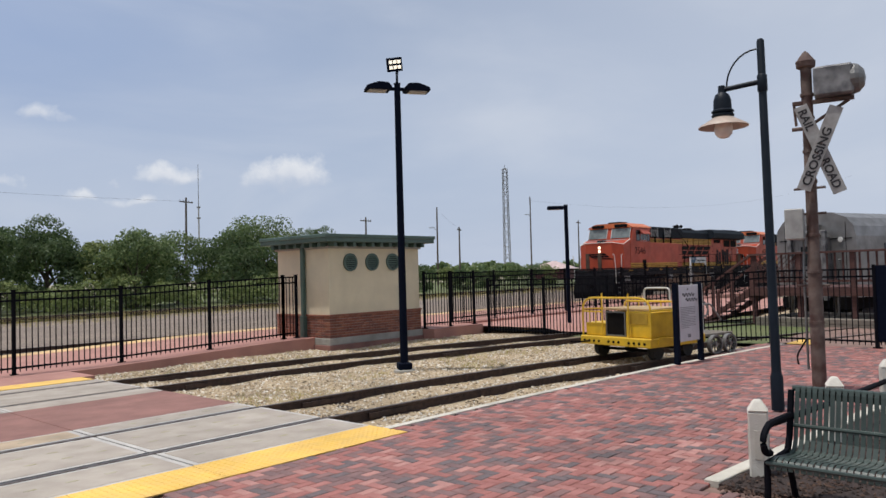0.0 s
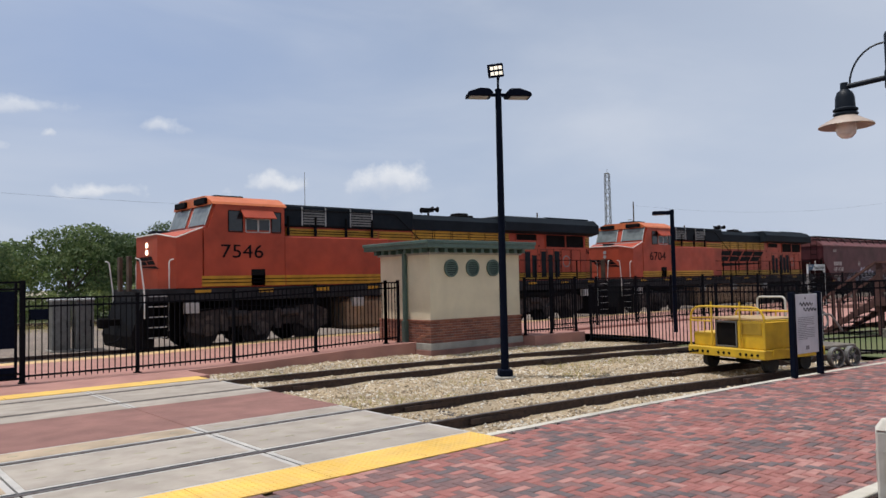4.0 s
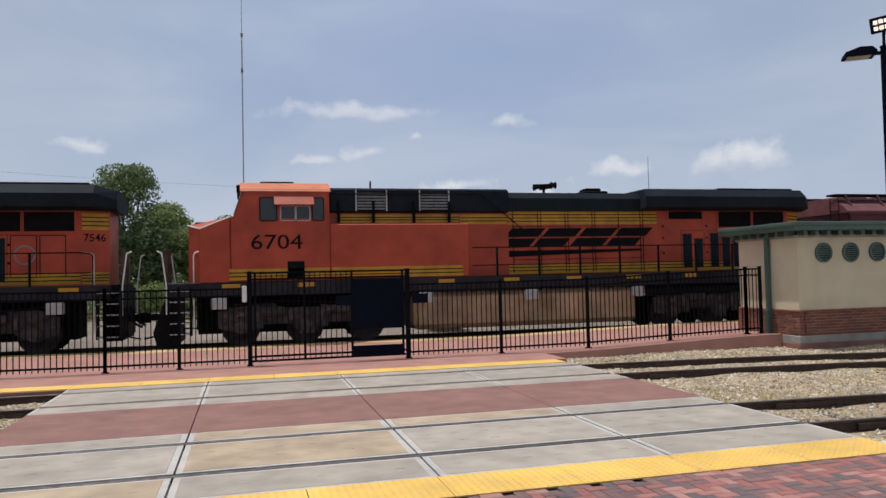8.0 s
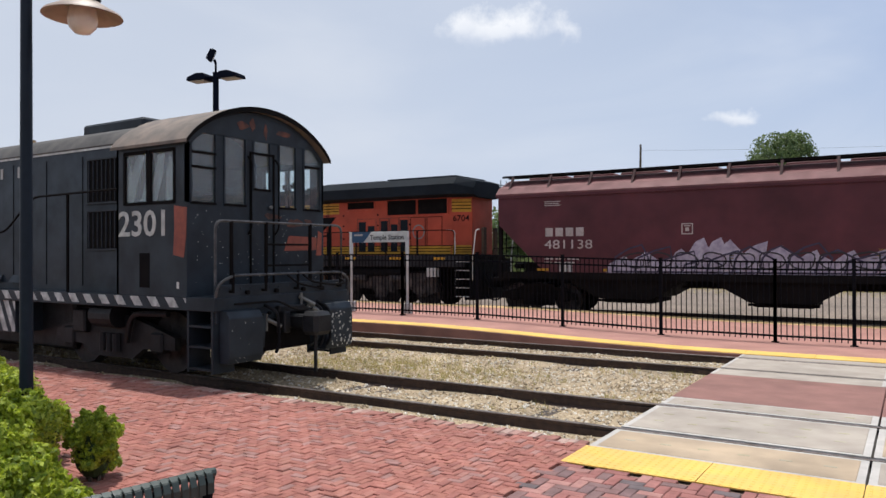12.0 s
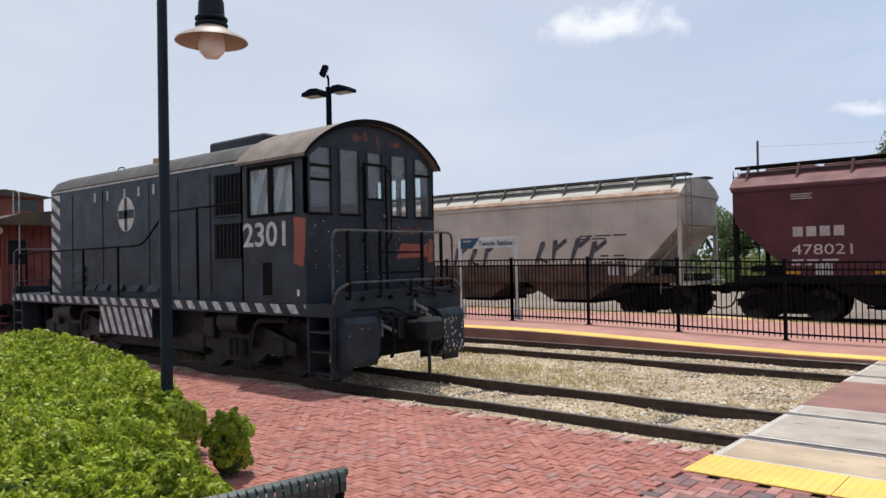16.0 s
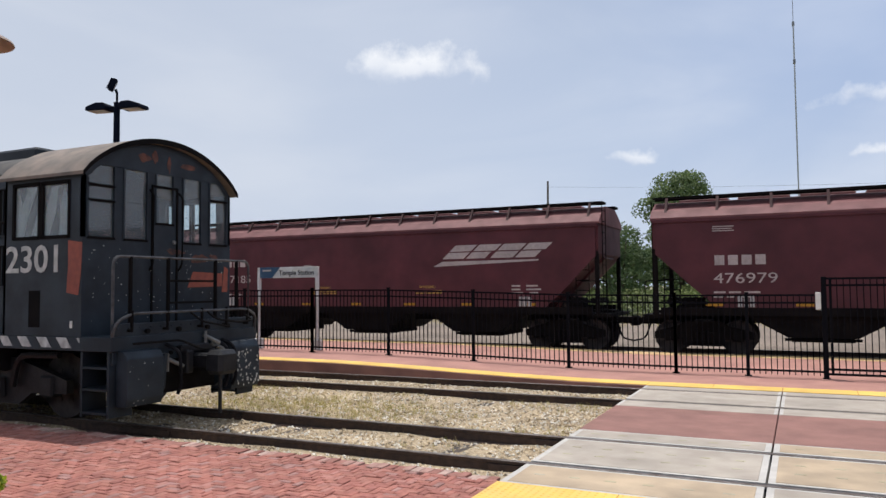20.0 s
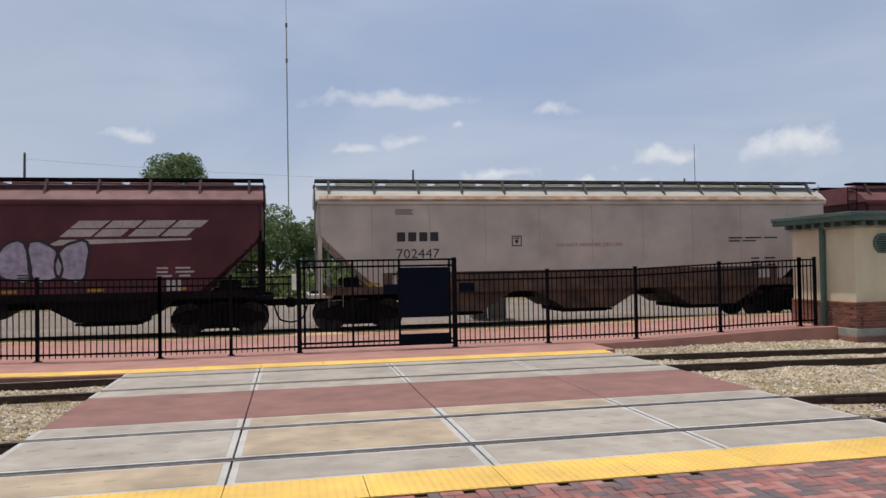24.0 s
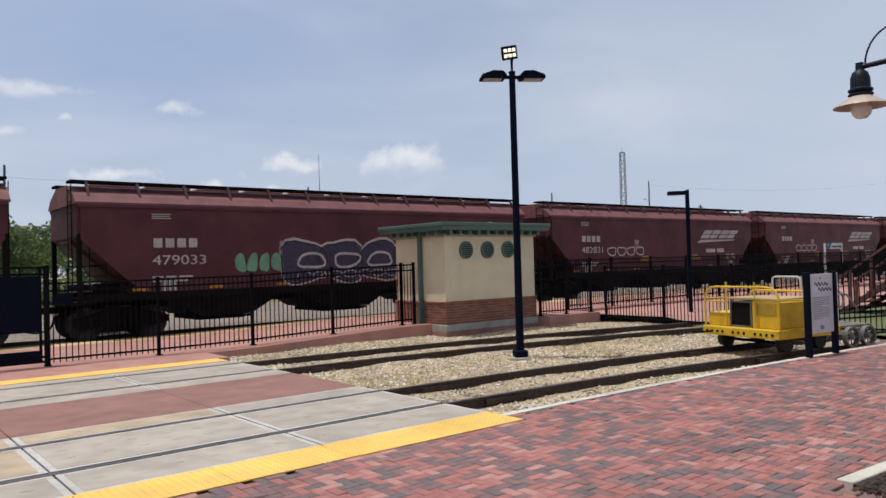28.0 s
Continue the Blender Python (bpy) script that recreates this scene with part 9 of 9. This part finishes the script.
while x < 92:
    h = rt.uniform(5.0, 8.6) if x > 40 else rt.uniform(5.0, 7.2)
    if -14 < x < 2:
        h = rt.uniform(6.0, 7.2)
    if x > 50:
        h = rt.uniform(2.6, 3.4)
    tree(x, rt.uniform(56, 66), h, h * rt.uniform(0.45, 0.6), 200 + k, 7600 if x < 50 else 1800)
    x += rt.uniform(2.3, 3.7)
    k += 1
tree(-8.4, 62, 11.6, 4.4, 410, 15000)
tree(-5.0, 60, 9.0, 3.0, 402, 9000)
tree(42.5, 61, 7.6, 3.4, 403, 6000)
tree(23.5, 60, 7.8, 3.4, 404, 6000)
tree(29.0, 57, 6.4, 3.4, 405, 6000)


def far_wood(x0, x1, y, h, seed, n):
    rd = random.Random(seed)
    root = thing("far_wood", (x0 + x1) / 2, y, -0.3, label="distant belt of green trees along the horizon", category="woodland", kind="stuff")
    spots = []
    x = x0
    while x < x1:
        q = h * rd.uniform(0.35, 0.6)
        spots.append((x - (x0 + x1) / 2, rd.uniform(-8, 8), h * rd.uniform(0.35, 0.62), q))
        x += q * 0.7
    tagged(leaf_cloud("foliage", spots, 1.0, n, "leaf", root, seed, 0.9, 1.4), kind="stuff")


# undergrowth along the foot of the trees
def undergrowth(x0, x1, y, seed, n):
    rd = random.Random(seed)
    root = thing("undergrowth", (x0 + x1) / 2, y, -0.3, label="tangled green bushes along the edge of the yard", category="bushes", kind="stuff")
    spots = []
    x = x0
    while x < x1:
        q = rd.uniform(0.6, 1.4)
        spots.append((x - (x0 + x1) / 2, rd.uniform(-1.5, 1.5), q * rd.uniform(0.4, 1.3), q))
        x += q * 0.55
    tagged(leaf_cloud("foliage", spots, 0.16, n, "leafpale", root, seed, 0.9, 1.4), kind="stuff")


undergrowth(-72, 50, 54.5, 11, 50000)
far_wood(70, 260, 118, 4.6, 7, 9000)
far_wood(-230, -70, 110, 9.0, 8, 9000)
far_wood(-120, 70, 150, 11.0, 9, 8000)
tactile_strip("tactile_east", 19.36, 20.58, 4.30, 4.80, lambda x, y: 0.012)
tactile_strip("tactile_yard_east", 20.6, 27.92, 13.2, 13.6, lambda x, y: 0.0)
# screened fence panel beside the brick platform
scr = thing("fence_screen", 19.25, 1.55, 0.0, -90, label="dark screened panel on the steel fence", category="fence panel")
bm = B()
box(bm, -1.35, 1.35, -0.01, 0.01, 0.15, 1.80, 0.004)
part("screen_sheet", bm, "navy", scr)
for q in (-1.35, 1.35):
    bm = B()
    box(bm, q - 0.03, q + 0.03, -0.03, 0.03, 0.0, 1.82, 0.004)
    part("screen_post", bm, "black", scr)
far_wood(250, 700, 260, 6, 10, 6000)

# ---- loose surface: ballast stones, grass tufts ----
def stones(name, n, where, size, seed, parent=None):
    rd = np.random.RandomState(seed)
    base = np.array([(1, 0, 0), (-1, 0, 0), (0, 1, 0), (0, -1, 0), (0, 0, 1), (0, 0, -1)], float)
    tri = [(0, 2, 4), (2, 1, 4), (1, 3, 4), (3, 0, 4), (2, 0, 5), (1, 2, 5), (3, 1, 5), (0, 3, 5)]
    vs, fs = [], []
    for i in range(n):
        p = where(rd)
        if p is None:
            continue
        s = size * rd.uniform(0.5, 1.25) * rd.uniform(0.65, 1.2, 3) * np.array((1, 1, 0.75))
        a = rd.uniform(0, 6.28)
        c, d = math.cos(a), math.sin(a)
        v = base * s + rd.normal(size=(6, 3)) * size * 0.16
        v = np.stack([v[:, 0] * c - v[:, 1] * d, v[:, 0] * d + v[:, 1] * c, v[:, 2] + v[:, 0] * rd.uniform(-0.3, 0.3)], 1) + p
        k = len(vs)
        vs.extend(map(tuple, v))
        fs.extend((k + a_, k + b_, k + c_) for a_, b_, c_ in tri)
    me = bpy.data.meshes.new(name)
    me.from_pydata(vs, [], fs)
    me.materials.append(M["stone"])
    ob = new(name, me)
    return tagged(ob, "loose pale grey and tan ballast stones", "gravel", kind="stuff")


def bark(rd):
    x, y = rd.uniform(7.1, 9.8), rd.uniform(-2.5, 1.7)
    return np.array((x, y, 0.016)) if y < 1.62 - (x - 7.3) * 0.0776 else None


chips = stones("bark_chips", 5200, bark, 0.022, 9)
chips.data.materials[0] = M["mulchchip"]
tagged(chips, "dark brown shredded bark chips in the bed", "mulch", kind="stuff")


def on_rail(x, y, sw):
    return any(abs(y - (t + sw)) < 0.09 for t in (7.0, 8.51, 12.0, 13.51))


def east(rd):
    x = 7.36 + 12.5 * rd.uniform() ** 1.25
    y = rd.uniform(5.3, 15.8)
    if y < kerb_line(x) + 0.03 or on_rail(x, y, bend(x)) or (x > 14.2 and x < 17.8 and y > 15.1):
        return None
    return np.array((x, y, bumpy(x, y) + rd.uniform(-0.005, 0.012)))


def west(rd):
    x = -2.5 - 14.0 * rd.uniform() ** 1.2
    y = rd.uniform(6.45, 13.9)
    if on_rail(x, y, 0):
        return None
    return np.array((x, y, bumpy(x, y) + rd.uniform(-0.005, 0.012)))


stones("ballast_stones_east", 24000, east, 0.030, 3)
stones("ballast_stones_west", 24000, west, 0.028, 4)


def tufts(name, n, where, high, seed):
    rd = np.random.RandomState(seed)
    vs, fs = [], []
    for i in range(n):
        p = where(rd)
        if p is None:
            continue
        for b in range(7):
            a = rd.uniform(0, 6.28)
            h = high * rd.uniform(0.4, 1.2)
            o = p + np.array((rd.normal() * 0.025, rd.normal() * 0.025, 0))
            d = np.array((math.cos(a), math.sin(a), 0))
            s = np.array((-d[1], d[0], 0)) * 0.004
            k = len(vs)
            vs.extend([tuple(o - s), tuple(o + s), tuple(o + d * h * 0.5 * rd.uniform(0.2, 1.0) + np.array((0, 0, h)))])
            fs.append((k, k + 1, k + 2))
    me = bpy.data.meshes.new(name)
    me.from_pydata(vs, [], fs)
    me.materials.append(M["grass"])
    return tagged(new(name, me), "sparse dry grass tufts in the ballast", "grass", kind="stuff")


def patch(x, y, t):
    return noise.noise((x * 0.45, y * 0.6, t)) > -0.02


def grass_e(rd):
    x, y = rd.uniform(7.4, 19), rd.uniform(8.8, 15.4)
    y0 = y - bend(x)
    if not (9.0 < y0 < 11.7 or (y0 > 13.8 and rd.uniform() < 0.3)) or not patch(x, y, 2.0) or y > 15.2 - (0 if x < 14 else 0.2):
        return None
    return np.array((x, y, bumpy(x, y)))


def grass_w(rd):
    x, y = rd.uniform(-16, -2.5), rd.uniform(7.2, 11.8)
    if on_rail(x, y, 0) or not patch(x, y, 5.0) or (y < 9 and rd.uniform() < 0.7):
        return None
    return np.array((x, y, bumpy(x, y)))


tufts("grass_tufts_east", 3000, grass_e, 0.085, 5)
tufts("grass_tufts_west", 2300, grass_w, 0.085, 6)
def grass_green(rd):
    x, y = rd.normal() * 1.3 - 7.6, rd.normal() * 0.7 + 10.1
    if on_rail(x, y, 0) or not 9.0 < y < 11.6 or x > -5.2:
        return None
    return np.array((x, y, bumpy(x, y)))


tufts("grass_tufts_by_switcher", 800, grass_green, 0.085, 8)
tufts("grass_tufts_meadow", 5000, lambda rd: np.array((rd.uniform(-40, 90), rd.uniform(37.5, 44), -0.25)), 0.55, 7)


# ---- brick pavers, laid in herringbone ----
def herring(x0, x1, y0, y1, inside, w=0.105, joint=0.006):
    """Lower corners and lengths of the bricks whose centres lie inside."""
    out = []
    n = int(max(x1 - x0, y1 - y0) / w) + 4
    for m_ in range(-n, n):
        for k in range(-n, n):
            ox, oy = k + 2 * m_, -k + 2 * m_
            for bx, by, lx, ly in ((ox, oy, 2, 1), (ox + 1, oy + 1, 1, 2)):
                X, Y = x0 + bx * w, y0 + by * w
                cx, cy = X + lx * w / 2, Y + ly * w / 2
                if x0 <= cx <= x1 and y0 <= cy <= y1 and inside(cx, cy):
                    out.append((X + joint / 2, Y + joint / 2, lx * w - joint, ly * w - joint))
    return out


def lay(name, bricks, material, seed, worn):
    rd = np.random.RandomState(seed)
    vs, fs = [], []
    for X, Y, a, b in bricks:
        z = rd.normal() * worn
        t = rd.normal(size=4) * worn * 0.5
        e = 0.006
        k = len(vs)
        vs += [(X, Y, -0.04), (X + a, Y, -0.04), (X + a, Y + b, -0.04), (X, Y + b, -0.04),
               (X, Y, z - 0.006), (X + a, Y, z - 0.006), (X + a, Y + b, z - 0.006), (X, Y + b, z - 0.006),
               (X + e, Y + e, z + t[0]), (X + a - e, Y + e, z + t[1]), (X + a - e, Y + b - e, z + t[2]), (X + e, Y + b - e, z + t[3])]
        fs.append((k + 8, k + 9, k + 10, k + 11))
        for q in range(4):
            r = (q + 1) % 4
            fs += [(k + q, k + r, k + 4 + r, k + 4 + q), (k + 4 + q, k + 4 + r, k + 8 + r, k + 8 + q)]
    me = bpy.data.meshes.new(name)
    me.from_pydata(vs, [], fs)
    me.materials.append(M[material])
    return new(name, me)


PAV_E = tagged(thing("brick_paving_east", kind="structure"), "red and charcoal brick pavers in herringbone pattern")
near = lambda x, y: 4.2 < x < 7.2 and 3.5 < y < 5.41
planted = lambda x, y: 7.05 < x < 14 and -3.5 < y < 1.72 - (x - 7.3) * 0.0776
rest = herring(-2.4, 19.3, -1.0 - 0.21 * 20, 5.9, lambda x, y: not near(x, y) and (y < 5.37 or (x > 7.36 and y < kerb_line(x) - 0.15)) and not planted(x, y))
tagged(lay("pavers", rest, "brick_r", 1, 0.0018), kind="stuff").parent = PAV_E
for lx, ly in ((0.204, 0.099), (0.099, 0.204)):
    src = None
    for X, Y, a, b in herring(-2.4, 19.3, -1.0 - 0.21 * 20, 5.9, near):
        if abs(a - lx) > 0.01:
            continue
        if src is None:
            src = lay("brick", [(0, 0, a, b)], "brick_one", 2, 0.001)
            src.parent, src.matrix_basis = PAV_E, pose(X, Y, 0)
        else:
            again(src, PAV_E, pose(X, Y, random.gauss(0, 0.0015)), "brick")

PAV_W = tagged(thing("brick_paving_west", kind="structure"), "worn old red brick pavers in herringbone pattern")
old = herring(-19.0, -2.42, -5.2, 6.1, lambda x, y: not (-15 < x < -3.3 and -0.5 < y < 1.75 - (x + 3.3) * 0.27), 0.076, 0.004)
tagged(lay("pavers", old, "brick_l", 3, 0.0035), kind="stuff").parent = PAV_W
row = [(-19 + 0.108 * k, 6.10 + 0.02 * math.sin(k * 0.4), 0.10, 0.2) for k in range(153)]
tagged(lay("edge_course", row, "brick_edge", 4, 0.006), kind="stuff").parent = PAV_W


def motions():
    for ob, s in TRAIN:
        walk(ob, [(0, pose(s, TRACK_Y, 0.0)), (14, pose(s - SPEED * 14, TRACK_Y, 0.0)), (28, pose(s - SPEED * 28, TRACK_Y, 0.0))])
        # each wheelset rolls without slipping
        for w in ob.children_recursive:
            if "radius" not in w:
                continue
            r, at = w["radius"], w.matrix_basis.translation.copy()
            deg = math.degrees(SPEED * 28 / r)
            n = math.ceil(deg / 85)
            walk(w, [(28 * k / n, pose(at.x, at.y, at.z, 0, -deg * k / n, 0)) for k in range(n + 1)])


motions()
